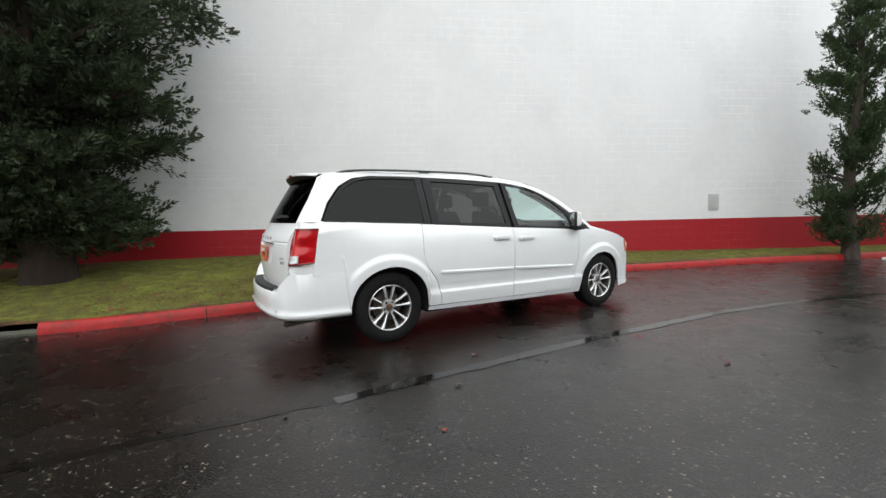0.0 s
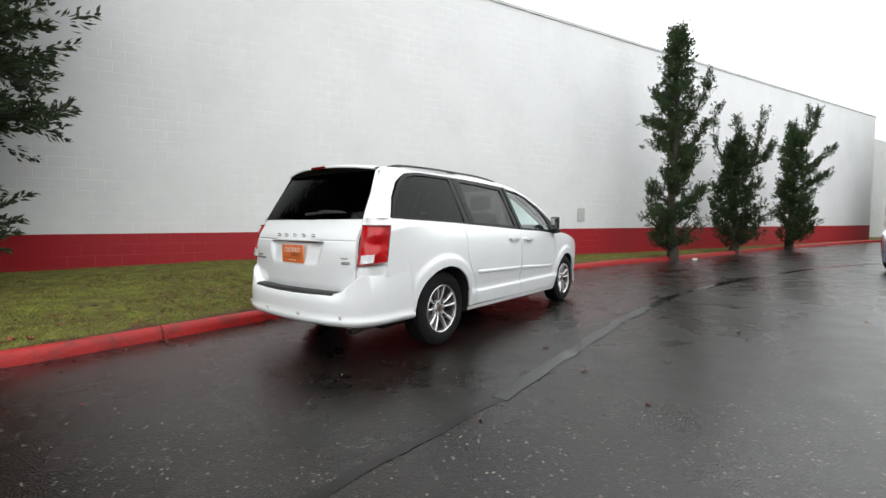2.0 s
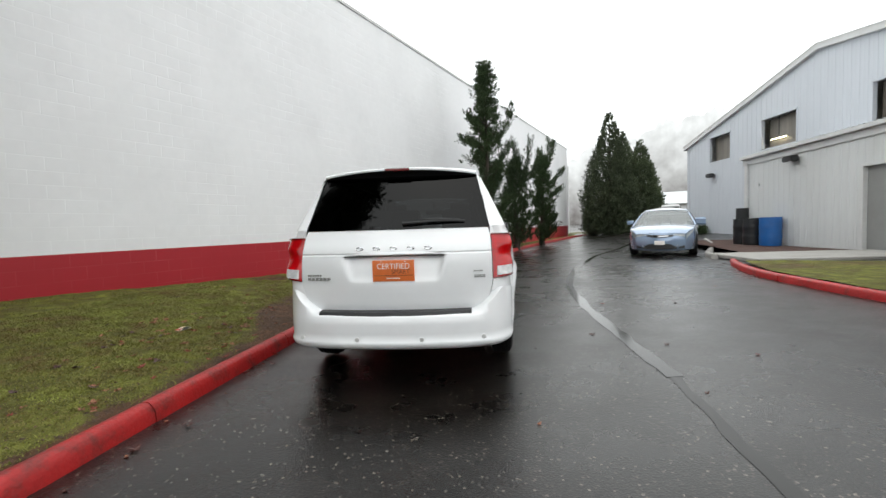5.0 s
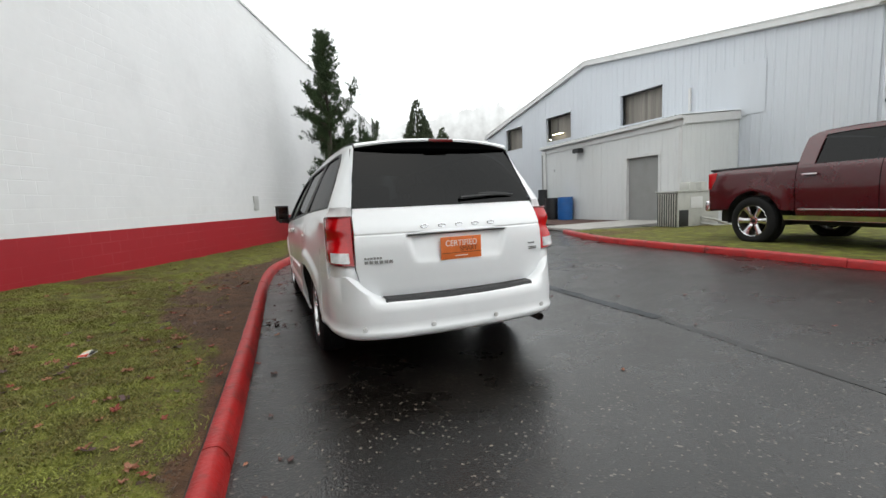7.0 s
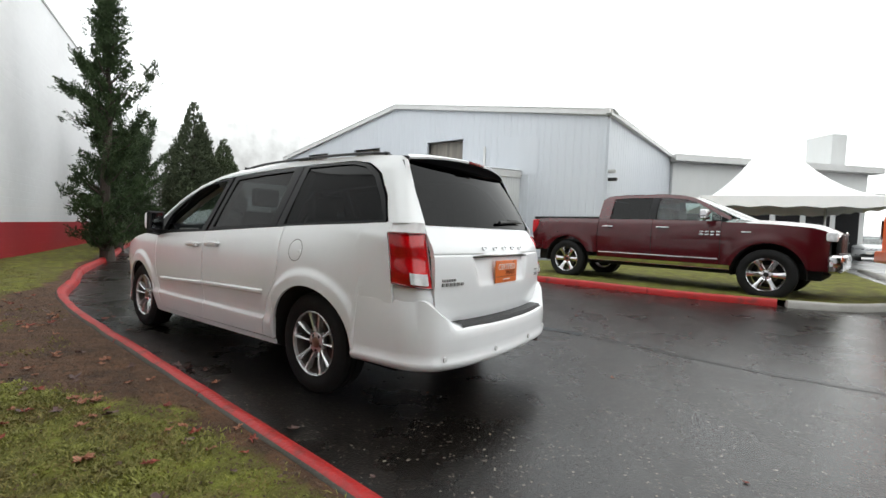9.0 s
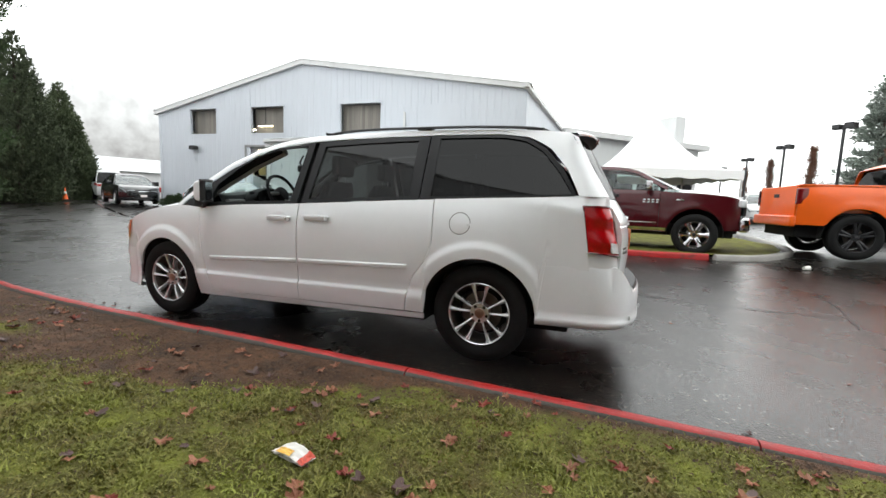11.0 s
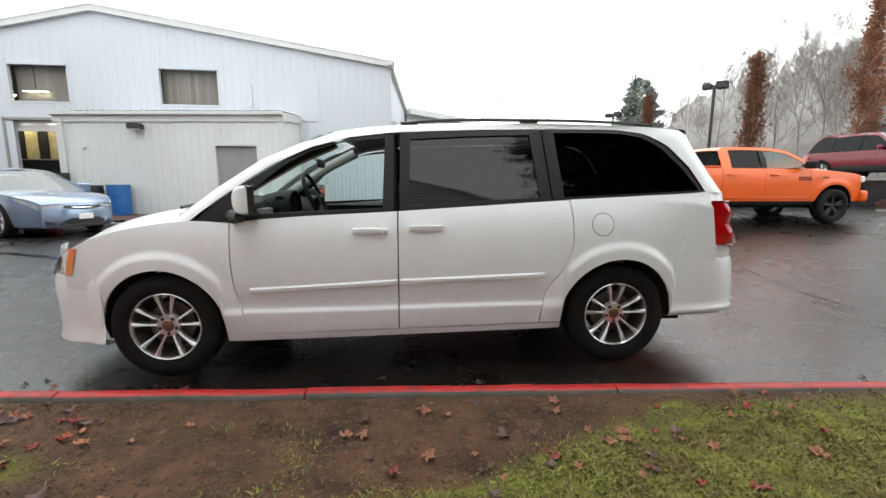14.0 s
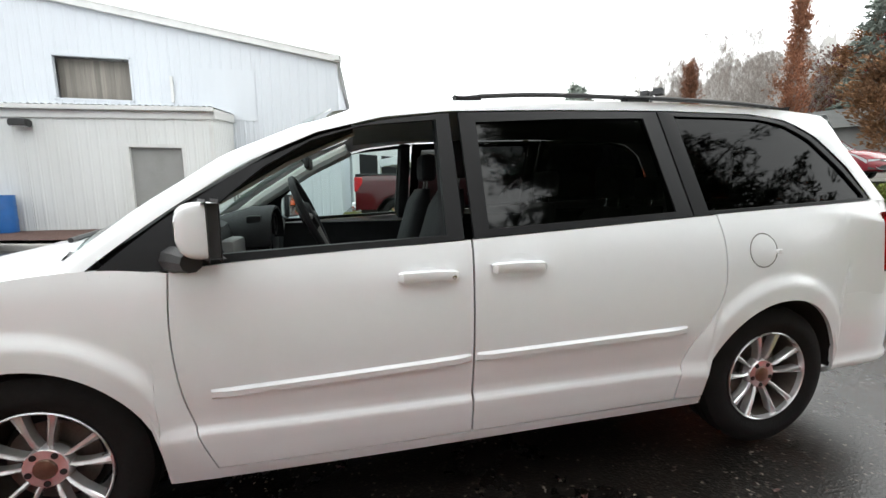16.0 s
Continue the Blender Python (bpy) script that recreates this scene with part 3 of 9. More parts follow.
def build_island():
    bm = bmesh.new()
    ys = np.linspace(-6.2, 3.8, 40)
    iy, ix = ISLAND[:, 1], ISLAND[:, 0]
    order = np.argsort(iy)
    left = lambda y: float(np.interp(y, iy[order], ix[order])) + 0.14  # noqa: E731
    g = []
    for y in ys:
        x0 = left(y)
        x1 = 16.5 if y < 1.0 else float(np.interp(y, (1.0, 3.8), (12.5, 7.4)))
        g.append([(x, y, road_z(x, y) + 0.06 - 0.025 * min(1, (x - x0) / 1.5) + 0.015 * noise.noise(Vector((x * 2, y * 2, 4)))) for x in np.linspace(x0, max(x1, x0 + 0.3), 30)])
    grid(bm, g)
    ob = finish(bm, "island_grass", "lawn", smooth=60)
    at = ob.data.attributes.new("bare", "FLOAT", "POINT")
    at.data.foreach_set("value", [0.02 + 0.35 * math.exp(-((v.co.y - 2.6) / 0.9) ** 2) for v in ob.data.vertices])
    return tagged(ob, "mown grass on a kerbed island under parked truck", "lawn", kind="structure")


island = build_island()


def ribbon(name, pts, width, mat, label, category, lift=0.004, seed=1, wob=0.4, n=60):
    """A thin ribbon on the road: a tar seam, a crack or a worn painted line."""
    c = spline(pts, n)
    rows = []
    for i, p in enumerate(c):
        t = c[min(i + 1, n - 1)] - c[max(i - 1, 0)]
        t /= np.linalg.norm(t)
        nr = np.array([-t[1], t[0]])
        j = 0.03 * noise.noise(Vector((p[0] * 2 + seed, p[1] * 2, 0.0)))
        w = width * (1 + wob * noise.noise(Vector((p[0] * 5, p[1] * 5, seed))))
        rows.append([(p[0] + nr[0] * (j + o), p[1] + nr[1] * (j + o), road_z(p[0] + nr[0] * (j + o), p[1] + nr[1] * (j + o)) + lift) for o in (-w / 2, 0, w / 2)])
    bm = bmesh.new()
    grid(bm, rows)
    return tagged(finish(bm, name, mat), label, category, kind="structure")


ribbon("road_seam", [(2.06, -2.45), (2.06, -1.6), (2.08, -0.6), (2.12, 0.6), (2.25, 1.9), (2.5, 3.1), (2.95, 4.6), (3.7, 6.6), (4.6, 8.8), (6.4, 12.2), (9.5, 19), (16.5, 33)], 0.125, "tar", "smooth dark wet tar strip along the asphalt joint", "road seam", n=200, wob=0.35)
ribbon("road_seam", [(1.93, -4.95), (1.9, -4.2), (1.94, -3.5), (2.02, -2.9), (2.06, -2.4)], 0.07, "tar_dry", "dark crumbling joint in the asphalt", "road seam", lift=0.0025, n=150, wob=0.35)
ribbon("road_crack", [(0.2, -4.75), (0.8, -4.78), (1.6, -4.86), (2.15, -4.98), (3.0, -5.08), (4.2, -5.25), (5.5, -5.36)], 0.03, "tar_dry", "crooked dark crack across the asphalt", "road crack", seed=4, n=90, wob=0.9)


# ==== the long white block wall ====
TH = 0.419
WD = Vector((math.sin(TH), math.cos(TH), 0))
WN = Vector((math.cos(TH), -math.sin(TH), 0))


def wall_pt(s, z, out=0.0):
    """A place on the wall: s metres along it from where it passes behind the van's rear axle, z up, out towards the road."""
    return Vector((-5.477, 0, z)) + WD * s + WN * out


def wall_box(name, s0, s1, z0, z1, o0, o1, mat, label, category="wall", bevel=0.0):
    bm = bmesh.new()
    ns = max(2, int((s1 - s0) / 4))
    cs = np.linspace(s0, s1, ns)
    rows = [[wall_pt(s, z0, o0), wall_pt(s, z0, o1), wall_pt(s, z1, o1), wall_pt(s, z1, o0), wall_pt(s, z0, o0)] for s in cs]
    grid(bm, rows)
    bm.verts.ensure_lookup_table()
    bmesh.ops.remove_doubles(bm, verts=bm.verts, dist=1e-5)
    bmesh.ops.holes_fill(bm, edges=[e for e in bm.edges if e.is_boundary])
    bmesh.ops.recalc_face_normals(bm, faces=bm.faces)
    ob = finish(bm, name, mat)
    at = ob.data.attributes.new("course", "FLOAT_VECTOR", "POINT")
    vals = []
    for v in ob.data.vertices:
        p = v.co - Vector((-5.477, 0, 0))
        vals += [p.dot(WD), v.co.z, p.dot(WN)]
    at.data.foreach_set("vector", vals)
    return tagged(ob, label, category, kind="structure")


wall_box("wall_west", -60, 33.9, 1.0, 7.32, -0.3, 0.0, "wall_white", "tall white-painted concrete block wall with faint courses")
wall_box("wall_west_base", -60, 33.9, -0.3, 1.0, -0.3, 0.004, "wall_red", "red-painted band along the foot of the block wall")
wall_box("wall_west_coping", -60, 33.92, 7.32, 7.40, -0.33, 0.03, "trim_white", "pale metal coping on the wall's top edge")
wall_box("wall_west_return", 33.6, 33.9, -0.3, 7.3, -14, -0.3, "wall_white", "white-painted end wall of the block building")
wall_box("wall_west_annex", 34.1, 42, -0.3, 6.9, -6, -1.6, "trim_white", "set-back grey-white block wall beyond the corner")

# ==== wheels ====
def build_wheel(parent, x, y, z, side, radius=0.355, width=0.225, rim=0.245, spokes="ten", rim_mat="alloy", cap="cap_bronze", steer=0.0):
    """A road wheel under its car: tyre, rim with spokes, brake disc and cap; side +1 faces +x."""
    hub = new("wheel")
    hub.empty_display_size = 0.1
    hub.parent = parent
    hub.matrix_basis = pose(x, y, z, 0, 0, (0 if side > 0 else 180) + steer)
    w, r = width / 2, radius
    bm = bmesh.new()
    lathe(bm, [(w * 0.55, rim - 0.005), (w * 0.86, rim + 0.004), (w, rim + 0.035), (w * 1.02, (rim + r) / 2), (w * 0.93, r - 0.03), (w * 0.78, r - 0.008), (w * 0.45, r), (w * 0.43, r - 0.009), (w * 0.36, r - 0.009), (w * 0.34, r),
               (w * 0.06, r), (w * 0.04, r - 0.009), (-w * 0.04, r - 0.009), (-w * 0.06, r), (-w * 0.78, r - 0.008), (-w, (rim + r) / 2), (-w * 0.86, rim), (-w * 0.5, rim - 0.01)], seg=48)
    part("tyre", bm, "rubber", hub)
    bm = bmesh.new()
    lathe(bm, [(w * 0.9, rim + 0.002), (w * 0.93, rim - 0.002), (w * 0.89, rim - 0.007), (w * 0.7, rim - 0.010)], seg=48)
    part("rim", bm, rim_mat, hub)
    # barrel and back disc coloured dark, painting the shade behind the spokes
    bm = bmesh.new()
    lathe(bm, [(w * 0.7, rim - 0.010), (-w * 0.2, rim - 0.04), (-w * 0.9, rim - 0.02)], seg=48)
    part("barrel", bm, "brake_metal", hub)
    bm = bmesh.new()
    lathe(bm, [(-w * 0.25, rim - 0.05), (-w * 0.25, 0.02)], seg=32)
    part("wheel_back", bm, "under", hub)
    bm = bmesh.new()
    lathe(bm, [(-w * 0.02, 0.15), (w * 0.08, 0.15), (w * 0.08, 0.07), (w * 0.2, 0.065), (w * 0.2, 0.0)], seg=32)
    part("brake_disc", bm, "brake_metal", hub)
    bm = bmesh.new()
    if spokes == "ten":
        angs = [(k * 72 + o, o) for k in range(5) for o in (-15.5, 15.5)]
        hw0, hw1 = 0.0085, 0.0145
    elif spokes == "six":
        angs = [(k * 60 + 30, 0) for k in range(6)]
        hw0, hw1 = 0.036, 0.05
    else:
        angs = [(k * 72 + o, o) for k in range(5) for o in (-9, 9)]
        hw0, hw1 = 0.022, 0.02
    for a, o in angs:
        a = radians(a + 90)
        c, s = math.cos(a), math.sin(a)
        prof = [(0.05, w * 0.5, hw0 * 0.9), (0.09, w * 0.68, hw0), (rim * 0.6, w * 0.76, hw0), (rim - 0.03, w * 0.82, hw1), (rim - 0.008, w * 0.84, hw1 * 1.2)]
        rows = []
        for rad, h, hw in prof:
            lean = -o * 0.00015 * (rad - 0.05) * 10
            row = []
            for dx, hh in ((-hw, h - 0.045), (-hw, h - 0.009), (-hw * 0.7, h - 0.004), (0.0, h), (hw * 0.7, h - 0.004), (hw, h - 0.009), (hw, h - 0.045)):
                t = dx + lean
                row.append((hh, rad * c - t * s, rad * s + t * c))
            rows.append(row)
        grid(bm, rows)
    part("spokes", bm, rim_mat, hub, smooth=12)
    bm = bmesh.new()
    lathe(bm, [(w * 0.3, 0.08), (w * 0.55, 0.076), (w * 0.62, 0.07), (w * 0.62, 0.038)], seg=24)
    part("hub_face", bm, rim_mat, hub, smooth=40)
    # black stubs paint the dark lug holes round the cap
    for k in range(5):
        a = radians(k * 72 + 54)
        bm = bmesh.new()
        tube(bm, [(w * 0.55, 0.056 * math.cos(a), 0.056 * math.sin(a)), (w * 0.64, 0.056 * math.cos(a), 0.056 * math.sin(a))], 0.0115, 10)
        part("wheel_bolt", bm, "under", hub)
    bm = bmesh.new()
    lathe(bm, [(w * 0.6, 0.038), (w * 0.68, 0.035), (w * 0.71, 0.02), (w * 0.715, 0.001)], seg=20)
    part("centre_cap", bm, cap, hub, smooth=40)
    return hub


# ==== the white minivan ====
VP = curve1([(0.18, 0.905), (0.24, 0.932), (0.30, 0.952), (0.38, 0.966), (0.425, 0.972), (0.445, 0.972), (0.462, 0.957), (0.48, 0.956), (0.55, 0.967), (0.65, 0.981), (0.78, 0.988), (0.90, 0.985), (1.0, 0.975), (1.08, 0.957), (1.14, 0.934),
             (1.20, 0.905), (1.28, 0.868), (1.38, 0.818), (1.48, 0.768), (1.58, 0.715), (1.66, 0.665), (1.70, 0.625), (1.74, 0.56)])
VT = curve1([(-2.62, 0.86), (-2.5, 0.905), (-2.35, 0.938), (-2.2, 0.958), (-2.0, 0.975), (-1.6, 0.992), (-1.2, 0.998), (-0.4, 1.0), (0.6, 0.998), (1.1, 0.985), (1.5, 0.965), (1.9, 0.935), (2.1, 0.90), (2.3, 0.82), (2.45, 0.68)])
FA, RA = (1.54, 0.335), (-1.53, 0.365)  # arch centres
FAR, RAR = 0.40, 0.415


def vx(y, z):
    """Half width of the van's skin at y along it and z up."""
    w = VP(z - 0.014 * (1.13 - min(max(y, -1.12), 1.13)) * min(1.0, max(0.0, (0.85 - z) / 0.3))) * VT(y)
    if y < -1.5 and z < 1.25:
        k = min(1.0, (-1.5 - y) / 0.71)
        k = k * k * (3 - 2 * k) * min(1.0, (1.25 - z) / 0.1)
        w += (min(w, 0.9) - w) * k
    for (cy, cz), r in ((FA, FAR), (RA, RAR)):
        d = math.hypot(y - cy, z - cz) - r
        if -0.05 < d < 0.19 and z < 0.98:
            q = min(1.0, max(0.0, (d - 0.068) / 0.065))
            w += 0.022 * (1 - q * q * (3 - 2 * q)) * min(1.0, max(0.0, (z - 0.30) / 0.18))
    return w


belt = curve1([(1.32, 1.015), (0.91, 1.06), (0.03, 1.112), (-1.17, 1.185), (-2.14, 1.232)])
frame_top = curve1([(1.32, 1.02), (1.1, 1.21), (0.83, 1.40), (0.57, 1.525), (0.32, 1.595), (0.03, 1.635), (-0.5, 1.66), (-1.1, 1.675), (-1.6, 1.672), (-1.78, 1.65), (-1.93, 1.57), (-2.07, 1.41), (-2.15, 1.235)])


def arch(y, c, r):
    d = r * r - (y - c[0]) ** 2
    return c[1] + math.sqrt(d) if d > 0 else -9


def side_patch(name, side, parent, mat, ycols, zlo, zhi, n=14, yfun=None, gap=0.003, lift=0.0, depth=0.022, label="", smooth=40, foot=False):
    """A body panel on the van's flank: columns from low to high. yfun(y, z) bends the columns."""
    rows = []
    for y in ycols:
        a, b = zlo(y) + gap, zhi(y) - gap
        row = []
        for u in np.r_[np.linspace(0, 0.26, 27) / (b - a), np.linspace(0.28 / (b - a), 1, 22)] if foot else np.linspace(0, 1, n):
            z = a + (b - a) * u
            yy = yfun(y, z) if yfun else y
            row.append((side * (vx(yy, z) + lift), yy, z))
        rows.append(row)
    bm = bmesh.new()
    grid(bm, rows, thick=lambda p: (-side * depth, 0, 0), flip=side > 0)
    return part(name, bm, mat, parent, label, smooth)


def outline_ring(name, side, parent, mat, outer, inner, lift_o=0.0, lift_i=-0.006, label=""):
    """A window surround between two outlines of equal count on the flank."""
    rows = []
    for k in range(len(outer) + 1):
        (ya, za), (yb, zb) = outer[k % len(outer)], inner[k % len(inner)]
        rows.append([(side * (vx(ya, za) + lift_o - 0.02), ya, za), (side * (vx(ya, za) + lift_o), ya, za), (side * (vx(yb, zb) + lift_o), yb, zb), (side * (vx(yb, zb) + lift_o - 0.035), yb, zb)])
    bm = bmesh.new()
    grid(bm, rows, flip=side < 0)
    bmesh.ops.remove_doubles(bm, verts=bm.verts, dist=1e-5)
    return part(name, bm, mat, parent, label, 30)


def pane_patch(name, side, parent, mat, outline_lo, outline_hi, lift=-0.012, n=8, label=""):
    rows = []
    for (ya, za), (yb, zb) in zip(outline_lo, outline_hi):
        rows.append([(side * (vx(ya + (yb - ya) * u, za + (zb - za) * u) + lift), ya + (yb - ya) * u, za + (zb - za) * u) for u in np.linspace(0, 1, n)])
    bm = bmesh.new()
    grid(bm, rows, flip=side > 0)
    ob = part(name, bm, mat, parent, label, 60)
    if sum(f.normal.x * side * f.area for f in ob.data.polygons) < 0:
        ob.data.flip_normals()
    ob.visible_shadow = False
    return ob


def resample(pts, n):
    p = np.array(pts, float)
    d = np.r_[0, np.cumsum(np.linalg.norm(np.diff(p, axis=0), axis=1))]
    return [tuple(float(np.interp(s, d, p[:, i])) for i in range(p.shape[1])) for s in np.linspace(0, d[-1], n)]


def bez(p0, c, p1, n):
    return [tuple((1 - u) ** 2 * np.array(p0) + 2 * u * (1 - u) * np.array(c) + u * u * np.array(p1)) for u in np.linspace(0, 1, n)]


van = empty("minivan", "clean white minivan with tinted rear glass beside a red kerb", "minivan")
seam_f = curve1([(0.28, 0.965), (0.42, 1.015), (0.55, 1.05), (0.8, 1.075), (1.04, 1.07)])
seam_r = curve1([(0.30, -0.965), (0.45, -0.985), (0.60, -1.03), (0.72, -1.12), (0.85, -1.175), (1.0, -1.18), (1.2, -1.165)])
fender_top = curve1([(1.05, 1.035), (1.3, 1.05), (1.6, 1.02), (1.85, 0.965), (2.05, 0.89), (2.2, 0.80)])
hood_c = curve1([(1.3, 1.135), (1.5, 1.125), (1.8, 1.075), (2.1, 0.975), (2.3, 0.865), (2.42, 0.76)])
roof_c = curve1([(0.45, 1.685), (0.2, 1.722), (-0.2, 1.752), (-0.8, 1.768), (-1.4, 1.766), (-1.9, 1.748), (-2.25, 1.722)])
roof_e = curve1([(0.50, 1.645), (0.2, 1.685), (-0.2, 1.706), (-0.8, 1.72), (-1.4, 1.718), (-1.9, 1.703), (-2.12, 1.684)])


def roof_hw(y):
    return float(np.interp(y, (-2.12, -1.9, -1.0, 0.0, 0.5), (0.632, 0.638, 0.64, 0.62, 0.585)))


def van_flank(side):
    # rocker
    side_patch("sill", side, van, "van_white", np.linspace(1.13, -1.12, 30), lambda y: 0.235 + (1.13 - y) * 0.024, lambda y: 0.29 + (1.13 - y) * 0.02, 5)
    # front door skin, bent at its leading edge
    def yf(y, z):
        u = (y - 0.004) / (1.07 - 0.004)
        return 0.004 + u * (seam_f(z) - 0.004 - 0.003)
    door = side_patch("front_door", side, van, "van_white", np.linspace(1.07, 0.004, 26), lambda y: 0.29 + (1.13 - y) * 0.02, belt, 60, yf, foot=True, label="white front door with a body-colour rub strip")

    def ys(y, z):
        u = (y + 0.004) / (-1.17 + 0.004)
        return -0.004 + u * (seam_r(z) + 0.004 + 0.003)
    slide = side_patch("sliding_door", side, van, "van_white", np.linspace(-0.004, -1.17, 28), lambda y: 0.29 + (1.13 - y) * 0.02, belt, 60, ys, foot=True, label="white sliding side door")
    # quarter panel over and behind the rear wheel
    def qlo(y):
        if y > -1.12:
            return 0.338
        a = arch(y, RA, RAR)
        return max(a, 0.745 if y < RA[0] - RAR else 0.36)
    qy = np.unique(np.r_[np.linspace(-0.965, -1.115, 5), np.linspace(-1.118, -1.944, 34), np.linspace(-1.945, -2.205, 8)])[::-1]

    def yq(y, z):
        # columns near the sliding door follow its rear seam
        s = seam_r(z)
        u = (y + 2.205) / (-0.965 + 2.205)
        return -2.205 - max(0.0, (1.17 - z)) * 0.16 * (1 - u) ** 6 + u * (s - 0.003 + 2.205)
    bm_rows = []
    for y in qy:
        row = []
        for k, uu in enumerate(np.linspace(0, 1, 36)):
            ylo = y
            zl = qlo(y)
            z = zl + 0.003 + (belt(y) - zl - 0.003) * uu
            row.append((y, z))
        bm_rows.append(row)
    # clip the region to the seam: columns ahead of the seam start above it
    rows = []
    for row in bm_rows:
        out = []
        for y, z in row:
            yy = min(y, seam_r(z) - 0.003)
            if yy < -1.95:
                yy -= (-1.95 - yy) / 0.255 * max(0.0, min(0.062, (1.17 - z) * 0.16))
            out.append((side * vx(yy, z), yy, z))
        rows.append(out)
    bm = bmesh.new()
    grid(bm, rows, thick=lambda p: (-side * 0.02, 0, 0), flip=side > 0)
    bmesh.ops.remove_doubles(bm, verts=bm.verts, dist=0.0015)
    part("quarter_panel", bm, "van_white", van, smooth=40)
    # front fender
    def flo(y):
        a = arch(y, FA, FAR)
        return a if a > 0 else (0.24 if y < FA[0] else 0.60)
    fy = np.unique(np.r_[np.linspace(0.965, 1.14, 6), np.linspace(1.142, 1.938, 34), np.linspace(1.94, 2.16, 8)])
    rows = []
    for y in fy:
        zl = flo(y)
        row = []
        for uu in np.linspace(0, 1, 36):
            z = zl + (fender_top(y) - zl) * uu
            yy = max(y, seam_f(z) + 0.003) if z < 1.05 else max(y, 1.075)
            row.append((side * vx(yy, z), yy, z))
        rows.append(row)
    bm = bmesh.new()
    grid(bm, rows, thick=lambda p: (-side * 0.02, 0, 0), flip=side < 0)
    bmesh.ops.remove_doubles(bm, verts=bm.verts, dist=0.0015)
    part("front_fender", bm, "van_white", van, smooth=40)
    # wheel-arch lips and liners
    for c, r, nm in ((FA, FAR, "front"), (RA, RAR, "rear")):
        bm = bmesh.new()
        rows = []
        for a in np.linspace(radians(-12), radians(192 if nm == "front" else 178), 40):
            y, z = c[0] + r * math.cos(a), c[1] + r * math.sin(a)
            x = vx(y, max(z, 0.25))
            rows.append([(side * (x - 0.016), y, z), (side * (x - 0.03), c[0] + (r - 0.004) * math.cos(a), c[1] + (r - 0.004) * math.sin(a)), (side * 0.52, c[0] + (r - 0.004) * math.cos(a), c[1] + (r - 0.004) * math.sin(a))])
        grid(bm, rows, flip=side > 0)
        part("wheel_arch", bm, "under", van, smooth=60)
    # rub strips, two to a side
    for d, y0, y1, z0, z1 in ((door, 0.965, 0.012, 0.597, 0.648), (slide, -0.012, -0.99, 0.649, 0.683)):
        rows = []
        for u in np.linspace(0, 1, 16):
            y, z = y0 + (y1 - y0) * u, z0 + (z1 - z0) * u
            e = 0.003 if u in (0.0, 1.0) else 0.016
            rows.append([(side * (vx(y, z + h) + o), y, z + h) for h, o in ((-0.022, 0.001), (-0.016, e), (0.006, e), (0.016, 0.001))])
        bm = bmesh.new()
        grid(bm, rows, flip=side > 0)
        part("rub_strip", bm, "van_white", d, smooth=30)
    # handles: a bar over a scooped cup
    for d, yc, zc in ((door, 0.18, 0.985), (slide, -0.185, 1.003)):
        bm = bmesh.new()
        rows = []
        for u in np.linspace(0, 1, 14):
            y = yc + 0.115 - 0.23 * u
            o = 0.035 if 0.06 < u < 0.94 else 0.016
            z = zc + 0.003 * math.sin(u * math.pi)
            x = vx(y, z)
            k = 1.0 if 0.06 < u < 0.94 else 0.7
            rows.append([(side * (x - 0.004), y, z - 0.016 * k), (side * (x + o * 0.8), y, z - 0.021 * k), (side * (x + o), y, z - 0.006 * k), (side * (x + o * 0.9), y, z + 0.016 * k), (side * (x - 0.004), y, z + 0.018 * k)])
        grid(bm, rows, flip=side > 0)
        part("door_handle", bm, "van_white", d, smooth=40)
        bm = bmesh.new()
        g = []
        for rr in (0.0, 0.55, 0.85, 1.0):
            g.append([(side * (vx(yc + 0.085 * rr * math.cos(a), zc + 0.05 * rr * math.sin(a)) + 0.003 - 0.009 * (1 - rr)), yc - 0.0 + 0.085 * rr * math.cos(a), zc + 0.004 + 0.05 * rr * math.sin(a)) for a in np.linspace(0, 2 * math.pi, 25)])
        grid(bm, g, flip=side > 0)
        part("handle_cup", bm, "van_white", d, smooth=60)
        if d is door:
            bm = bmesh.new()
            lathe(bm, [(0.0, 0.0085), (0.004, 0.0085), (0.005, 0.006), (0.0035, 0.0005)], seg=14)
            bmesh.ops.transform(bm, matrix=pose(side * (vx(0.085, zc) + 0.034), 0.088, zc - 0.002, 0, 0, 0 if side > 0 else 180), verts=bm.verts)
            part("lock_barrel", bm, "chrome", d)
    if side < 0:
        # fuel flap: a round seam and a small latch
        bm = bmesh.new()
        rows = [[(side * (vx(-1.385 + r * math.cos(a), 1.02 + r * math.sin(a)) + o), -1.385 + r * math.cos(a), 1.02 + r * math.sin(a)) for a in np.linspace(0, 2 * math.pi, 33)] for r, o in ((0.079, 0.0008), (0.0755, 0.0012), (0.0735, 0.0008))]
        grid(bm, rows)
        part("fuel_flap_seam", bm, "interior_grey", van, smooth=60)
        bm = bmesh.new()
        rows = [[(side * (vx(-1.385 + r * math.cos(a), 1.02 + r * math.sin(a)) + o), -1.385 + r * math.cos(a), 1.02 + r * math.sin(a)) for a in np.linspace(0, 2 * math.pi, 33)] for r, o in ((0.0725, 0.0008), (0.06, 0.0028), (0.001, 0.003))]
        grid(bm, rows)
        part("fuel_flap", bm, "van_white", van, smooth=60)
        bm = boxed(side * 0.992, side * 0.976, -1.468, -1.445, 1.005, 1.025, 0.004)
        part("fuel_latch", bm, "van_white", van)
    # glazing: outlines from the front, low edge then high edge
    k = 24
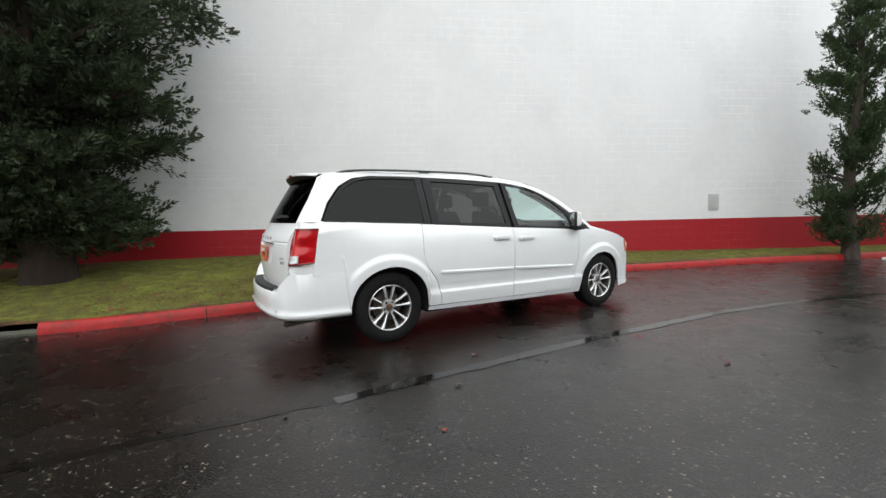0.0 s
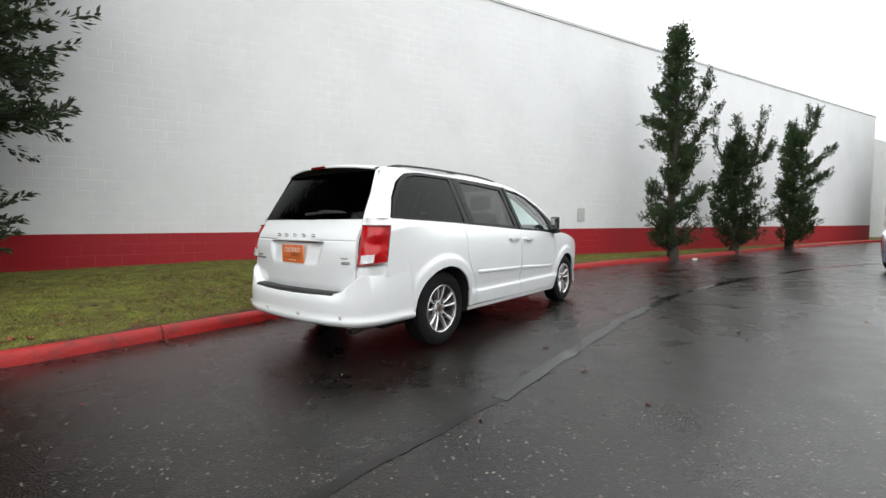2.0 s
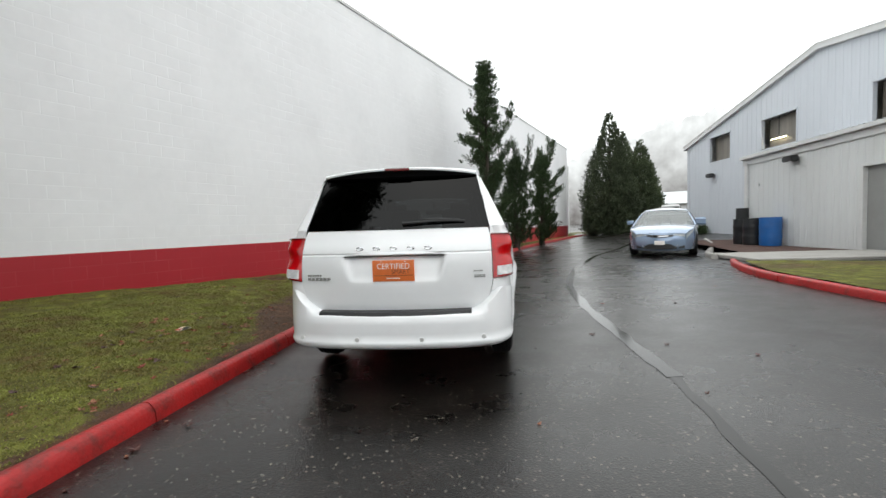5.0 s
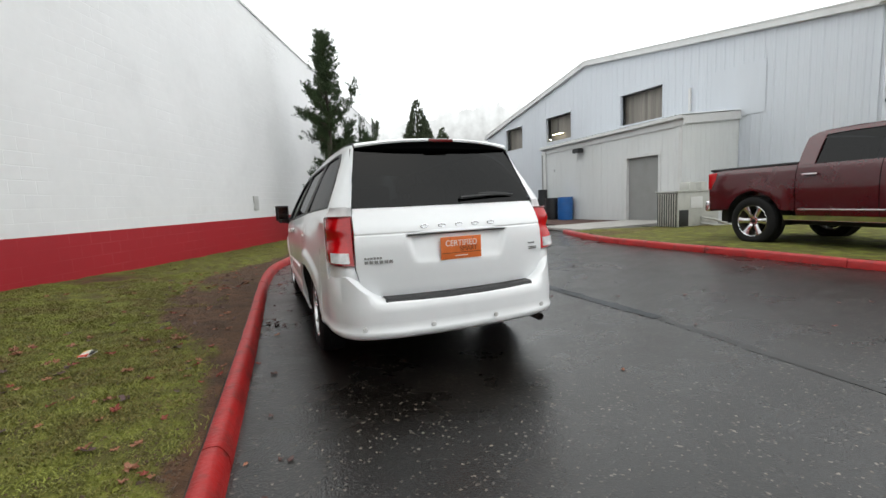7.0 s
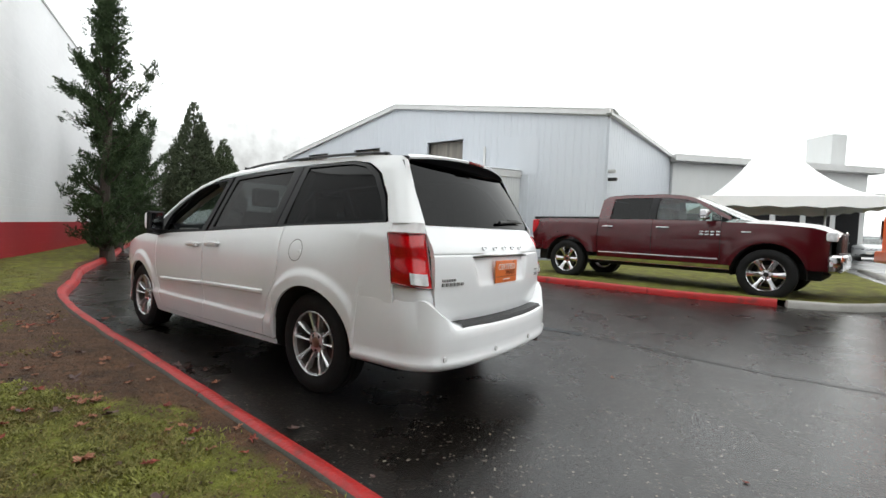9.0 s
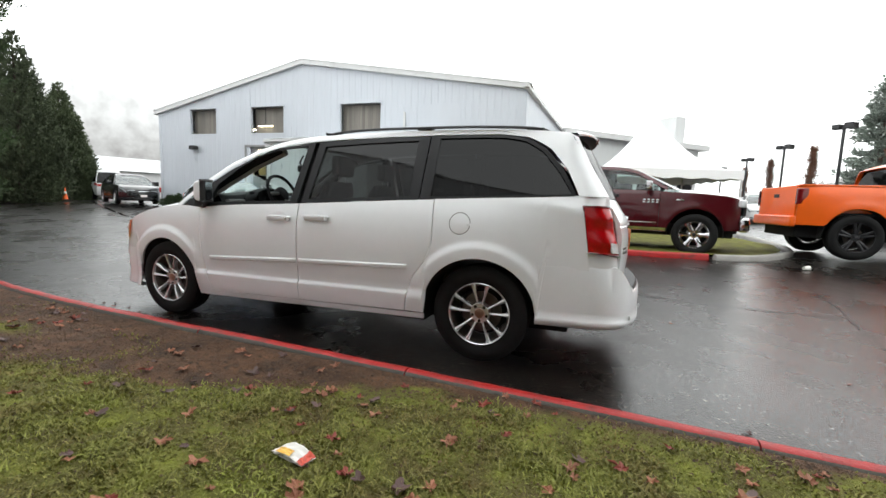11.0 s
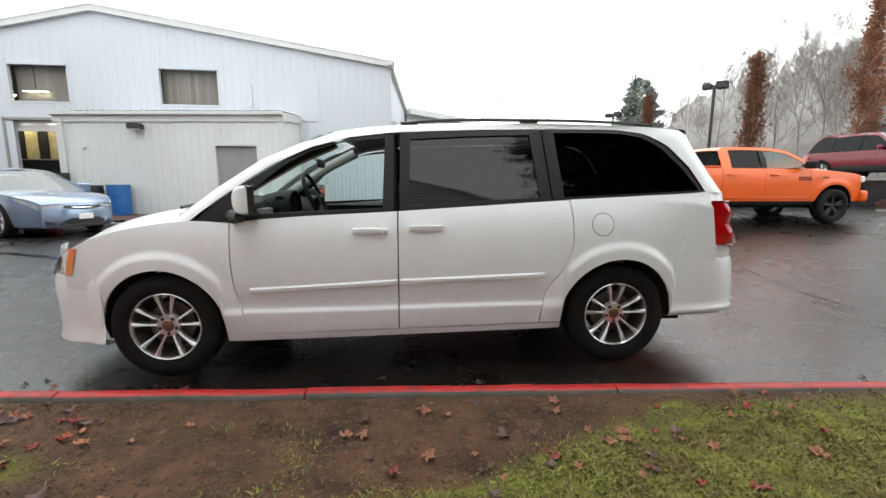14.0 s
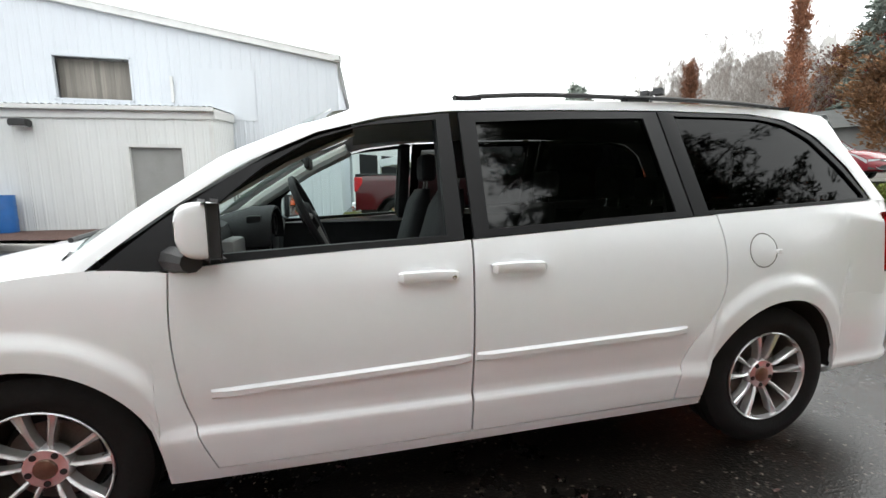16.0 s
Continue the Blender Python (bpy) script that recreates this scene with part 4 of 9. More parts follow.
    f_out_hi = resample([(1.31, 1.03), (1.1, 1.208), (0.83, 1.398), (0.57, 1.523), (0.32, 1.593), (0.03, 1.633)], k)
    f_out_lo = resample([(1.31, 1.022), (0.91, 1.064), (0.03, 1.114)], k)
    f_in_hi = resample([(0.968, 1.10), (0.955, 1.235), (0.78, 1.392), (0.60, 1.502), (0.40, 1.568), (0.09, 1.602)], k)
    f_in_lo = resample([(0.962, 1.088), (0.585, 1.108), (0.10, 1.13)], k)
    outline_ring("window_frame", side, door, "black_trim", f_out_hi + f_out_lo[::-1], f_in_hi + f_in_lo[::-1])
    s_out_hi = resample([(-0.012, 1.636), (-0.5, 1.66), (-1.02, 1.674)], k)
    s_out_lo = resample([(-0.012, 1.118), (-1.04, 1.18)], k)
    s_in_hi = resample([(-0.085, 1.595), (-0.5, 1.622), (-0.93, 1.638)], k)
    s_in_lo = resample([(-0.075, 1.15), (-0.96, 1.20)], k)
    outline_ring("window_frame", side, slide, "black_trim", s_out_hi + s_out_lo[::-1], s_in_hi + s_in_lo[::-1])
    q_out_hi = resample([(-1.03, 1.675), (-1.45, 1.678), (-1.65, 1.672), (-1.8, 1.642), (-1.93, 1.565), (-2.06, 1.415), (-2.15, 1.25)], k)
    q_out_lo = resample([(-1.05, 1.182), (-2.145, 1.236)], k)
    q_in_hi = resample([(-1.11, 1.655), (-1.45, 1.658), (-1.64, 1.652), (-1.78, 1.622), (-1.90, 1.55), (-2.03, 1.40), (-2.12, 1.262)], k)
    q_in_lo = resample([(-1.13, 1.20), (-2.118, 1.248)], k)
    outline_ring("quarter_window_frame", side, van, "black_trim", q_out_hi + q_out_lo[::-1], q_in_hi + q_in_lo[::-1])
    if side > 0:
        pane_patch("window_pane", side, door, "clear", f_in_lo, f_in_hi)
    pane_patch("window_pane", side, slide, "tint_light", s_in_lo, s_in_hi, label="dark tinted sliding-door glass")
    pane_patch("quarter_window_pane", side, van, "tint", q_in_lo, q_in_hi, label="dark tinted quarter glass")
    # roof rail above the glass, down the A pillar to the cowl
    lo = resample([(1.345, 1.03), (1.12, 1.215), (0.845, 1.41), (0.58, 1.535), (0.325, 1.605), (0.03, 1.643), (-0.5, 1.668), (-1.1, 1.684), (-1.6, 1.683), (-1.80, 1.655), (-1.95, 1.575), (-2.085, 1.415), (-2.175, 1.235)], 60)
    k_rear = max(i for i, q in enumerate(lo) if q[0] > -1.45)
    y_rear = lo[k_rear][0]
    rows = []
    for y, z in lo:
        if y > 0.45:
            # beside the windscreen
            u = (1.345 - y) / (1.345 - 0.45)
            py, pz, px = y + 0.10 - 0.02 * u, z + 0.045 - 0.01 * u, 0.80 - 0.21 * u
            row = [(vx(y, z), y, z), (vx(y, z) - 0.02, y + 0.04, z + 0.028), (px + 0.02, py - 0.01, pz - 0.003), (px, py, pz)]
            row = bez(row[0], (row[0][0] - 0.005, y + 0.06, z + 0.045), row[-1], 6)
        else:
            yt = max(min(y, 0.45), -2.12)
            i = lo.index((y, z))
            v = max(0.0, (i - k_rear) / (len(lo) - 1 - k_rear))
            if v <= 0:
                top = (roof_hw(yt), yt, roof_e(yt))
                row = bez((vx(y, z), y, z), (vx(y, (z + top[2]) / 2) + 0.01, y, (z + top[2]) / 2 + 0.012), top, 6)
            else:
                # rear pillar: from the quarter glass to the roof's edge, then to the tailgate's edge
                if v < 0.5:
                    ye = y_rear + (-2.12 - y_rear) * v / 0.5
                    top = (roof_hw(ye), ye, roof_e(ye))
                    ctl = (vx(min(y, ye), (z + top[2]) / 2) + 0.012, (y + ye) / 2, (z + top[2]) / 2 + 0.012)
                else:
                    q = (v - 0.5) / 0.5
                    top = (0.632 + 0.094 * q, -2.12 - 0.242 * q ** 1.12, 1.683 - 0.448 * q)
                    cz = (z + top[2]) / 2
                    ctl = (min(vx(-2.1, cz) + 0.012, vx(y, z) + 0.03), top[1] + 0.045 - 0.02 * q, cz + 0.025 * (1 - q))
                row = bez((vx(y, z), y, z), ctl, top, 6)
        rows.append([(side * p[0], p[1], p[2]) for p in row])
    bm = bmesh.new()
    grid(bm, rows, flip=side < 0)
    part("roof_rail_panel", bm, "van_white", van, smooth=50)
    # panel between the pillar's foot and the lamp
    rows = []
    for u in np.linspace(0, 1, 6):
        z = 1.238 - u * 0.066
        row = bez((vx(-2.16, z), -2.16, z), (vx(-2.22, z) - 0.005, -2.31, z), (0.728, -2.362 - 0.01 * u, z), 8)
        rows.append([(side * p[0], p[1], p[2]) for p in row])
    bm = bmesh.new()
    grid(bm, rows, flip=side < 0)
    part("pillar_foot", bm, "van_white", van, smooth=60)
    # body corner behind and under the lamp
    rows = []
    for z in np.linspace(1.24, 0.60, 30):
        u = max(0.0, (1.17 - z) / 0.35)
        e = (float(np.interp(z, (0.6, 0.72, 0.82, 1.24), (0.70, 0.722, 0.742, 0.728))), -2.362 - 0.092 * min(u, 1.1) + 0.012, z)
        c = (vx(-2.25, z) + 0.004, -2.385 - 0.07 * min(u, 1.1), z)
        a0 = (vx(-2.14, z) - 0.016, -2.14, z)
        rows.append([(side * (vx(-1.99, z) - 0.035), -1.99, z)] + [(side * p[0], p[1], p[2]) for p in bez(a0, c, e, 14)])
    bm = bmesh.new()
    grid(bm, rows, flip=side < 0)
    part("corner_panel", bm, "van_white", van, smooth=60)
    # tail lamp: red above, clear reversing lens at the foot, both bulged
    lamp = new("tail_lamp")
    lamp.parent = van
    lamp.empty_display_size = 0.1
    tagged(lamp, "red tail lamp with a clear reversing lens")

    def lamp_row(z, bulge):
        u = (1.17 - z) / 0.35
        p0 = (0.888 + 0.006 * u, -2.205 - 0.055 * u, z + 0.0)
        p1 = (0.735 + 0.012 * u, -2.372 - 0.092 * u, z - 0.045 * max(0, u - 0.2))
        c = (0.905 + 0.0 * u, -2.37 - 0.075 * u, z - 0.01 * u)
        return [(side * (p[0] + 0.012 * bulge * math.sin(math.pi * i / 11)), p[1] - 0.012 * bulge * math.sin(math.pi * i / 11), p[2]) for i, p in enumerate(bez(p0, c, p1, 12))]
    rows = [lamp_row(1.172 - 0.300 * u, 0.6 + 1.1 * math.sin(math.pi * u * 2) ** 2) for u in np.linspace(0, 1, 30)]
    bm = bmesh.new()
    grid(bm, rows, thick=lambda p: (-side * 0.02, 0.02, 0), flip=side < 0)
    part("lens", bm, "lamp_red", lamp, smooth=50)
    rows = [[(p[0] + side * 0.006, p[1] - 0.008, p[2]) for p in lamp_row(0.948 - 0.062 * u, 1.4)[5:11]] for u in np.linspace(0, 1, 7)]
    bm = bmesh.new()
    grid(bm, rows, thick=lambda p: (-side * 0.01, 0.01, 0), flip=side < 0)
    part("reversing_lens", bm, "lamp_clear", lamp, smooth=50)
    lines = [lamp_row(1.172 - 0.300 * u, 1.0) for u in np.linspace(0, 1, 8)]
    rim = lines[0] + [q[-1] for q in lines[1:]] + lines[-1][::-1][1:] + [q[0] for q in lines[::-1][1:]]
    bm = bmesh.new()
    tube(bm, rim, 0.006, 6, caps=False)
    part("lamp_bezel", bm, "lamp_red_dark", lamp, smooth=50)
    rows = [lamp_row(z, -0.4) for z in np.linspace(1.178, 0.866, 8)]
    bm = bmesh.new()
    grid(bm, rows, flip=side < 0)
    part("lamp_housing", bm, "lamp_red_dark", lamp, smooth=50)
    # head lamp with its amber marker
    head = new("head_lamp")
    head.parent = van
    head.empty_display_size = 0.1
    rows, rows2 = [], []
    for u in np.linspace(0, 1, 8):
        z = 0.70 + 0.17 * u
        side_y = 2.10 + 0.05 * (1 - u)
        line = bez((vx(2.07 - 0.06 * u, z), 2.07 - 0.06 * u, z), (vx(2.2, z) + 0.02, 2.24, z), (0.55, 2.40 - 0.05 * u, z), 14)
        rows.append([(side * p[0], p[1] + 0.004, p[2]) for p in line[3:]])
        rows2.append([(side * (p[0] + 0.004), p[1] + 0.004, p[2]) for p in line[1:4]])
    bm = bmesh.new()
    grid(bm, rows, flip=side < 0)
    part("lens", bm, "lamp_clear", head, smooth=50)
    bm = bmesh.new()
    grid(bm, rows2, flip=side < 0)
    part("side_marker", bm, "lamp_amber", head, smooth=50)
    # mirror: body-colour shell, glass and black foot
    mir = new("door_mirror")
    mir.parent = van
    mir.matrix_basis = pose(side * 1.06, 0.96, 0, 0, 0, -side * 24) @ pose(-side * 1.07, -0.93, 0)
    mir.empty_display_size = 0.1
    bm = bmesh.new()
    rows = []
    for u in np.linspace(0, 1, 9):
        yy = 0.875 + 0.095 * u
        sh = math.sqrt(max(0.0, 1 - u ** 3.6))
        cx, cz, hx, hz = 1.07, 1.185, 0.067 * (0.3 + 0.7 * sh) * (1 - 0.12 * u), 0.09 * (0.3 + 0.7 * sh)
        ring = []
        for a in np.linspace(0, 2 * math.pi, 25):
            c, s = math.cos(a), math.sin(a)
            e = 0.3
            ring.append((side * (cx + hx * math.copysign(abs(c) ** e, c)), yy - 0.05 * (1 - u) * 0.4 * c, cz + hz * math.copysign(abs(s) ** e, s)))
        rows.append(ring)
    grid(bm, rows, flip=side < 0)
    bmesh.ops.remove_doubles(bm, verts=bm.verts, dist=1e-4)
    part("mirror_shell", bm, "van_white", mir, smooth=50)
    bm = boxed(side * 1.01, side * 1.131, 0.848, 0.854, 1.108, 1.262, 0.002)
    part("mirror_glass", bm, "chrome", mir)
    bm = boxed(side * 1.0, side * 1.141, 0.852, 0.888, 1.098, 1.272, 0.012)
    part("mirror_rim", bm, "black_plastic", mir)
    bm = bmesh.new()
    tube(bm, [(side * 0.90, 0.96, 1.075), (side * 1.0, 0.95, 1.085), (side * 1.08, 0.93, 1.085)], [0.05, 0.042, 0.034], 10)
    part("mirror_foot", bm, "black_plastic", mir)
    # roof bar with its feet
    bar = new("roof_bar")
    bar.parent = van
    bar.empty_display_size = 0.1
    pts = [(side * 0.585, y, roof_e(y) + h) for y, h in ((-0.02, 0.006), (-0.1, 0.02), (-0.25, 0.028), (-0.9, 0.03), (-1.5, 0.03), (-1.7, 0.026), (-1.85, 0.018), (-1.92, 0.004))]
    bm = bmesh.new()
    tube(bm, [tuple(p) for p in spline(pts, 30)], 0.011, 8)
    part("bar", bm, "black_plastic", bar)
    for y in (-0.08, -0.95, -1.82):
        bm = boxed(side * 0.565, side * 0.605, y - 0.06, y + 0.06, roof_e(y) - 0.015, roof_e(y) + 0.02, 0.008)
        part("bar_foot", bm, "black_plastic", bar)


for s in (1, -1):
    van_flank(s)


def van_top():
    # roof skin
    rows = []
    for y in np.linspace(0.47, -2.12, 36):
        hw = roof_hw(y)
        rows.append([(hw * u, y + (0.10 * (1 - u * u) if y > 0.3 else 0) * (y - 0.3) / 0.17, roof_e(y) + (roof_c(y) - roof_e(y)) * (1 - abs(u) ** 2.4)) for u in np.linspace(-1, 1, 21)])
    bm = bmesh.new()
    grid(bm, rows, flip=True)
    part("roof", bm, "van_white", van, smooth=50)
    # windscreen
    rows = []
    for v in np.linspace(0, 1, 14):
        hw = 0.80 - 0.215 * v
        y0, y1, z0, z1 = 1.44, 0.52, 1.075, 1.652
        row = []
        for u in np.linspace(-1, 1, 21):
            bow = (1 - u * u)
            row.append((hw * u, y0 + (y1 - y0) * v + (0.20 - 0.09 * v) * bow, z0 + (z1 - z0) * v ** 0.94 + 0.03 * bow))
        rows.append(row)
    bm = bmesh.new()
    grid(bm, rows)
    bmesh.ops.reverse_faces(bm, faces=[f for f in bm.faces if (f.normal_update() or f.normal.y) < 0])
    ob = part("windscreen", bm, "clear", van, smooth=60)
    ob.visible_shadow = False
    # bonnet
    rows = []
    for y in np.linspace(1.36, 2.40, 26):
        hw = vx(min(y, 2.2), fender_top(min(y, 2.2))) - 0.004 - max(0, y - 2.2) * 0.9
        ze = fender_top(min(y, 2.2)) - max(0, y - 2.2) * 0.75
        rows.append([(hw * u, y, ze + (hood_c(y) - ze) * (1 - abs(u) ** 2.6) + 0.012 * math.exp(-((abs(u) - 0.62) / 0.1) ** 2)) for u in np.linspace(-1, 1, 25)])
    bm = bmesh.new()
    grid(bm, rows)
    part("bonnet", bm, "van_white", van, smooth=50)
    bm = bmesh.new()
    rows = [[(x, y + 0.2 * (1 - (x / 0.8) ** 2), z) for x in np.linspace(-0.8, 0.8, 17)] for y, z in ((1.30, 1.07), (1.44, 1.088), (1.47, 1.06))]
    grid(bm, rows)
    part("cowl", bm, "black_plastic", van, smooth=50)
    for x0 in (-0.55, 0.15):
        bm = bmesh.new()
        tube(bm, [(x0, 1.56, 1.115), (x0 + 0.3, 1.60, 1.125), (x0 + 0.62, 1.50, 1.13)], 0.011, 6)
        part("wiper", bm, "black_plastic", van)
    # bumpers on plan curves
    def bumper(name, plan, section, mat="van_white", n=40):
        line = spline(plan, n)
        for side in (1,):
            rows = []
            full = [(x, y) for x, y in line] + [(-x, y) for x, y in line[::-1][1:]]
            for i, (x, y) in enumerate(full):
                a, b = np.array(full[max(i - 1, 0)]), np.array(full[min(i + 1, len(full) - 1)])
                t = (b - a) / np.linalg.norm(b - a)
                nr = np.array([t[1], -t[0]])
                if nr @ np.array([x, y]) < 0:
                    nr = -nr
                rows.append([(x + nr[0] * q, y + nr[1] * q, z(x) if callable(z) else z) for q, z in ((o(x) if callable(o) else o, z) for o, z in section)])
            bm = bmesh.new()
            grid(bm, rows)
            bmesh.ops.recalc_face_normals(bm, faces=bm.faces)
            return part(name, bm, mat, van, smooth=45)

    def roll(x):
        # the top edge rolls in at the back, but stays flush with the flanks
        return float(np.interp(abs(x), (0.82, 0.90), (1.0, 0.06)))

    def ztop(x):
        return float(np.interp(abs(x), (0, 0.62, 0.74, 0.83, 0.97), (0.605, 0.615, 0.70, 0.79, 0.748)))
    bumper("rear_bumper", [(vx(y, 0.74) + 0.003, y) for y in (-1.938, -1.97, -2.01, -2.06)] + [(0.905, -2.12), (0.897, -2.24), (0.862, -2.39), (0.787, -2.5), (0.6, -2.585), (0.3, -2.63), (0, -2.645)],
           [(-0.09, 0.33), (-0.03, 0.345), (-0.004, 0.365), (0.004, 0.385), (0.002, 0.405), (-0.006, 0.415), (-0.004, 0.46), (-0.002, 0.53), (lambda x: -0.006 * roll(x), lambda x: min(0.585, ztop(x))), (lambda x: -0.02 * roll(x), lambda x: ztop(x) - 0.012 if ztop(x) > 0.64 else 0.598), (lambda x: -0.045 * roll(x), ztop), (lambda x: -0.14 * roll(x), ztop)])
    bm = bmesh.new()
    rows = []
    for x in np.linspace(-0.575, 0.575, 30):
        y0 = -2.625 + 0.11 * (x / 0.575) ** 2 * 0.5
        rows.append([(x, y0 - 0.004, 0.565), (x, y0 - 0.002, 0.60), (x, y0 + 0.012, 0.621), (x, y0 + 0.09, 0.624)])
    grid(bm, rows)
    bmesh.ops.recalc_face_normals(bm, faces=bm.faces)
    part("step_pad", bm, "black_plastic", van, "ribbed black plastic step pad", smooth=40)
    for x in (-0.72, -0.27, 0.21, 0.66):
        bm = bmesh.new()
        lathe(bm, [(0, 0.017), (0.006, 0.016), (0.007, 0.001)], seg=16)
        y = -2.648 + 0.13 * (x / 0.75) ** 2 * 0.9
        bmesh.ops.transform(bm, matrix=pose(x, y - 0.006, 0.425, 0, 0, -90), verts=bm.verts)
        part("parking_sensor", bm, "trim_white", van)
    bumper("front_bumper", [(vx(y, 0.55) + 0.003, y) for y in (1.915, 1.97, 2.03, 2.1, 2.18)] + [(0.75, 2.32), (0.52, 2.42), (0, 2.475)],
           [(-0.10, 0.222), (-0.01, 0.228), (0.005, 0.24), (0.005, 0.262), (-0.003, 0.29), (-0.006, 0.36), (-0.002, 0.46), (0.004, 0.56), (0.0, 0.64), (-0.012, 0.685), (-0.05, 0.70)])
    bm = bmesh.new()
    rows = [[(x, 2.44 - 0.09 * (x / 0.55) ** 2 - 0.04 * u, 0.66 + 0.13 * u) for x in np.linspace(-0.54, 0.54, 15)] for u in np.linspace(0, 1, 5)]
    grid(bm, rows)
    part("grille", bm, "black_plastic", van, smooth=50)
    for a, b in (((-0.5, 2.40, 0.725), (0.5, 2.40, 0.725)), ((0, 2.46, 0.66), (0, 2.42, 0.79))):
        bm = bmesh.new()
        tube(bm, [a, ((a[0] + b[0]) / 2, 2.455, (a[2] + b[2]) / 2), b], 0.012, 6)
        part("grille_bar", bm, "chrome", van)
    # tailgate with the plate recess
    def gate_y(x, z):
        yc = GY(z)
        y = yc + 0.085 * (x / 0.74) ** 2
        rx = 1 / (1 + math.exp(-(0.375 - abs(x) - (1.02 - z) * 0.25) / 0.008))
        rz = 1 / (1 + math.exp(-(z - 0.845) / 0.012)) * 1 / (1 + math.exp(-(1.03 - z) / 0.004))
        y += 0.034 * rx * rz * min(1, 0.35 + (z - 0.84) / 0.2)
        y += 0.006 * math.exp(-((z - 1.045) / 0.006) ** 2)
        return y
    GY = curve1([(0.575, -2.50), (0.63, -2.525), (0.72, -2.538), (0.80, -2.545), (0.88, -2.548), (1.0, -2.54), (1.08, -2.518), (1.16, -2.47), (1.225, -2.43)])

    def gate_hw(z):
        return float(np.interp(z, (0.575, 0.6, 0.64, 0.72, 0.82, 1.0, 1.17, 1.225), (0.60, 0.645, 0.685, 0.715, 0.738, 0.735, 0.728, 0.715)))
    rows = []
    zs = np.unique(np.r_[np.linspace(0.575, 0.83, 14), np.linspace(0.832, 0.87, 8), np.linspace(0.88, 1.02, 8), np.linspace(1.022, 1.06, 14), np.linspace(1.07, 1.225, 10)])
    for z in zs:
        rows.append([(gate_hw(z) * u, gate_y(gate_hw(z) * u, z), z) for u in np.linspace(-1, 1, 91)])
    bm = bmesh.new()
    grid(bm, rows, thick=(0, 0.03, 0))
    gate = part("tailgate", bm, "van_white", van, "white tailgate with a recessed plate panel", smooth=38)
    # rear window
    rows = []
    for v in np.linspace(0, 1, 12):
        z = 1.228 + (1.655 - 1.228) * v
        hw = 0.718 - 0.078 * v
        rows.append([(hw * u, -2.435 + 0.243 * v ** 1.12 + 0.082 * u * u, z) for u in np.linspace(-1, 1, 25)])
    bm = bmesh.new()
    grid(bm, rows)
    bmesh.ops.reverse_faces(bm, faces=[f for f in bm.faces if (f.normal_update() or f.normal.y) > 0])
    ob = part("rear_window", bm, "tint", gate, "dark tinted rear window", smooth=60)
    ob.visible_shadow = False
    edge = [(-0.718 + 0.078 * v, -2.353 + 0.243 * v ** 1.12, 1.228 + 0.427 * v) for v in np.linspace(0, 1, 8)]
    for sg in (1, -1):
        bm = bmesh.new()
        grid(bm, [[(-sg * x, y - 0.004, z), (sg * (-x + 0.02), y + 0.012, z)] for x, y, z in edge])
        part("glass_seal", bm, "black_trim", gate, smooth=60)
    # spoiler with the high brake lamp
    def lip(x):
        u = abs(x / 0.632)
        return -2.255 + 0.12 * u ** 2.2, roof_c(-2.2) - 0.038 * u ** 2.4
    rows, rows2 = [], []
    for x in np.linspace(-0.632, 0.632, 37):
        y0, zc = lip(x)
        rows.append([(x, -2.10, zc + 0.010 - 0.004 * abs(x)), (x, (y0 - 2.10) / 2, zc + 0.006), (x, y0 + 0.012, zc - 0.004), (x, y0, zc - 0.013), (x, y0 + 0.004, zc - 0.026)])
        rows2.append([(x, y0 + 0.004, zc - 0.026), (x, y0 + 0.03, zc - 0.036), (x, y0 + 0.05, zc - 0.055), (x, y0 + 0.075, zc - 0.085)])
    bm = bmesh.new()
    grid(bm, rows)
    bmesh.ops.recalc_face_normals(bm, faces=bm.faces)
    part("spoiler", bm, "van_white", gate, smooth=45)
    bm = bmesh.new()
    grid(bm, rows2)
    bmesh.ops.recalc_face_normals(bm, faces=bm.faces)
    part("spoiler_underside", bm, "black_trim", gate, smooth=45)
    bm = boxed(-0.1, 0.1, -2.262, -2.23, 1.696, 1.719, 0.006)
    part("brake_lamp", bm, "lamp_red_dark", gate)
    # wiper
    bm = bmesh.new()
    tube(bm, [(0.06, -2.44, 1.272), (0.3, -2.425, 1.285), (0.54, -2.385, 1.283)], [0.014, 0.010, 0.006], 6)
    tube(bm, [(0.22, -2.42, 1.30), (0.34, -2.415, 1.297), (0.5, -2.385, 1.293)], [0.004, 0.012, 0.004], 6)
    part("rear_wiper", bm, "black_plastic", gate)
    # handle bar over the plate and the plate itself
    bm = bmesh.new()
    rows = [[(x, gate_y(0.5, 1.03) - 0.025 + 0.05 * (x / 0.39) ** 2 - o, z) for o, z in ((0, 1.062), (0.018, 1.055), (0.024, 1.042), (0.012, 1.033), (-0.02, 1.035))] for x in np.linspace(-0.39, 0.39, 24)]
    grid(bm, rows)
    bmesh.ops.recalc_face_normals(bm, faces=bm.faces)
    part("grab_bar", bm, "van_white", gate, smooth=40)
    # solid black strip painted in for the shade under the grab bar
    bm = boxed(-0.38, 0.38, -2.52, -2.50, 1.026, 1.032, 0.001)
    part("bar_shadow_gap", bm, "black_plastic", gate)
    return gate, gate_y


gate, gate_y = van_top()


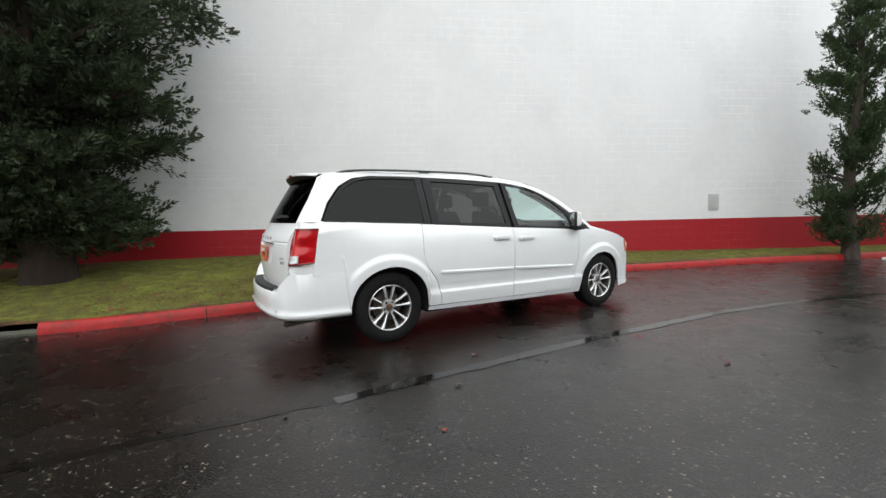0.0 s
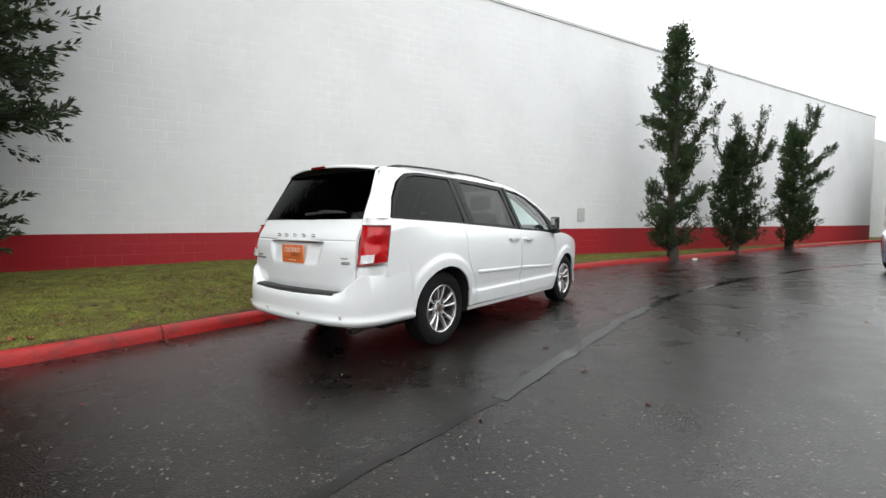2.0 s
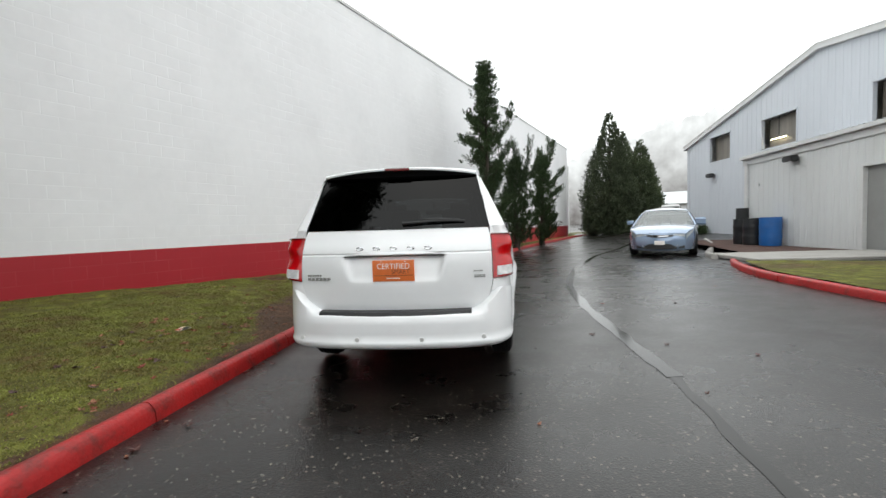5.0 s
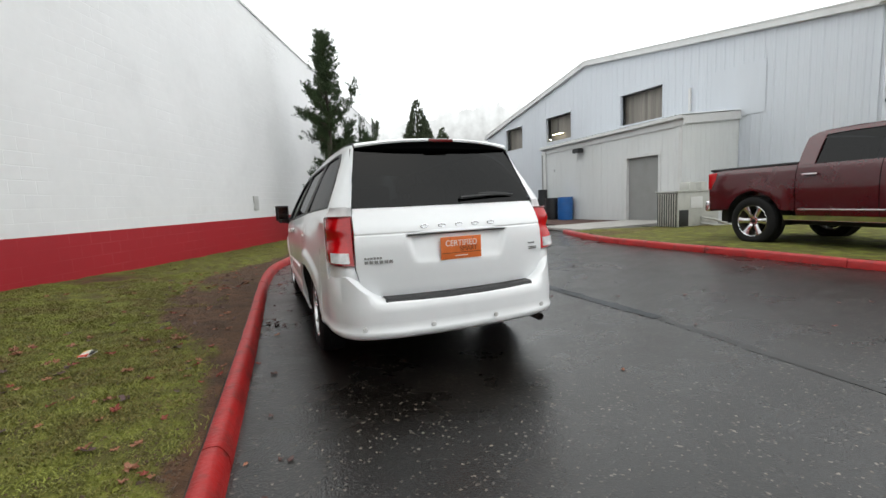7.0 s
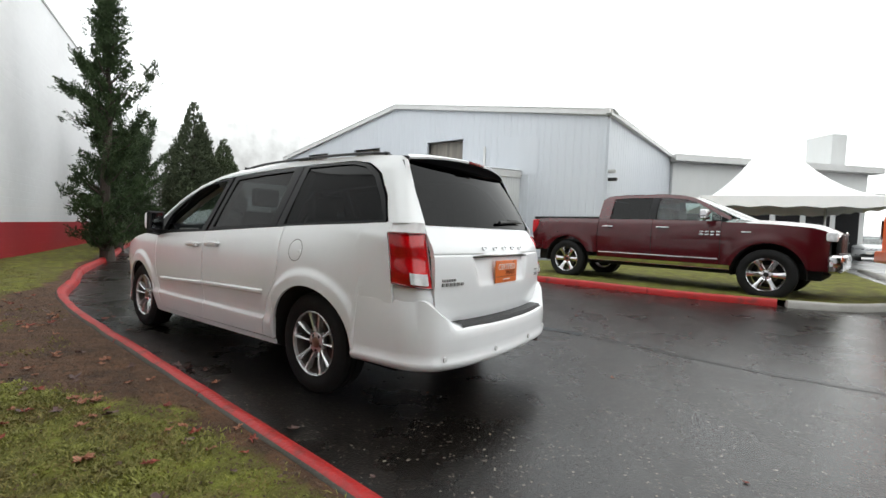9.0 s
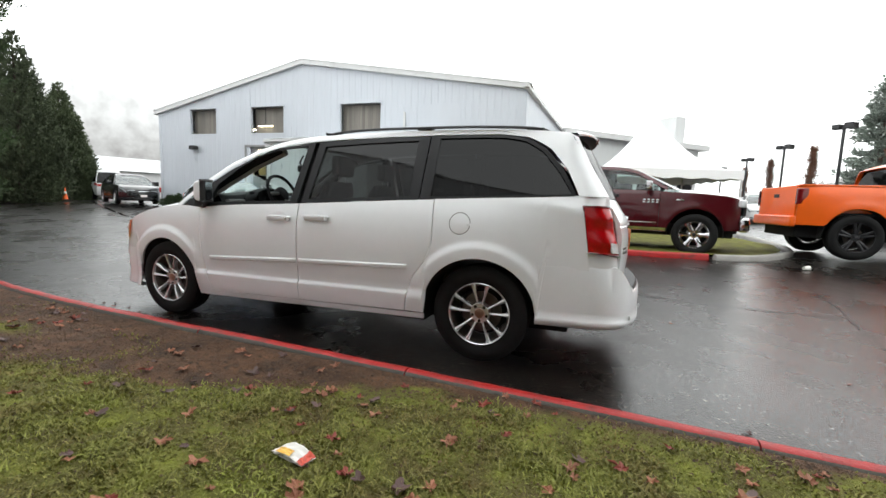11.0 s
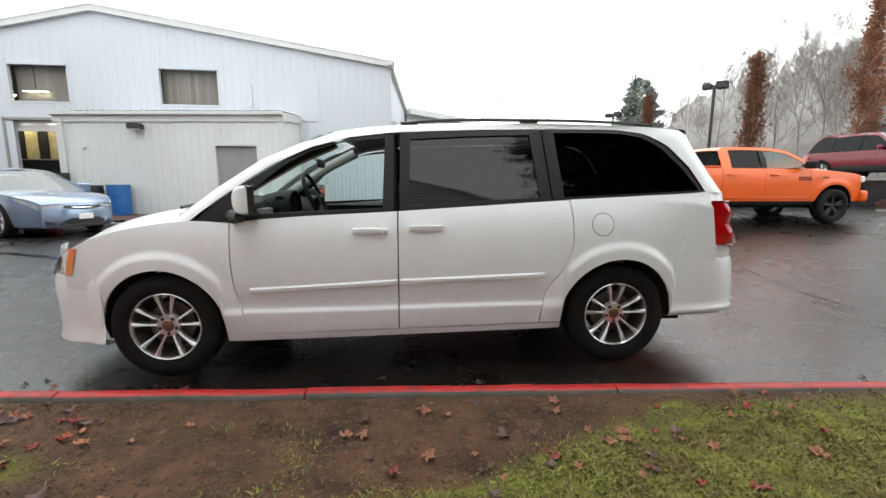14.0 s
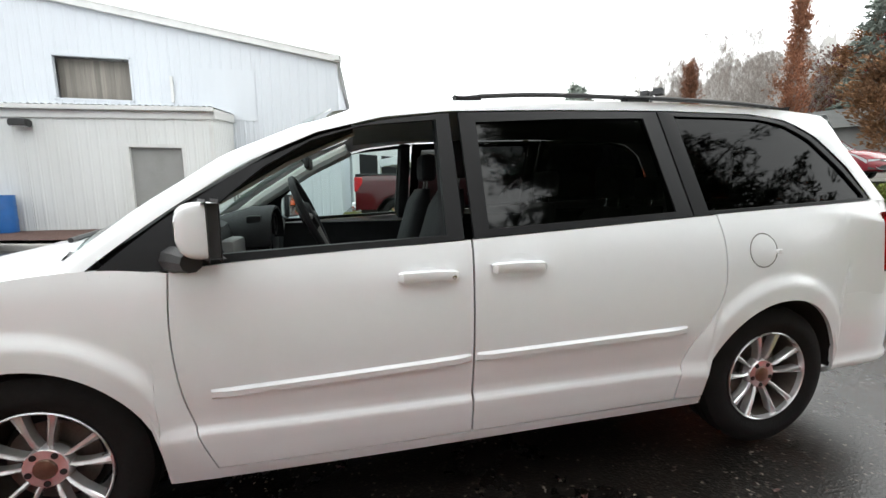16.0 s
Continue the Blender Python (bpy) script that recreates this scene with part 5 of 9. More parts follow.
def lettering(name, text, size, m, mat, parent, label="", extrude=0.003, stretch=1.0):
    cu = bpy.data.curves.new(name, "FONT")
    cu.body, cu.size, cu.extrude, cu.align_x, cu.align_y = text, size, extrude, "CENTER", "CENTER"
    tmp = bpy.data.objects.new(name, cu)
    scene.collection.objects.link(tmp)
    dg = bpy.context.evaluated_depsgraph_get()
    me = bpy.data.meshes.new_from_object(tmp.evaluated_get(dg))
    bpy.data.objects.remove(tmp)
    me.materials.clear()
    me.materials.append(M[mat])
    ob = new(name, me)
    ob.matrix_basis = m @ Matrix.Diagonal((stretch, 1, 1, 1))
    ob.parent = parent
    if label:
        tagged(ob, label)
    return ob


def van_plate():
    py = -2.545
    bm = boxed(-0.158, 0.158, py - 0.006, py, 0.842, 1.0, 0.003)
    plate = part("plate_card", bm, "plate_orange", gate, "orange dealer card in the plate recess")
    lettering("plate_word", "CERTIFIED", 0.058, pose(0, py - 0.008, 0.953, 90, 0, 0), "plate_white", plate, extrude=0.001, stretch=0.93)
    lettering("plate_word", "SMART", 0.047, pose(0.055, py - 0.008, 0.912, 90, 0, 0), "plate_brown", plate, extrude=0.001, stretch=0.95)
    bm = boxed(-0.15, 0.15, py - 0.008, py - 0.006, 0.884, 0.888)
    part("plate_rule", bm, "plate_brown", plate)
    bm = boxed(-0.05, 0.05, py - 0.008, py - 0.006, 0.862, 0.868)
    part("plate_rule", bm, "plate_white", plate)
    for x in (-0.09, 0.09):
        bm = bmesh.new()
        lathe(bm, [(0, 0.007), (0.004, 0.006), (0.005, 0.0005)], seg=10)
        bmesh.ops.transform(bm, matrix=pose(x, py - 0.005, 0.988, 0, 0, -90), verts=bm.verts)
        part("plate_screw", bm, "chrome", plate)
    # chrome badge pieces across the tailgate, plain bars
    for x in (-0.26, -0.13, 0.0, 0.13, 0.26):
        y = gate_y(x, 1.085)
        bm = bmesh.new()
        tube(bm, [(x + 0.026 * math.cos(a), y - 0.006, 1.086 + 0.011 * math.sin(a)) for a in np.linspace(0, 2 * math.pi, 15)], 0.0045, 6, caps=False)
        part("badge", bm, "chrome", gate)
    for x0, x1, z0, z1 in ((-0.685, -0.565, 0.882, 0.897), (-0.685, -0.49, 0.853, 0.873), (0.595, 0.665, 0.898, 0.907), (0.60, 0.685, 0.866, 0.874), (0.60, 0.685, 0.853, 0.861)):
        n = 6
        for k in range(n):
            a, b = x0 + (x1 - x0) * k / n + 0.002, x0 + (x1 - x0) * (k + 0.82) / n
            y = gate_y((a + b) / 2, (z0 + z1) / 2)
            bm = boxed(a, b, y - 0.007, y + 0.004, z0, z1, 0.001)
            part("badge", bm, "door_grey", gate)


van_plate()


def van_inside():
    # dark tub: floor, firewall, back, so that gaps and wells read black
    bm = boxed(-0.72, 0.72, -2.15, 1.95, 0.26, 0.36, 0.02)
    part("underbody", bm, "under", van)
    bm = boxed(-0.86, 0.86, -1.1, 1.1, 0.25, 0.34, 0.02)
    part("floor_pan", bm, "under", van)
    for s in (1, -1):
        for y0, y1, z1 in ((-1.08, -0.01, 1.10), (0.01, 1.02, 1.06)):
            bm = boxed(s * 0.90, s * 0.86, y0, y1, 0.32, z1, 0.015)
            part("door_trim", bm, "interior_dark", van)
        bm = boxed(s * 0.80, s * 0.74, -2.24, -1.97, 0.4, 1.12, 0.02)
        part("load_side_trim", bm, "interior_dark", van)
        bm = boxed(s * 0.86, s * 0.55, -1.98, -1.09, 0.79, 1.13, 0.02)
        part("wheel_housing_trim", bm, "interior_dark", van)
    bm = boxed(-0.70, 0.70, -2.36, -2.32, 0.45, 1.18, 0.02)
    part("tailgate_trim", bm, "interior_dark", van)
    rows = [[(x * roof_hw(y) * 0.97, y, roof_e(y) - 0.045 + 0.03 * (1 - x * x)) for x in np.linspace(-1, 1, 9)] for y in np.linspace(0.42, -2.05, 14)]
    bm = bmesh.new()
    grid(bm, rows)
    part("headliner", bm, "headliner", van, smooth=60)
    for s in (1, -1):
        # pale inner trim of the screen pillar
        bm = bmesh.new()
        tube(bm, [(s * 0.78, 1.31, 1.06), (s * 0.715, 1.05, 1.25), (s * 0.635, 0.72, 1.452), (s * 0.58, 0.45, 1.58)], 0.046, 10)
        part("pillar_trim", bm, "headliner", van)
        bm = bmesh.new()
        tube(bm, [(s * 0.828, 1.31, 1.05), (s * 0.768, 1.05, 1.245), (s * 0.69, 0.72, 1.45), (s * 0.635, 0.45, 1.58)], 0.034, 8)
        part("pillar_shell", bm, "black_trim", van)
        for y in (0.05, -1.06):
            bm = bmesh.new()
            tube(bm, [(s * 0.84, y, 1.10), (s * 0.745, y, 1.35), (s * 0.61, y, 1.62)], [0.05, 0.045, 0.04], 8)
            part("pillar_trim", bm, "interior_dark", van)
    # dashboard
    rows = []
    for x in np.linspace(-0.84, 0.84, 25):
        hump = 0.035 * math.exp(-((x + 0.38) / 0.2) ** 2)
        rows.append([(x, 1.42, 1.05), (x, 1.32, 1.11 + hump * 0.4), (x, 1.10, 1.165 + hump), (x, 0.98, 1.15 + hump), (x, 0.93, 1.08), (x, 0.96, 0.85), (x, 1.05, 0.62), (x, 1.2, 0.5)])
    bm = bmesh.new()
    grid(bm, rows)
    bmesh.ops.recalc_face_normals(bm, faces=bm.faces)
    dash = part("dashboard", bm, "interior_dark", van, smooth=45)
    bm = bmesh.new()
    grid(bm, [[(-0.385 + r * 0.2 * math.cos(a), y, 1.08 + r * 0.155 * math.sin(a) ** 0.8) for a in np.linspace(0.0, math.pi, 21)] for y, r in ((0.80, 1.0), (0.815, 1.03), (0.9, 1.0), (1.02, 0.8), (1.1, 0.5))], thick=(0, 0, -0.012))
    part("instrument_hood", bm, "interior_dark", dash, smooth=60)
    part("instrument_panel", boxed(-0.56, -0.21, 0.84, 0.9, 1.06, 1.2, 0.01), "interior_dark", dash)
    for x in (-0.47, -0.30):
        bm = bmesh.new()
        lathe(bm, [(0, 0.056), (0.012, 0.054), (0.012, 0.043), (0.004, 0.041), (0.004, 0.001)], seg=24)
        bmesh.ops.transform(bm, matrix=pose(x, 0.832, 1.145, 0, 0, -90), verts=bm.verts)
        part("gauge", bm, "black_trim", dash)
    bm = boxed(-0.14, 0.16, 0.88, 0.95, 0.75, 1.12, 0.02)
    part("centre_stack", bm, "black_plastic", dash)
    bm = boxed(-0.1, 0.12, 0.872, 0.88, 0.99, 1.09, 0.004)
    part("display", bm, "black_trim", dash)
    bm = boxed(-0.80, -0.60, 0.895, 0.96, 1.02, 1.12, 0.02)
    part("vent", bm, "interior_grey", dash)
    # steering wheel
    sw = new("steering_wheel")
    sw.parent = van
    sw.empty_display_size = 0.1
    sw.matrix_basis = pose(-0.385, 0.645, 1.185, 0, 0, 0) @ pose(0, 0, 0, 66, 0, 0)
    bm = bmesh.new()
    tube(bm, [(0.19 * math.cos(a), 0.19 * math.sin(a), 0) for a in np.linspace(0, 2 * math.pi, 33)], 0.016, 8, caps=False)
    part("rim", bm, "interior_dark", sw)
    bm = bmesh.new()
    lathe(bm, [(-0.04, 0.075), (0.0, 0.075), (0.018, 0.06), (0.02, 0.001)], axis="z", seg=20)
    part("boss", bm, "interior_dark", sw)
    for a in (0, 180, 270):
        c, s = math.cos(radians(a)), math.sin(radians(a))
        bm = bmesh.new()
        tube(bm, [(0.06 * c, 0.06 * s, 0), (0.185 * c, 0.185 * s, 0)], 0.018, 8)
        part("spoke", bm, "interior_grey", sw)
    # rear-view mirror
    bm = boxed(-0.12, 0.13, 0.66, 0.69, 1.42, 1.49, 0.02, 3)
    mir = part("rear_view_mirror", bm, "black_plastic", van)
    bm = bmesh.new()
    tube(bm, [(0, 0.69, 1.46), (0, 0.75, 1.52), (0, 0.70, 1.6)], 0.012, 6)
    part("mirror_stalk", bm, "black_plastic", mir)
    # seats
    def seat(x, y, mat, hw=0.25, top=1.22):
        st = new("seat")
        st.parent = van
        st.empty_display_size = 0.1
        st.matrix_basis = pose(x, y, 0)
        bm = boxed(-hw, hw, -0.06, 0.48, 0.52, 0.68, 0.06, 3)
        part("cushion", bm, mat, st)
        rows = []
        for u in np.linspace(0, 1, 9):
            z = 0.62 + (top - 0.62) * u
            yy = -0.02 - 0.2 * u
            w = hw * (1 - 0.18 * max(0, u - 0.6) / 0.4) * (0.9 if u in (0.0, 1.0) else 1)
            d = 0.065 * (0.5 if u in (0.0, 1.0) else 1)
            ring = [(w * math.copysign(abs(math.cos(a)) ** 0.5, math.cos(a)), yy + d * math.copysign(abs(math.sin(a)) ** 0.6, math.sin(a)), z) for a in np.linspace(0, 2 * math.pi, 17)]
            rows.append(ring)
        bm = bmesh.new()
        grid(bm, rows)
        bmesh.ops.remove_doubles(bm, verts=bm.verts, dist=1e-4)
        bmesh.ops.holes_fill(bm, edges=[e for e in bm.edges if e.is_boundary])
        bmesh.ops.recalc_face_normals(bm, faces=bm.faces)
        part("backrest", bm, mat, st, smooth=50)
        bm = boxed(-0.13, 0.13, -0.30, -0.20, top + 0.05, top + 0.23, 0.04, 3)
        hr = part("headrest", bm, mat, st)
        for dx in (-0.06, 0.06):
            bm = bmesh.new()
            tube(bm, [(dx, -0.24, top - 0.02), (dx, -0.25, top + 0.08)], 0.008, 6)
            part("post", bm, "chrome", hr)
    for x in (-0.42, 0.42):
        seat(x, 0.18, "interior_dark", top=1.31)
        seat(x, -0.72, "interior_grey", top=1.20)
    for x in (-0.45, 0.0, 0.45):
        seat(x, -1.62, "interior_grey", hw=0.22, top=1.16)
    # exhaust
    bm = bmesh.new()
    tube(bm, [(0.66, -2.2, 0.31), (0.68, -2.35, 0.31), (0.70, -2.5, 0.298)], 0.03, 12, caps=False)
    part("exhaust_pipe", bm, "brake_metal", van)
    bm = boxed(-0.30, 0.40, -2.3, -2.05, 0.3, 0.42, 0.05)
    part("silencer", bm, "under", van)
    bm = boxed(-0.78, 0.78, -1.58, -1.48, 0.28, 0.36, 0.02)
    part("rear_axle", bm, "under", van)


van_inside()
for x, y, z, s in ((0.82, 1.54, 0.345, 1), (-0.82, 1.54, 0.345, -1), (0.82, -1.54, 0.372, 1), (-0.82, -1.54, 0.372, -1)):
    build_wheel(van, x, y, z, s, radius=0.355 if y > 0 else 0.358, rim=0.226, steer=random.uniform(-1, 1))

# ==== the metal-sided workshop ====
FO = Vector((13.47, 0.75, 0))
FD = Vector((-0.04, 1, 0)).normalized()
FNN = Vector((-FD.y, FD.x, 0))  # outwards, to the road


def fp(u, z, out=0.0, origin=None):
    return (origin or FO) + FD * u + FNN * out + Vector((0, 0, z))


def ribbed(name, parent, place, u0, u1, z0, z1, mat, pitch=0.3, rib=0.011, label=""):
    """Ribbed metal sheet between two heights (numbers or functions of u); place(u, z, out) gives the spot."""
    us = []
    k0, k1 = math.floor(u0 / pitch), math.ceil(u1 / pitch)
    for k in range(k0, k1 + 1):
        c = k * pitch
        for d, o in ((-0.035, 0.0), (-0.018, rib), (0.018, rib), (0.035, 0.0), (0.13, 0.0), (0.14, rib * 0.3), (0.16, rib * 0.3), (0.17, 0)):
            if u0 < c + d < u1:
                us.append((c + d, o))
    us = [(u0, 0.0)] + us + [(u1, 0.0)]
    f0 = z0 if callable(z0) else (lambda u: z0)
    f1 = z1 if callable(z1) else (lambda u: z1)
    bm = bmesh.new()
    grid(bm, [[place(u, f0(u), o) for u, o in us], [place(u, f1(u), o) for u, o in us]])
    back = [place(u0, f0(u0), -0.15), place(u1, f0(u1), -0.15), place(u1, f1(u1), -0.15), place(u0, f1(u0), -0.15)]
    bm.faces.new([bm.verts.new(p) for p in back])
    return part(name, bm, mat, parent, label, smooth=None)


def slab(place, u0, u1, z0, z1, o0, o1, bevel=0.0):
    """A box in a wall's own directions."""
    bm = boxed(0, 1, 0, 1, 0, 1)
    for v in bm.verts:
        v.co = place(u0 + v.co.x * (u1 - u0), z0 + v.co.z * (z1 - z0), o0 + v.co.y * (o1 - o0))
    bmesh.ops.recalc_face_normals(bm, faces=bm.faces)
    if bevel:
        bmesh.ops.bevel(bm, geom=bm.edges[:], offset=bevel, segments=2, affect="EDGES")
    return bm


shop = empty("workshop_building", "pale blue-grey ribbed metal workshop with a low gable", "building")
LU = 19.05
RIDGE = 10.2


def gable(u):
    return 5.82 + (7.33 - 5.82) * u / RIDGE if u < RIDGE else 7.33 + (5.33 - 7.33) * (u - RIDGE) / (LU - RIDGE)


WINS = [(6.15, 8.27), (11.2, 13.2), (15.22, 17.0)]
WZ0, WZ1 = 4.06, 5.41
cuts = [0.0] + [v for w in WINS for v in w] + [LU]
DOOR = (10.3, 13.53)
for a, b in zip(cuts[0::2], cuts[1::2]):
    n = max(1, round((b - a) / 2.4))
    for k in range(n):
        u0, u1 = a + (b - a) * k / n, a + (b - a) * (k + 1) / n
        lo = 3.55 if DOOR[0] - 0.01 < (u0 + u1) / 2 < DOOR[1] else 0.0
        ribbed("siding_sheet", shop, fp, u0, u1, lo, gable, "siding")
for a, b in WINS:
    ribbed("siding_sheet", shop, fp, a, b, WZ1, gable, "siding")
    lo = 3.55 if DOOR[0] - 0.01 < (a + b) / 2 < DOOR[1] + 0.2 else 0.0
    ribbed("siding_sheet", shop, fp, a, b, lo, WZ0, "siding")
part("siding_sheet", slab(fp, DOOR[1], 13.6, 0.0, 3.55, -0.1, -0.001), "siding", shop)


def window_unit(a, b, z0, z1, curtain):
    win = new("window")
    win.parent = shop
    win.empty_display_size = 0.3
    for u0, u1, q0, q1 in ((a, b, z1 - 0.06, z1), (a, b, z0, z0 + 0.06), (a, a + 0.06, z0, z1), (b - 0.06, b, z0, z1)):
        part("frame", slab(fp, u0, u1, q0, q1, -0.12, 0.02), "siding", win)
    # vertical slats hang behind the glass
    rng = random.Random(int(a * 10))
    u = a + 0.07
    while u < b - 0.1:
        w = rng.uniform(0.1, 0.16)
        if rng.random() < curtain:
            part("slat", slab(fp, u, u + w, z0 + 0.05, z1 - 0.05 - rng.random() * 0.02, -0.36 - rng.random() * 0.03, -0.34), "curtain", win)
        u += w + 0.004
    return win


for (a, b), c in zip(WINS, (1.0, 0.97, 1.0)):
    window_unit(a, b, WZ0, WZ1, c)


def shop_shell():
    # gable fascia, both rakes, over a shadow gap
    for a, b in ((-0.2, RIDGE), (RIDGE, LU + 0.2)):
        for o0, o1, d0, d1 in ((0.0, 0.34, -0.16, 0.03), (0.02, 0.38, 0.03, 0.07)):
            bm = boxed(0, 1, 0, 1, 0, 1)
            for v in bm.verts:
                u = a + v.co.x * (b - a)
                z = 5.82 + (7.33 - 5.82) * u / RIDGE if a < RIDGE - 1 else 7.33 + (5.33 - 7.33) * (u - RIDGE) / (LU - RIDGE)
                v.co = fp(u, z + d0 + v.co.z * (d1 - d0), o0 * 0 + (-0.1 if v.co.y < 0.5 else o1 * 0.45))
            bmesh.ops.recalc_face_normals(bm, faces=bm.faces)
            part("fascia", bm, "trim_white", shop)
    # roof slopes running back
    back = -14.5
    for a, b in ((-0.25, RIDGE), (RIDGE, LU + 0.25)):
        bm = bmesh.new()
        za = gable(max(a, 0)) + (0.0 if a > 0 else -0.03)
        zb = gable(min(b, LU)) + (0.0 if b < LU else -0.05)
        rows = []
        for o in np.linspace(0.1, back, 24):
            rows.append([fp(a, za + 0.07, o), fp(b, zb + 0.07, o), fp(b, zb + 0.0, o), fp(a, za, o)])
        grid(bm, rows)
        bmesh.ops.recalc_face_normals(bm, faces=bm.faces)
        part("roof_slope", bm, "roof_metal", shop)
    # south flank
    side_place = lambda u, z, out=0.0: FO - FNN * u - FD * (out + 0.088 * max(u, 0)) + Vector((0, 0, z))  # noqa: E731
    for k in range(5):
        ribbed("siding_sheet", shop, side_place, k * 2.9, k * 2.9 + 2.9, 0.0, 5.72, "siding")
    bm = slab(side_place, -0.3, 14.5, 5.68, 5.86, 0.0, 0.16)
    part("gutter", bm, "trim_white", shop)
    bm = slab(side_place, 0.02, 0.1, 0.2, 5.7, 0.02, 0.1)
    part("downpipe", bm, "siding", shop)
    bm = slab(fp, -0.03, 0.12, 0.0, 5.8, 0.0, 0.03)
    part("corner_trim", bm, "siding", shop)
    bm = slab(fp, LU - 0.12, LU + 0.03, 0.0, 5.35, 0.0, 0.03)
    part("corner_trim", bm, "siding", shop)
    # other walls, seen by reflections only
    part("back_wall", slab(fp, 0, LU, 0, 5.3, -14.5, -14.3), "siding", shop)
    part("north_wall", slab(fp, LU - 0.1, LU, 0, 5.3, -14.5, -0.15), "siding", shop)
    # inside: floor, lit bays
    part("shop_floor", slab(fp, 0.2, LU - 0.2, 0.2, 0.24, -14.2, -0.15), "concrete", shop)
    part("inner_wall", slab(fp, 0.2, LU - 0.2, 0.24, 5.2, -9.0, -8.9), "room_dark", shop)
    part("meter_box", slab(fp, 5.02, 5.1, 4.1, 4.9, 0.02, 0.09), "trim_white", shop)
    part("patched_sheet", slab(fp, 2.6, 4.3, 3.6, 5.2, 0.019, 0.022), "siding", shop)
    for u, z in ((16.6, 3.42),):
        lamp = new("wall_lamp")
        lamp.parent = shop
        lamp.empty_display_size = 0.1
        part("lamp_body", slab(fp, u - 0.2, u + 0.2, z - 0.1, z + 0.1, 0.05, 0.32, 0.03), "black_plastic", lamp)
        part("lamp_arm", slab(fp, u - 0.05, u + 0.05, z, z + 0.08, 0.0, 0.08), "black_plastic", lamp)
    part("camera_box", slab(side_place, 0.3, 0.42, 3.6, 3.72, 0.02, 0.3, 0.02), "trim_white", shop)
    part("camera_box", slab(side_place, 0.3, 0.42, 3.3, 3.42, 0.02, 0.35, 0.02), "black_plastic", shop)


shop_shell()
M["tube_light"] = bpy.data.materials.new("tube_light")
M["tube_light"].use_nodes = True
e = M["tube_light"].node_tree.nodes["Principled BSDF"]
e.inputs["Emission Color"].default_value, e.inputs["Emission Strength"].default_value = (1.0, 0.86, 0.6, 1), 22.0


def hanging_tube(u, o, z, along=1.2, thick=0.05):
    t = empty("tube_lamp", "lit fluorescent tube lamp hanging inside the workshop", "lamp", group="workshop tube lamps")
    part("tube", slab(fp, u - along / 2, u + along / 2, z, z + thick, -o - thick, -o), "tube_light", t)
    part("reflector", slab(fp, u - along / 2, u + along / 2, z + thick + 0.005, z + thick + 0.035, -o - 0.12, -o + 0.06), "interior_grey", t)
    part("hanger", slab(fp, u - 0.01, u + 0.01, z + 0.1, 6.4, -o - 0.04, -o - 0.02), "black_plastic", t)


for u, o, z in ((7.2, 2.2, 4.45), (12.5, 0.22, 4.48), (15.9, 3.0, 4.8), (13.9, 0.95, 3.42), (12.3, 0.95, 3.42)):
    hanging_tube(u, o, z, *((0.8, 0.016) if o < 0.5 else ()))


def shop_door():
    d = new("workshop_door")
    d.parent = shop
    d.empty_display_size = 0.3
    tagged(d, "open workshop doorway with a half-raised roller door")
    part("jamb", slab(fp, DOOR[1] - 0.08, DOOR[1], 0.2, 3.55, -0.25, 0.04), "door_grey", d)
    part("jamb", slab(fp, DOOR[0], DOOR[0] + 0.08, 0.2, 3.55, -0.25, 0.04), "door_grey", d)
    part("head", slab(fp, DOOR[0], DOOR[1], 3.47, 3.56, -0.25, 0.04), "door_grey", d)
    for k in range(3):
        part("door_panel", slab(fp, DOOR[0] + 0.09, DOOR[1] - 0.09, 3.1 + k * 0.125, 3.22 + k * 0.125, -0.2, -0.15, 0.01), "trim_white", d)


shop_door()


# cream that carries the yellow glow of the lit bays
M["panel_cream"] = material("panel_cream", (0.40, 0.345, 0.19), 0.55, vary=0.2, scale=3)


def lit_partition():
    """Stand-in partition: lit bays painted as cream panels, dark parts as near-black boards."""
    r = empty("partition", "stand-in partition for the workshop's lit bays, cream panels and near-black boards", "partition")
    for a, b in ((14.28, 14.66), (13.55, 14.03), (12.72, 13.2), (11.9, 12.4)):
        part("panel", slab(fp, a, b, 2.2, 3.6, -1.52, -1.5, 0.005), "panel_cream", r)
        for q in (2.55, 2.9):
            part("panel_bead", slab(fp, a, b, q, q + 0.012, -1.5, -1.49), "concrete", r)
    for a, b in ((14.66, 15.3), (14.03, 14.28), (13.2, 13.55), (12.4, 12.72), (11.0, 11.9)):
        part("post", slab(fp, a, b, 0.22, 3.7, -1.6, -1.46, 0.01), "interior_dark", r)
    part("base_board", slab(fp, 11.0, 15.3, 0.22, 2.14, -1.44, -1.4, 0.01), "interior_dark", r)
    part("ledge", slab(fp, 11.0, 15.3, 2.14, 2.18, -1.58, -1.34, 0.008), "concrete", r)


lit_partition()
chest = empty("tool_chest", "red metal tool chest standing inside the workshop", "tool chest")
part("body", slab(fp, 12.5, 13.3, 0.24, 1.5, -1.3, -0.85, 0.02), "lamp_red_dark", chest)
for k in range(4):
    part("drawer", slab(fp, 12.53, 13.27, 0.4 + k * 0.27, 0.63 + k * 0.27, -0.86, -0.835, 0.01), "lamp_red", chest)

# ---- the lean-to at its front ----
annex = empty("lean_to", "white ribbed metal lean-to with grey door and white gutter", "building")
AO = Vector((10.54, 4.0, 0))


def ap(u, z, out=0.0):
    return AO + FD * u + FNN * out + Vector((0, 0, z))


def as_(u, z, out=0.0):
    return AO - FNN * u - FD * out + Vector((0, 0, z))


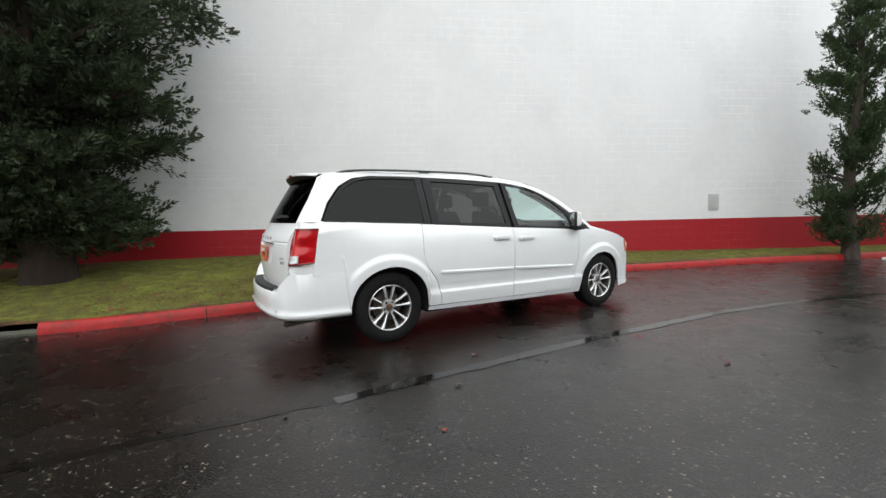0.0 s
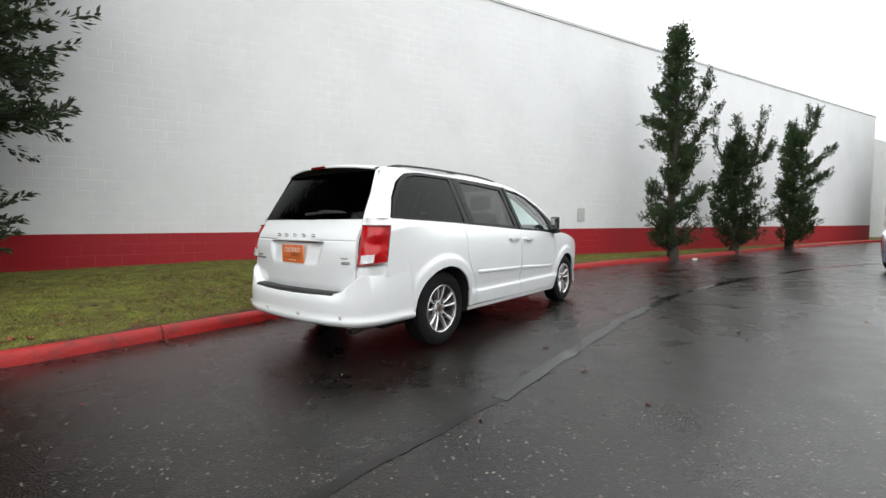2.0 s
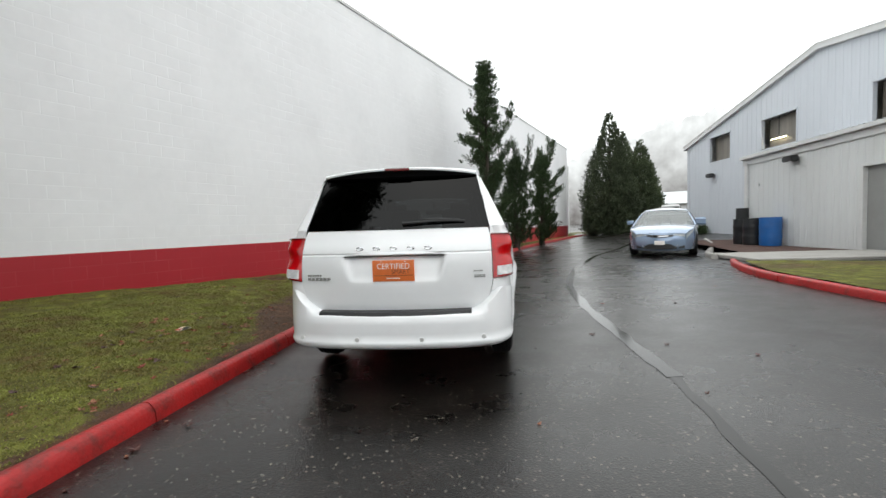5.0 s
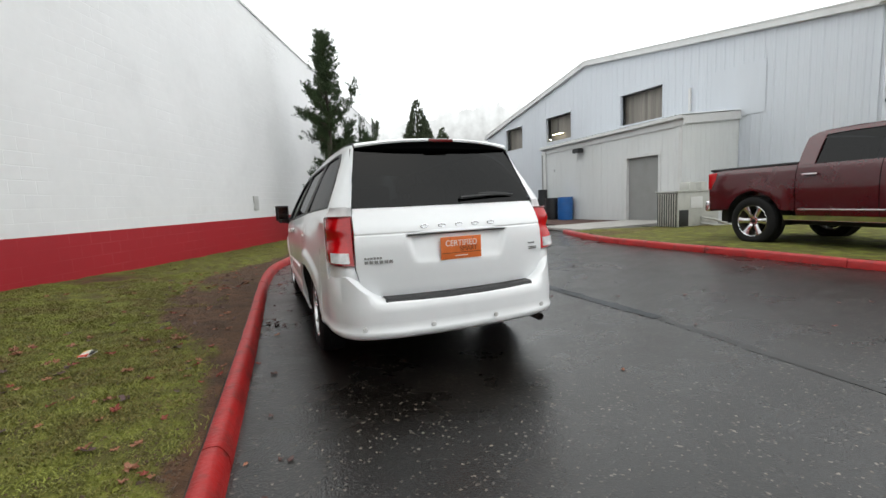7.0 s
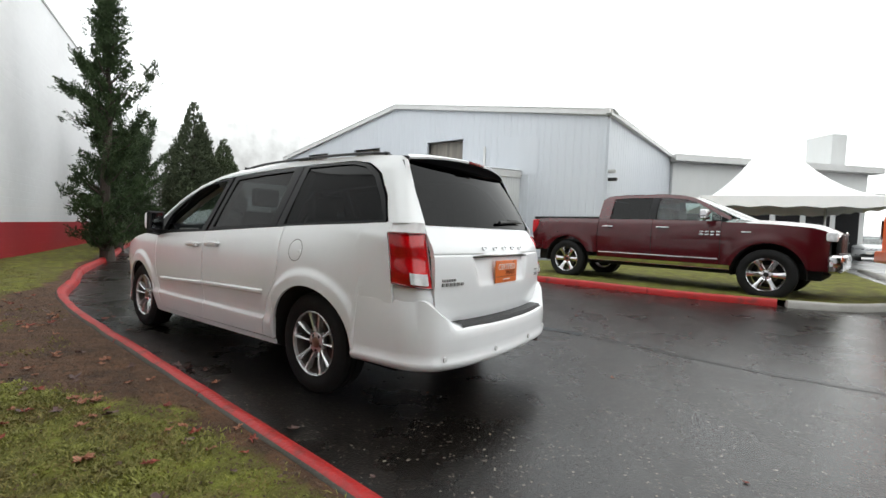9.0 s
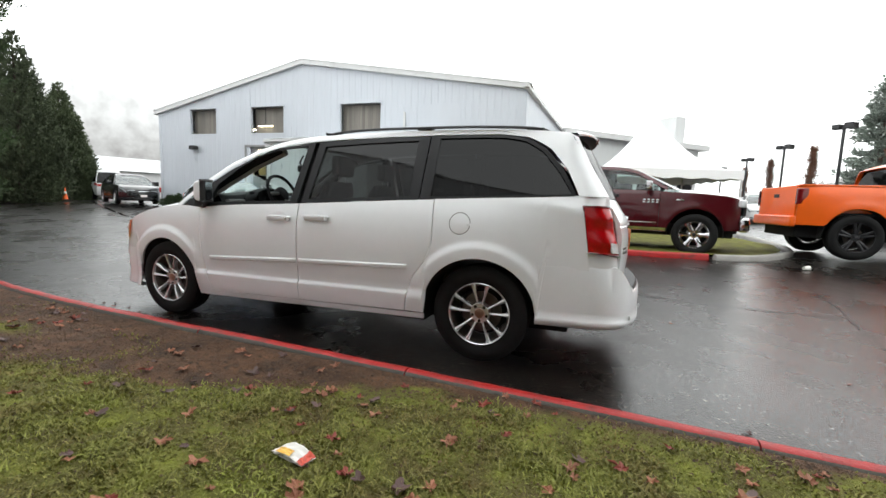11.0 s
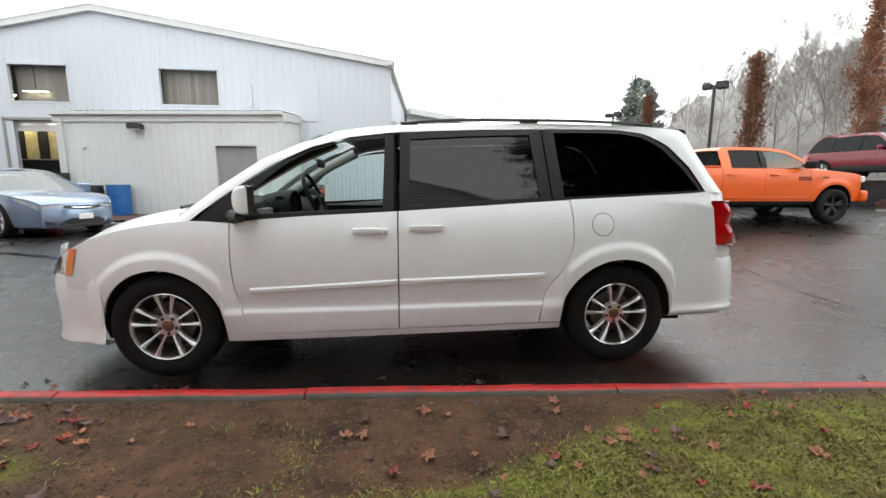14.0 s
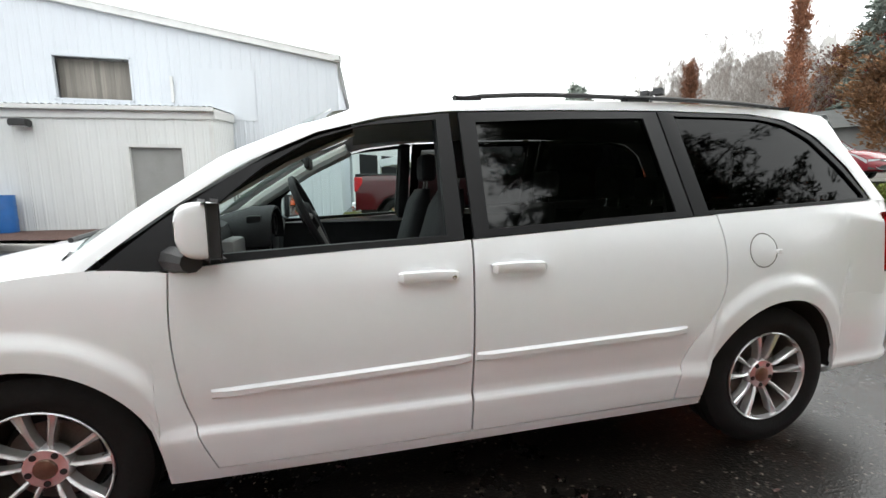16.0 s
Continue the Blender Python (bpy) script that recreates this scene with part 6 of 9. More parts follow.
def build_annex():
    top = lambda u: 3.36 - 0.02 * u  # noqa: E731
    DU0, DU1, DZ = 0.72, 2.08, 2.5
    ribbed("siding_sheet", annex, ap, 0, DU0, 0.1, top, "siding_annex", pitch=0.225, rib=0.009)
    ribbed("siding_sheet", annex, ap, DU0, DU1, DZ, top, "siding_annex", pitch=0.225, rib=0.009)
    for k in range(2):
        a = DU1 + (6.5 - DU1) * k / 2
        ribbed("siding_sheet", annex, ap, a, DU1 + (6.5 - DU1) * (k + 1) / 2, 0.1, top, "siding_annex", pitch=0.225, rib=0.009)
    ribbed("siding_sheet", annex, as_, 0, 2.85, 0.1, lambda u: 3.36 + 0.1 * u, "siding_annex", pitch=0.225, rib=0.009)
    ribbed("siding_sheet", annex, lambda u, z, out=0.0: ap(6.5, z, 0) - FNN * u + FD * out, 0, 2.7, 0.1, lambda u: 3.25 + 0.1 * u, "siding_annex", pitch=0.225, rib=0.009)
    door = new("door")
    door.parent = annex
    door.empty_display_size = 0.2
    tagged(door, "plain grey door with white frame")
    part("leaf", slab(ap, DU0 + 0.06, DU1 - 0.06, 0.3, DZ - 0.06, -0.14, -0.09, 0.006), "door_grey", door)
    for a, b, c, d in ((DU0 - 0.03, DU0 + 0.06, 0.2, DZ + 0.03), (DU1 - 0.06, DU1 + 0.03, 0.2, DZ + 0.03), (DU0 + 0.06, DU1 - 0.06, DZ - 0.06, DZ + 0.03)):
        part("frame", slab(ap, a, b, c, d, -0.16, 0.03, 0.004), "trim_white", door)
    part("threshold", slab(ap, DU0, DU1, 0.22, 0.3, -0.16, 0.05), "concrete", door)
    # gutter and fascia, ribbed roof edge
    for o0, o1, z0, z1 in ((0.0, 0.05, -0.16, 0.04), (0.03, 0.17, 0.04, 0.15)):
        bm = boxed(0, 1, 0, 1, 0, 1)
        for v in bm.verts:
            u = -0.1 + v.co.x * 6.7
            v.co = ap(u, top(u) + z0 + v.co.z * (z1 - z0), o0 + v.co.y * (o1 - o0))
        bmesh.ops.recalc_face_normals(bm, faces=bm.faces)
        bmesh.ops.bevel(bm, geom=bm.edges[:], offset=0.012, segments=2, affect="EDGES")
        part("gutter", bm, "trim_white", annex, smooth=None)
    bm = bmesh.new()
    rows = []
    for u in np.arange(-0.08, 6.6, 0.075):
        h = 0.03 if int(round((u + 0.08) / 0.075)) % 2 else 0.0
        rows.append([ap(u, top(u) + 0.16 + h, 0.1), ap(u, top(u) + 0.16 + h + 0.28, -2.75)])
    grid(bm, rows)
    part("roof_sheet", bm, "roof_metal", annex)
    for a, b, z0, z1, o1 in ((-0.05, 2.88, -0.12, 0.14, 0.06),):
        bm = boxed(0, 1, 0, 1, 0, 1)
        for v in bm.verts:
            u = a + v.co.x * (b - a)
            v.co = as_(u, 3.36 + 0.1 * max(u, 0) + z0 + v.co.z * (z1 - z0), v.co.y * o1)
        bmesh.ops.recalc_face_normals(bm, faces=bm.faces)
        part("fascia", bm, "trim_white", annex)
    part("corner_trim", slab(ap, 6.42, 6.53, 0.1, 3.2, 0.0, 0.03), "trim_white", annex)
    part("corner_trim", slab(ap, -0.03, 0.08, 0.1, 3.3, 0.0, 0.03), "trim_white", annex)
    part("downpipe", slab(ap, 6.3, 6.38, 0.3, 3.2, 0.02, 0.09, 0.01), "trim_white", annex)
    lamp = new("wall_lamp")
    lamp.parent = annex
    lamp.empty_display_size = 0.1
    part("lamp_body", slab(ap, 4.02, 4.42, 2.88, 3.06, 0.05, 0.3, 0.03), "black_plastic", lamp)
    part("lens", slab(ap, 4.06, 4.38, 2.87, 2.9, 0.08, 0.27), "lamp_clear", lamp)
    part("arm", slab(ap, 4.15, 4.29, 2.94, 3.02, 0.0, 0.06), "black_plastic", lamp)
    part("sensor", slab(ap, 5.75, 5.85, 2.3, 2.4, 0.0, 0.07, 0.02), "trim_white", annex)


build_annex()


# ==== yard round the lean-to ====
def yard():
    bm = bmesh.new()
    rows = [[(x, y, 0.31 + 0.02 * noise.noise(Vector((x * 3, y * 3, 7)))) for x in np.linspace(7.6 + max(0, (y - 6) * 0.25), 13.2, 16)] for y in np.linspace(5.9, 13.5, 22)]
    grid(bm, rows)
    tagged(finish(bm, "mulch_bed", "mulch", smooth=60), "brown bark mulch bed beside the white building", "mulch bed", kind="structure")
    run = kerb_run("kerb_bed", [(6.55, 5.3), (6.9, 6.3), (7.6, 7.6), (8.6, 9.3), (9.8, 11.6), (10.6, 13.6)], 0.13, 0.15, "concrete", "grey concrete kerb along the mulch bed")
    bm = boxed(6.6, 10.5, 3.9, 5.85, 0.26, 0.345, 0.02)
    tagged(finish(bm, "concrete_walk", "concrete"), "wet grey concrete walk to the grey door", "walk", kind="structure")


yard()


def barrel(x, y, z, r, h, mat, label):
    b = empty("barrel", label, "barrel", m=pose(x, y, z))
    bm = bmesh.new()
    prof = []
    for u in np.linspace(0, 1, 17):
        bulge = 0.012 if abs(u - 0.33) < 0.04 or abs(u - 0.67) < 0.04 else 0
        prof.append((h * u, r * (0.97 if u in (0.0, 1.0) else 1) + bulge))
    lathe(bm, prof, axis="z", seg=28)
    part("drum", bm, mat, b, smooth=40)
    bm = bmesh.new()
    lathe(bm, [(h - 0.02, r * 0.96), (h - 0.02, 0.001)], axis="z", seg=28)
    part("lid", bm, mat, b)
    bm = bmesh.new()
    lathe(bm, [(h - 0.02, r + 0.006), (h + 0.012, r + 0.006), (h + 0.012, r - 0.03), (h - 0.02, r - 0.03)], axis="z", seg=28)
    part("rim_band", bm, mat, b)
    return b


M["plastic_blue"] = material("plastic_blue", (0.012, 0.10, 0.32), 0.4, vary=0.12, scale=4, grime=0.2, grime_scale=3)
M["plastic_black"] = material("plastic_black", (0.015, 0.015, 0.016), 0.45, vary=0.15, scale=4)
M["unit_grey"] = material("unit_grey", (0.42, 0.42, 0.39), 0.5, vary=0.08, scale=3, grime=0.4, grime_color=(0.2, 0.19, 0.17), grime_scale=2.5)
barrel(10.0, 8.75, 0.31, 0.3, 0.9, "plastic_blue", "blue plastic drum standing by a white metal wall")
barrel(9.9, 9.45, 0.31, 0.29, 0.88, "plastic_black", "black plastic drum standing beside a blue one")
barrel(9.95, 10.1, 0.31, 0.28, 0.86, "plastic_black", "black plastic drum at the wall's corner")
barrel(10.15, 10.45, 0.31, 0.2, 1.25, "plastic_black", "tall slim black plastic drum at the wall's corner")


def ac_unit():
    u = empty("air_conditioner", "weathered grey outdoor air conditioner on a concrete pad", "air conditioner", m=pose(8.5, 2.5, 0.24))
    part("pad", boxed(-0.25, 1.8, -0.2, 0.85, -0.1, 0.07, 0.02), "concrete", u)
    part("casing", boxed(0.03, 1.6, 0.0, 0.62, 0.08, 0.98, 0.02), "unit_grey", u)
    part("coil", boxed(0.0, 0.028, 0.03, 0.59, 0.1, 0.95, 0.004), "plastic_black", u)
    for k in range(8):
        y = 0.04 + k * 0.069
        part("louvre", boxed(-0.016, -0.002, y, y + 0.028, 0.1, 0.95, 0.003), "unit_grey", u)
    part("top_sheet", boxed(-0.03, 1.63, -0.03, 0.65, 0.985, 1.02, 0.01), "unit_grey", u)
    part("access_panel", boxed(0.08, 0.42, -0.012, -0.002, 0.1, 0.52, 0.005), "plastic_black", u)
    part("access_panel", boxed(0.5, 0.95, -0.01, -0.002, 0.55, 0.85, 0.004), "trim_white", u)
    for x in (0.7, 1.15):
        part("vent_cap", boxed(x, x + 0.26, 0.2, 0.5, 1.02, 1.24, 0.03, 3), "unit_grey", u)
    for z in (0.15, 0.3):
        bm = bmesh.new()
        tube(bm, [(0.9, -0.01, z), (1.0, -0.3, z - 0.05), (1.5, -0.5, 0.05)], 0.03, 8)
        part("pipe", bm, "unit_grey", u)


ac_unit()


# ==== vehicles about the yard ====
def skin(name, parent, side, w, ycols, zlo, zhi, mat, n=8, label="", depth=0.02):
    rows = []
    for y in ycols:
        a, b = zlo(y), zhi(y)
        rows.append([(side * w(y, a + (b - a) * u), y, a + (b - a) * u) for u in np.linspace(0, 1, n)])
    bm = bmesh.new()
    grid(bm, rows, thick=lambda p: (-side * depth, 0, 0), flip=side > 0)
    return part(name, bm, mat, parent, label, 40)


def facing(ob, want):
    """Turn a pane's faces to look the given way, so that it mirrors on its outside."""
    me = ob.data
    if sum((f.normal.dot(Vector(want)) * f.area for f in me.polygons)) < 0:
        me.flip_normals()
    return ob


def pane(name, parent, pts_lo, pts_hi, mat, want, n=5):
    bm = bmesh.new()
    grid(bm, [[tuple(np.array(a) + (np.array(b) - np.array(a)) * u) for u in np.linspace(0, 1, n)] for a, b in zip(pts_lo, pts_hi)])
    ob = facing(part(name, bm, mat, parent, smooth=60), want)
    ob.visible_shadow = False
    return ob


def pickup(label, m, paint, rim_mat, rim_style, trim, tail_dark=False, step=True):
    t = empty("pickup_truck", label, "pickup truck", m=m)
    prof = curve1([(0.45, 0.93), (0.55, 0.965), (0.75, 0.985), (0.95, 0.995), (1.15, 0.985), (1.3, 0.96), (1.4, 0.92), (1.6, 0.84), (1.8, 0.74), (1.9, 0.68)])
    plan = curve1([(-3.06, 0.97), (-2.8, 0.99), (-1, 1.0), (1.2, 1.0), (2.0, 0.985), (2.5, 0.94), (2.75, 0.87)])
    FAX, RAX, AR = 1.785, -1.785, 0.5

    def w(y, z):
        v = prof(z) * plan(y)
        for c in (FAX, RAX):
            d = math.hypot(y - c, z - 0.42) - AR
            if d < 0.2 and z < 1.15:
                v += 0.02 * math.exp(-((d - 0.05) / 0.07) ** 2)
        return v

    def lowline(c, base):
        return lambda y: max(base, 0.42 + math.sqrt(AR * AR - (y - c) ** 2) if abs(y - c) < AR else base)
    hoodz = curve1([(1.2, 1.33), (1.6, 1.31), (2.1, 1.27), (2.5, 1.2), (2.75, 1.08)])
    for s in (1, -1):
        skin("bed_side", t, s, w, np.r_[np.linspace(-3.03, RAX - AR, 6), np.linspace(RAX - AR + 0.004, RAX + AR - 0.004, 22), np.linspace(RAX + AR, -1.1, 5)], lowline(RAX, 0.6), lambda y: 1.385, paint)
        skin("rear_door", t, s, w, np.linspace(-1.085, -0.02, 10), lambda y: 0.52, lambda y: 1.34, paint)
        skin("front_door", t, s, w, np.linspace(-0.01, 1.12, 10), lambda y: 0.52, lambda y: 1.34 - 0.02 * max(y, 0), paint)
        skin("front_fender", t, s, w, np.r_[np.linspace(1.13, FAX - AR, 5), np.linspace(FAX - AR + 0.004, FAX + AR - 0.004, 22), np.linspace(FAX + AR, 2.6, 6)], lowline(FAX, 0.52), lambda y: hoodz(y) - 0.03, paint)
        skin("sill", t, s, w, np.linspace(-1.28, 1.27, 8), lambda y: 0.44, lambda y: 0.515, trim)
        for c in (FAX, RAX):
            bm = bmesh.new()
            rows = []
            for a in np.linspace(radians(-8), radians(188), 30):
                y, z = c + (AR - 0.003) * math.cos(a), 0.42 + (AR - 0.003) * math.sin(a)
                x = w(y, max(z, 0.5))
                rows.append([(s * (x - 0.003), y, z), (s * 0.5, y, z)])
            grid(bm, rows)
            part("wheel_arch", bm, "under", t, smooth=60)
        # cab side: pillars and glass
        top = curve1([(-1.1, 1.80), (-1.0, 1.87), (-0.8, 1.893), (-0.2, 1.90), (0.3, 1.875), (0.62, 1.80), (1.0, 1.56), (1.3, 1.36)])
        skin("cab_frame", t, s, w, np.linspace(-1.10, -0.86, 6), lambda y: 1.343, lambda y: top(y) - 0.06, paint)
        skin("cab_frame", t, s, w, np.linspace(-0.1, 0.03, 3), lambda y: 1.343, lambda y: 1.84, "black_trim")
        skin("roof_rail", t, s, w, np.linspace(-1.10, 1.25, 24), lambda y: max(top(y) - 0.07, 1.335), lambda y: top(y) + 0.01, paint)
        for y0, y1, nm in ((-0.855, -0.1, "rear_side_glass"), (0.04, 1.12, "front_side_glass")):
            ys = np.linspace(y0, y1, 12)
            lo = [(s * (w(y, 1.36) - 0.012), y, 1.345) for y in ys]
            hi = [(s * (w(y, max(top(y) - 0.06, 1.36)) - 0.012), y, max(top(y) - 0.06, 1.36)) for y in ys]
            pane(nm, t, lo, hi, "tint" if y0 < -0.5 else "clear", (s, 0, 0))
        for y in (-0.88, 0.18):
            part("door_handle", boxed(s * (w(y, 1.17) - 0.005), s * (w(y, 1.17) + 0.045), y - 0.1, y + 0.12, 1.155, 1.19, 0.01), "chrome" if trim == "chrome" else paint, t)
        mir = boxed(s * 1.03, s * 1.28, 0.86, 0.98, 1.34, 1.53, 0.04, 3)
        mm = part("door_mirror", mir, "chrome" if trim == "chrome" else "black_trim", t)
        part("mirror_arm", boxed(s * 0.94, s * 1.06, 0.88, 0.96, 1.33, 1.39, 0.015), "black_plastic", mm)
        part("tail_lamp", boxed(s * 0.9, s * 0.975, -3.075, -2.76, 0.98, 1.32, 0.03, 3), "lamp_red_dark" if tail_dark else "lamp_red", t)
        part("head_lamp", boxed(s * 0.62, s * 0.93, 2.52, 2.72, 0.98, 1.15, 0.05, 3), "lamp_clear", t)
        for k in range(4):
            part("badge", boxed(s * (w(1.3, 1.1) - 0.01), s * (w(1.3, 1.1) + 0.012), 1.12 - 0.085 * k - 0.06, 1.12 - 0.085 * k, 1.085, 1.12, 0.004), "chrome" if trim == "chrome" else "black_trim", t)
        for k in range(4):
            part("badge", boxed(s * (w(1.3, 1.03) - 0.01), s * (w(1.3, 1.03) + 0.012), 1.12 - 0.085 * k - 0.06, 1.12 - 0.085 * k, 1.03, 1.062, 0.004), "chrome" if trim == "chrome" else "black_trim", t)
        part("badge", boxed(s * (w(1.6, 1.1) - 0.01), s * (w(1.6, 1.1) + 0.012), 1.42, 1.56, 1.10, 1.125, 0.004), "chrome" if trim == "chrome" else "black_trim", t)
        if step:
            bm = bmesh.new()
            tube(bm, [(s * 0.9, -1.1, 0.42), (s * 1.0, -1.0, 0.4), (s * 1.0, 0.9, 0.4), (s * 0.9, 1.0, 0.42)], 0.04, 8)
            part("side_step", bm, trim if trim == "chrome" else "black_plastic", t)
        part("side_moulding", boxed(s * (w(0, 0.6) - 0.005), s * (w(0, 0.6) + 0.012), -1.05, 1.1, 0.60, 0.625, 0.004), "chrome" if trim == "chrome" else paint, t)
    # hood, roof, bed, ends
    bm = bmesh.new()
    grid(bm, [[(w(y, hoodz(y) - 0.03) * u * 0.995, y, hoodz(y) - 0.03 + 0.07 * (1 - abs(u) ** 3) + 0.02 * math.exp(-((abs(u) - 0.45) / 0.12) ** 2)) for u in np.linspace(-1, 1, 19)] for y in np.linspace(1.18, 2.74, 14)])
    part("bonnet", bm, paint, t, smooth=45)
    bm = bmesh.new()
    grid(bm, [[((w(y, top(y) + 0.01) - 0.002) * u, y, top(y) + 0.008 + 0.035 * (1 - u * u)) for u in np.linspace(-1, 1, 13)] for y in np.linspace(-1.10, 0.62, 16)])
    part("roof", bm, paint, t, smooth=50)
    pane("windscreen", t, [(0.86 * u, 1.42 + 0.14 * (1 - u * u), 1.345) for u in np.linspace(-1, 1, 13)], [(0.70 * u, 0.6 + 0.06 * (1 - u * u), 1.825) for u in np.linspace(-1, 1, 13)], "screen_wet", (0, 1, 0.5))
    pane("rear_glass", t, [(0.8 * u, -1.10, 1.38) for u in np.linspace(-1, 1, 7)], [(0.7 * u, -1.04, 1.80) for u in np.linspace(-1, 1, 7)], "tint", (0, -1, 0))
    part("cab_back", boxed(-0.93, 0.93, -1.1, -1.06, 0.5, 1.38, 0.01), paint, t)
    part("tailgate", boxed(-0.9, 0.9, -3.06, -2.99, 0.72, 1.385, 0.03, 3), paint, t)
    part("tailgate_handle", boxed(-0.13, 0.13, -3.075, -3.05, 1.14, 1.22, 0.02), "black_plastic", t)
    part("bed_floor", boxed(-0.9, 0.9, -3.0, -1.1, 0.78, 0.84), "under", t)
    for s in (1, -1):
        part("bed_rail", boxed(s * 0.8, s * 0.955, -3.02, -1.1, 1.36, 1.40, 0.015), "black_plastic" if trim == "chrome" else paint, t)
        part("bed_inner", boxed(s * 0.8, s * 0.82, -3.0, -1.1, 0.8, 1.37), paint, t)
    part("rear_bumper", boxed(-0.97, 0.97, -3.2, -3.02, 0.56, 0.76, 0.05, 3), trim if trim == "chrome" else paint, t)
    part("front_bumper", boxed(-0.98, 0.98, 2.58, 2.82, 0.5, 0.78, 0.08, 3), trim if trim == "chrome" else paint, t)
    part("grille", boxed(-0.6, 0.6, 2.66, 2.76, 0.8, 1.12, 0.04, 3), "black_plastic", t)
    for s in (-0.3, 0.3):
        part("grille_bar", boxed(s - 0.02, s + 0.02, 2.75, 2.775, 0.8, 1.12), "chrome" if trim == "chrome" else "black_trim", t)
    part("chassis", boxed(-0.75, 0.75, -2.9, 2.5, 0.36, 0.6, 0.03), "under", t)
    part("engine_bay", boxed(-0.62, 0.62, 1.15, 2.6, 0.45, 1.0, 0.03), "under", t)
    part("wheel_well", boxed(-0.62, 0.62, -2.6, -1.15, 0.45, 0.8, 0.03), "under", t)
    part("cab_inside", boxed(-0.85, 0.85, -1.02, 1.3, 0.5, 1.2, 0.03), "interior_dark", t)
    for x in (-0.42, 0.42):
        for y in (0.05, -0.8):
            part("seat_back", boxed(x - 0.24, x + 0.24, y - 0.12, y + 0.05, 1.1, 1.62, 0.06, 3), "interior_dark", t)
    for o in t.children:
        for v in o.data.vertices:
            if v.co.z > 0.9:
                v.co.z = 0.9 + (v.co.z - 0.9) * 0.88
            if v.co.y < -2.285:
                v.co.y = -2.285 + (v.co.y + 2.285) * 0.55
            elif v.co.y > 2.285:
                v.co.y = 2.285 + (v.co.y - 2.285) * 0.75
    for x, y, s in ((0.87, FAX, 1), (-0.87, FAX, -1), (0.87, RAX, 1), (-0.87, RAX, -1)):
        build_wheel(t, x, y, 0.41, s, radius=0.41, width=0.27, rim=0.265, spokes=rim_style, rim_mat=rim_mat, cap="alloy_dark")
    return t


def place_vehicle(front_axle, rear_axle, z):
    """Pose of a vehicle from the ground points midway between its wheels."""
    f, r = Vector(front_axle), Vector(rear_axle)
    d = (f - r).normalized()
    c = (f + r) / 2
    return pose(c.x, c.y, z, 0, 0, math.degrees(math.atan2(-d.x, d.y)))


pickup("dark red pickup truck with chrome trim parked on grass", place_vehicle((6.80, -4.28), (7.40, -0.76), 0.28), "truck_maroon", "chrome", "six", "chrome", step=False)
pickup("bright orange pickup truck with black wheels on wet asphalt", place_vehicle((6.78, -10.2), (6.76, -6.63), 0.38), "truck_orange", "alloy_dark", "five", "black_trim", tail_dark=True, step=False)


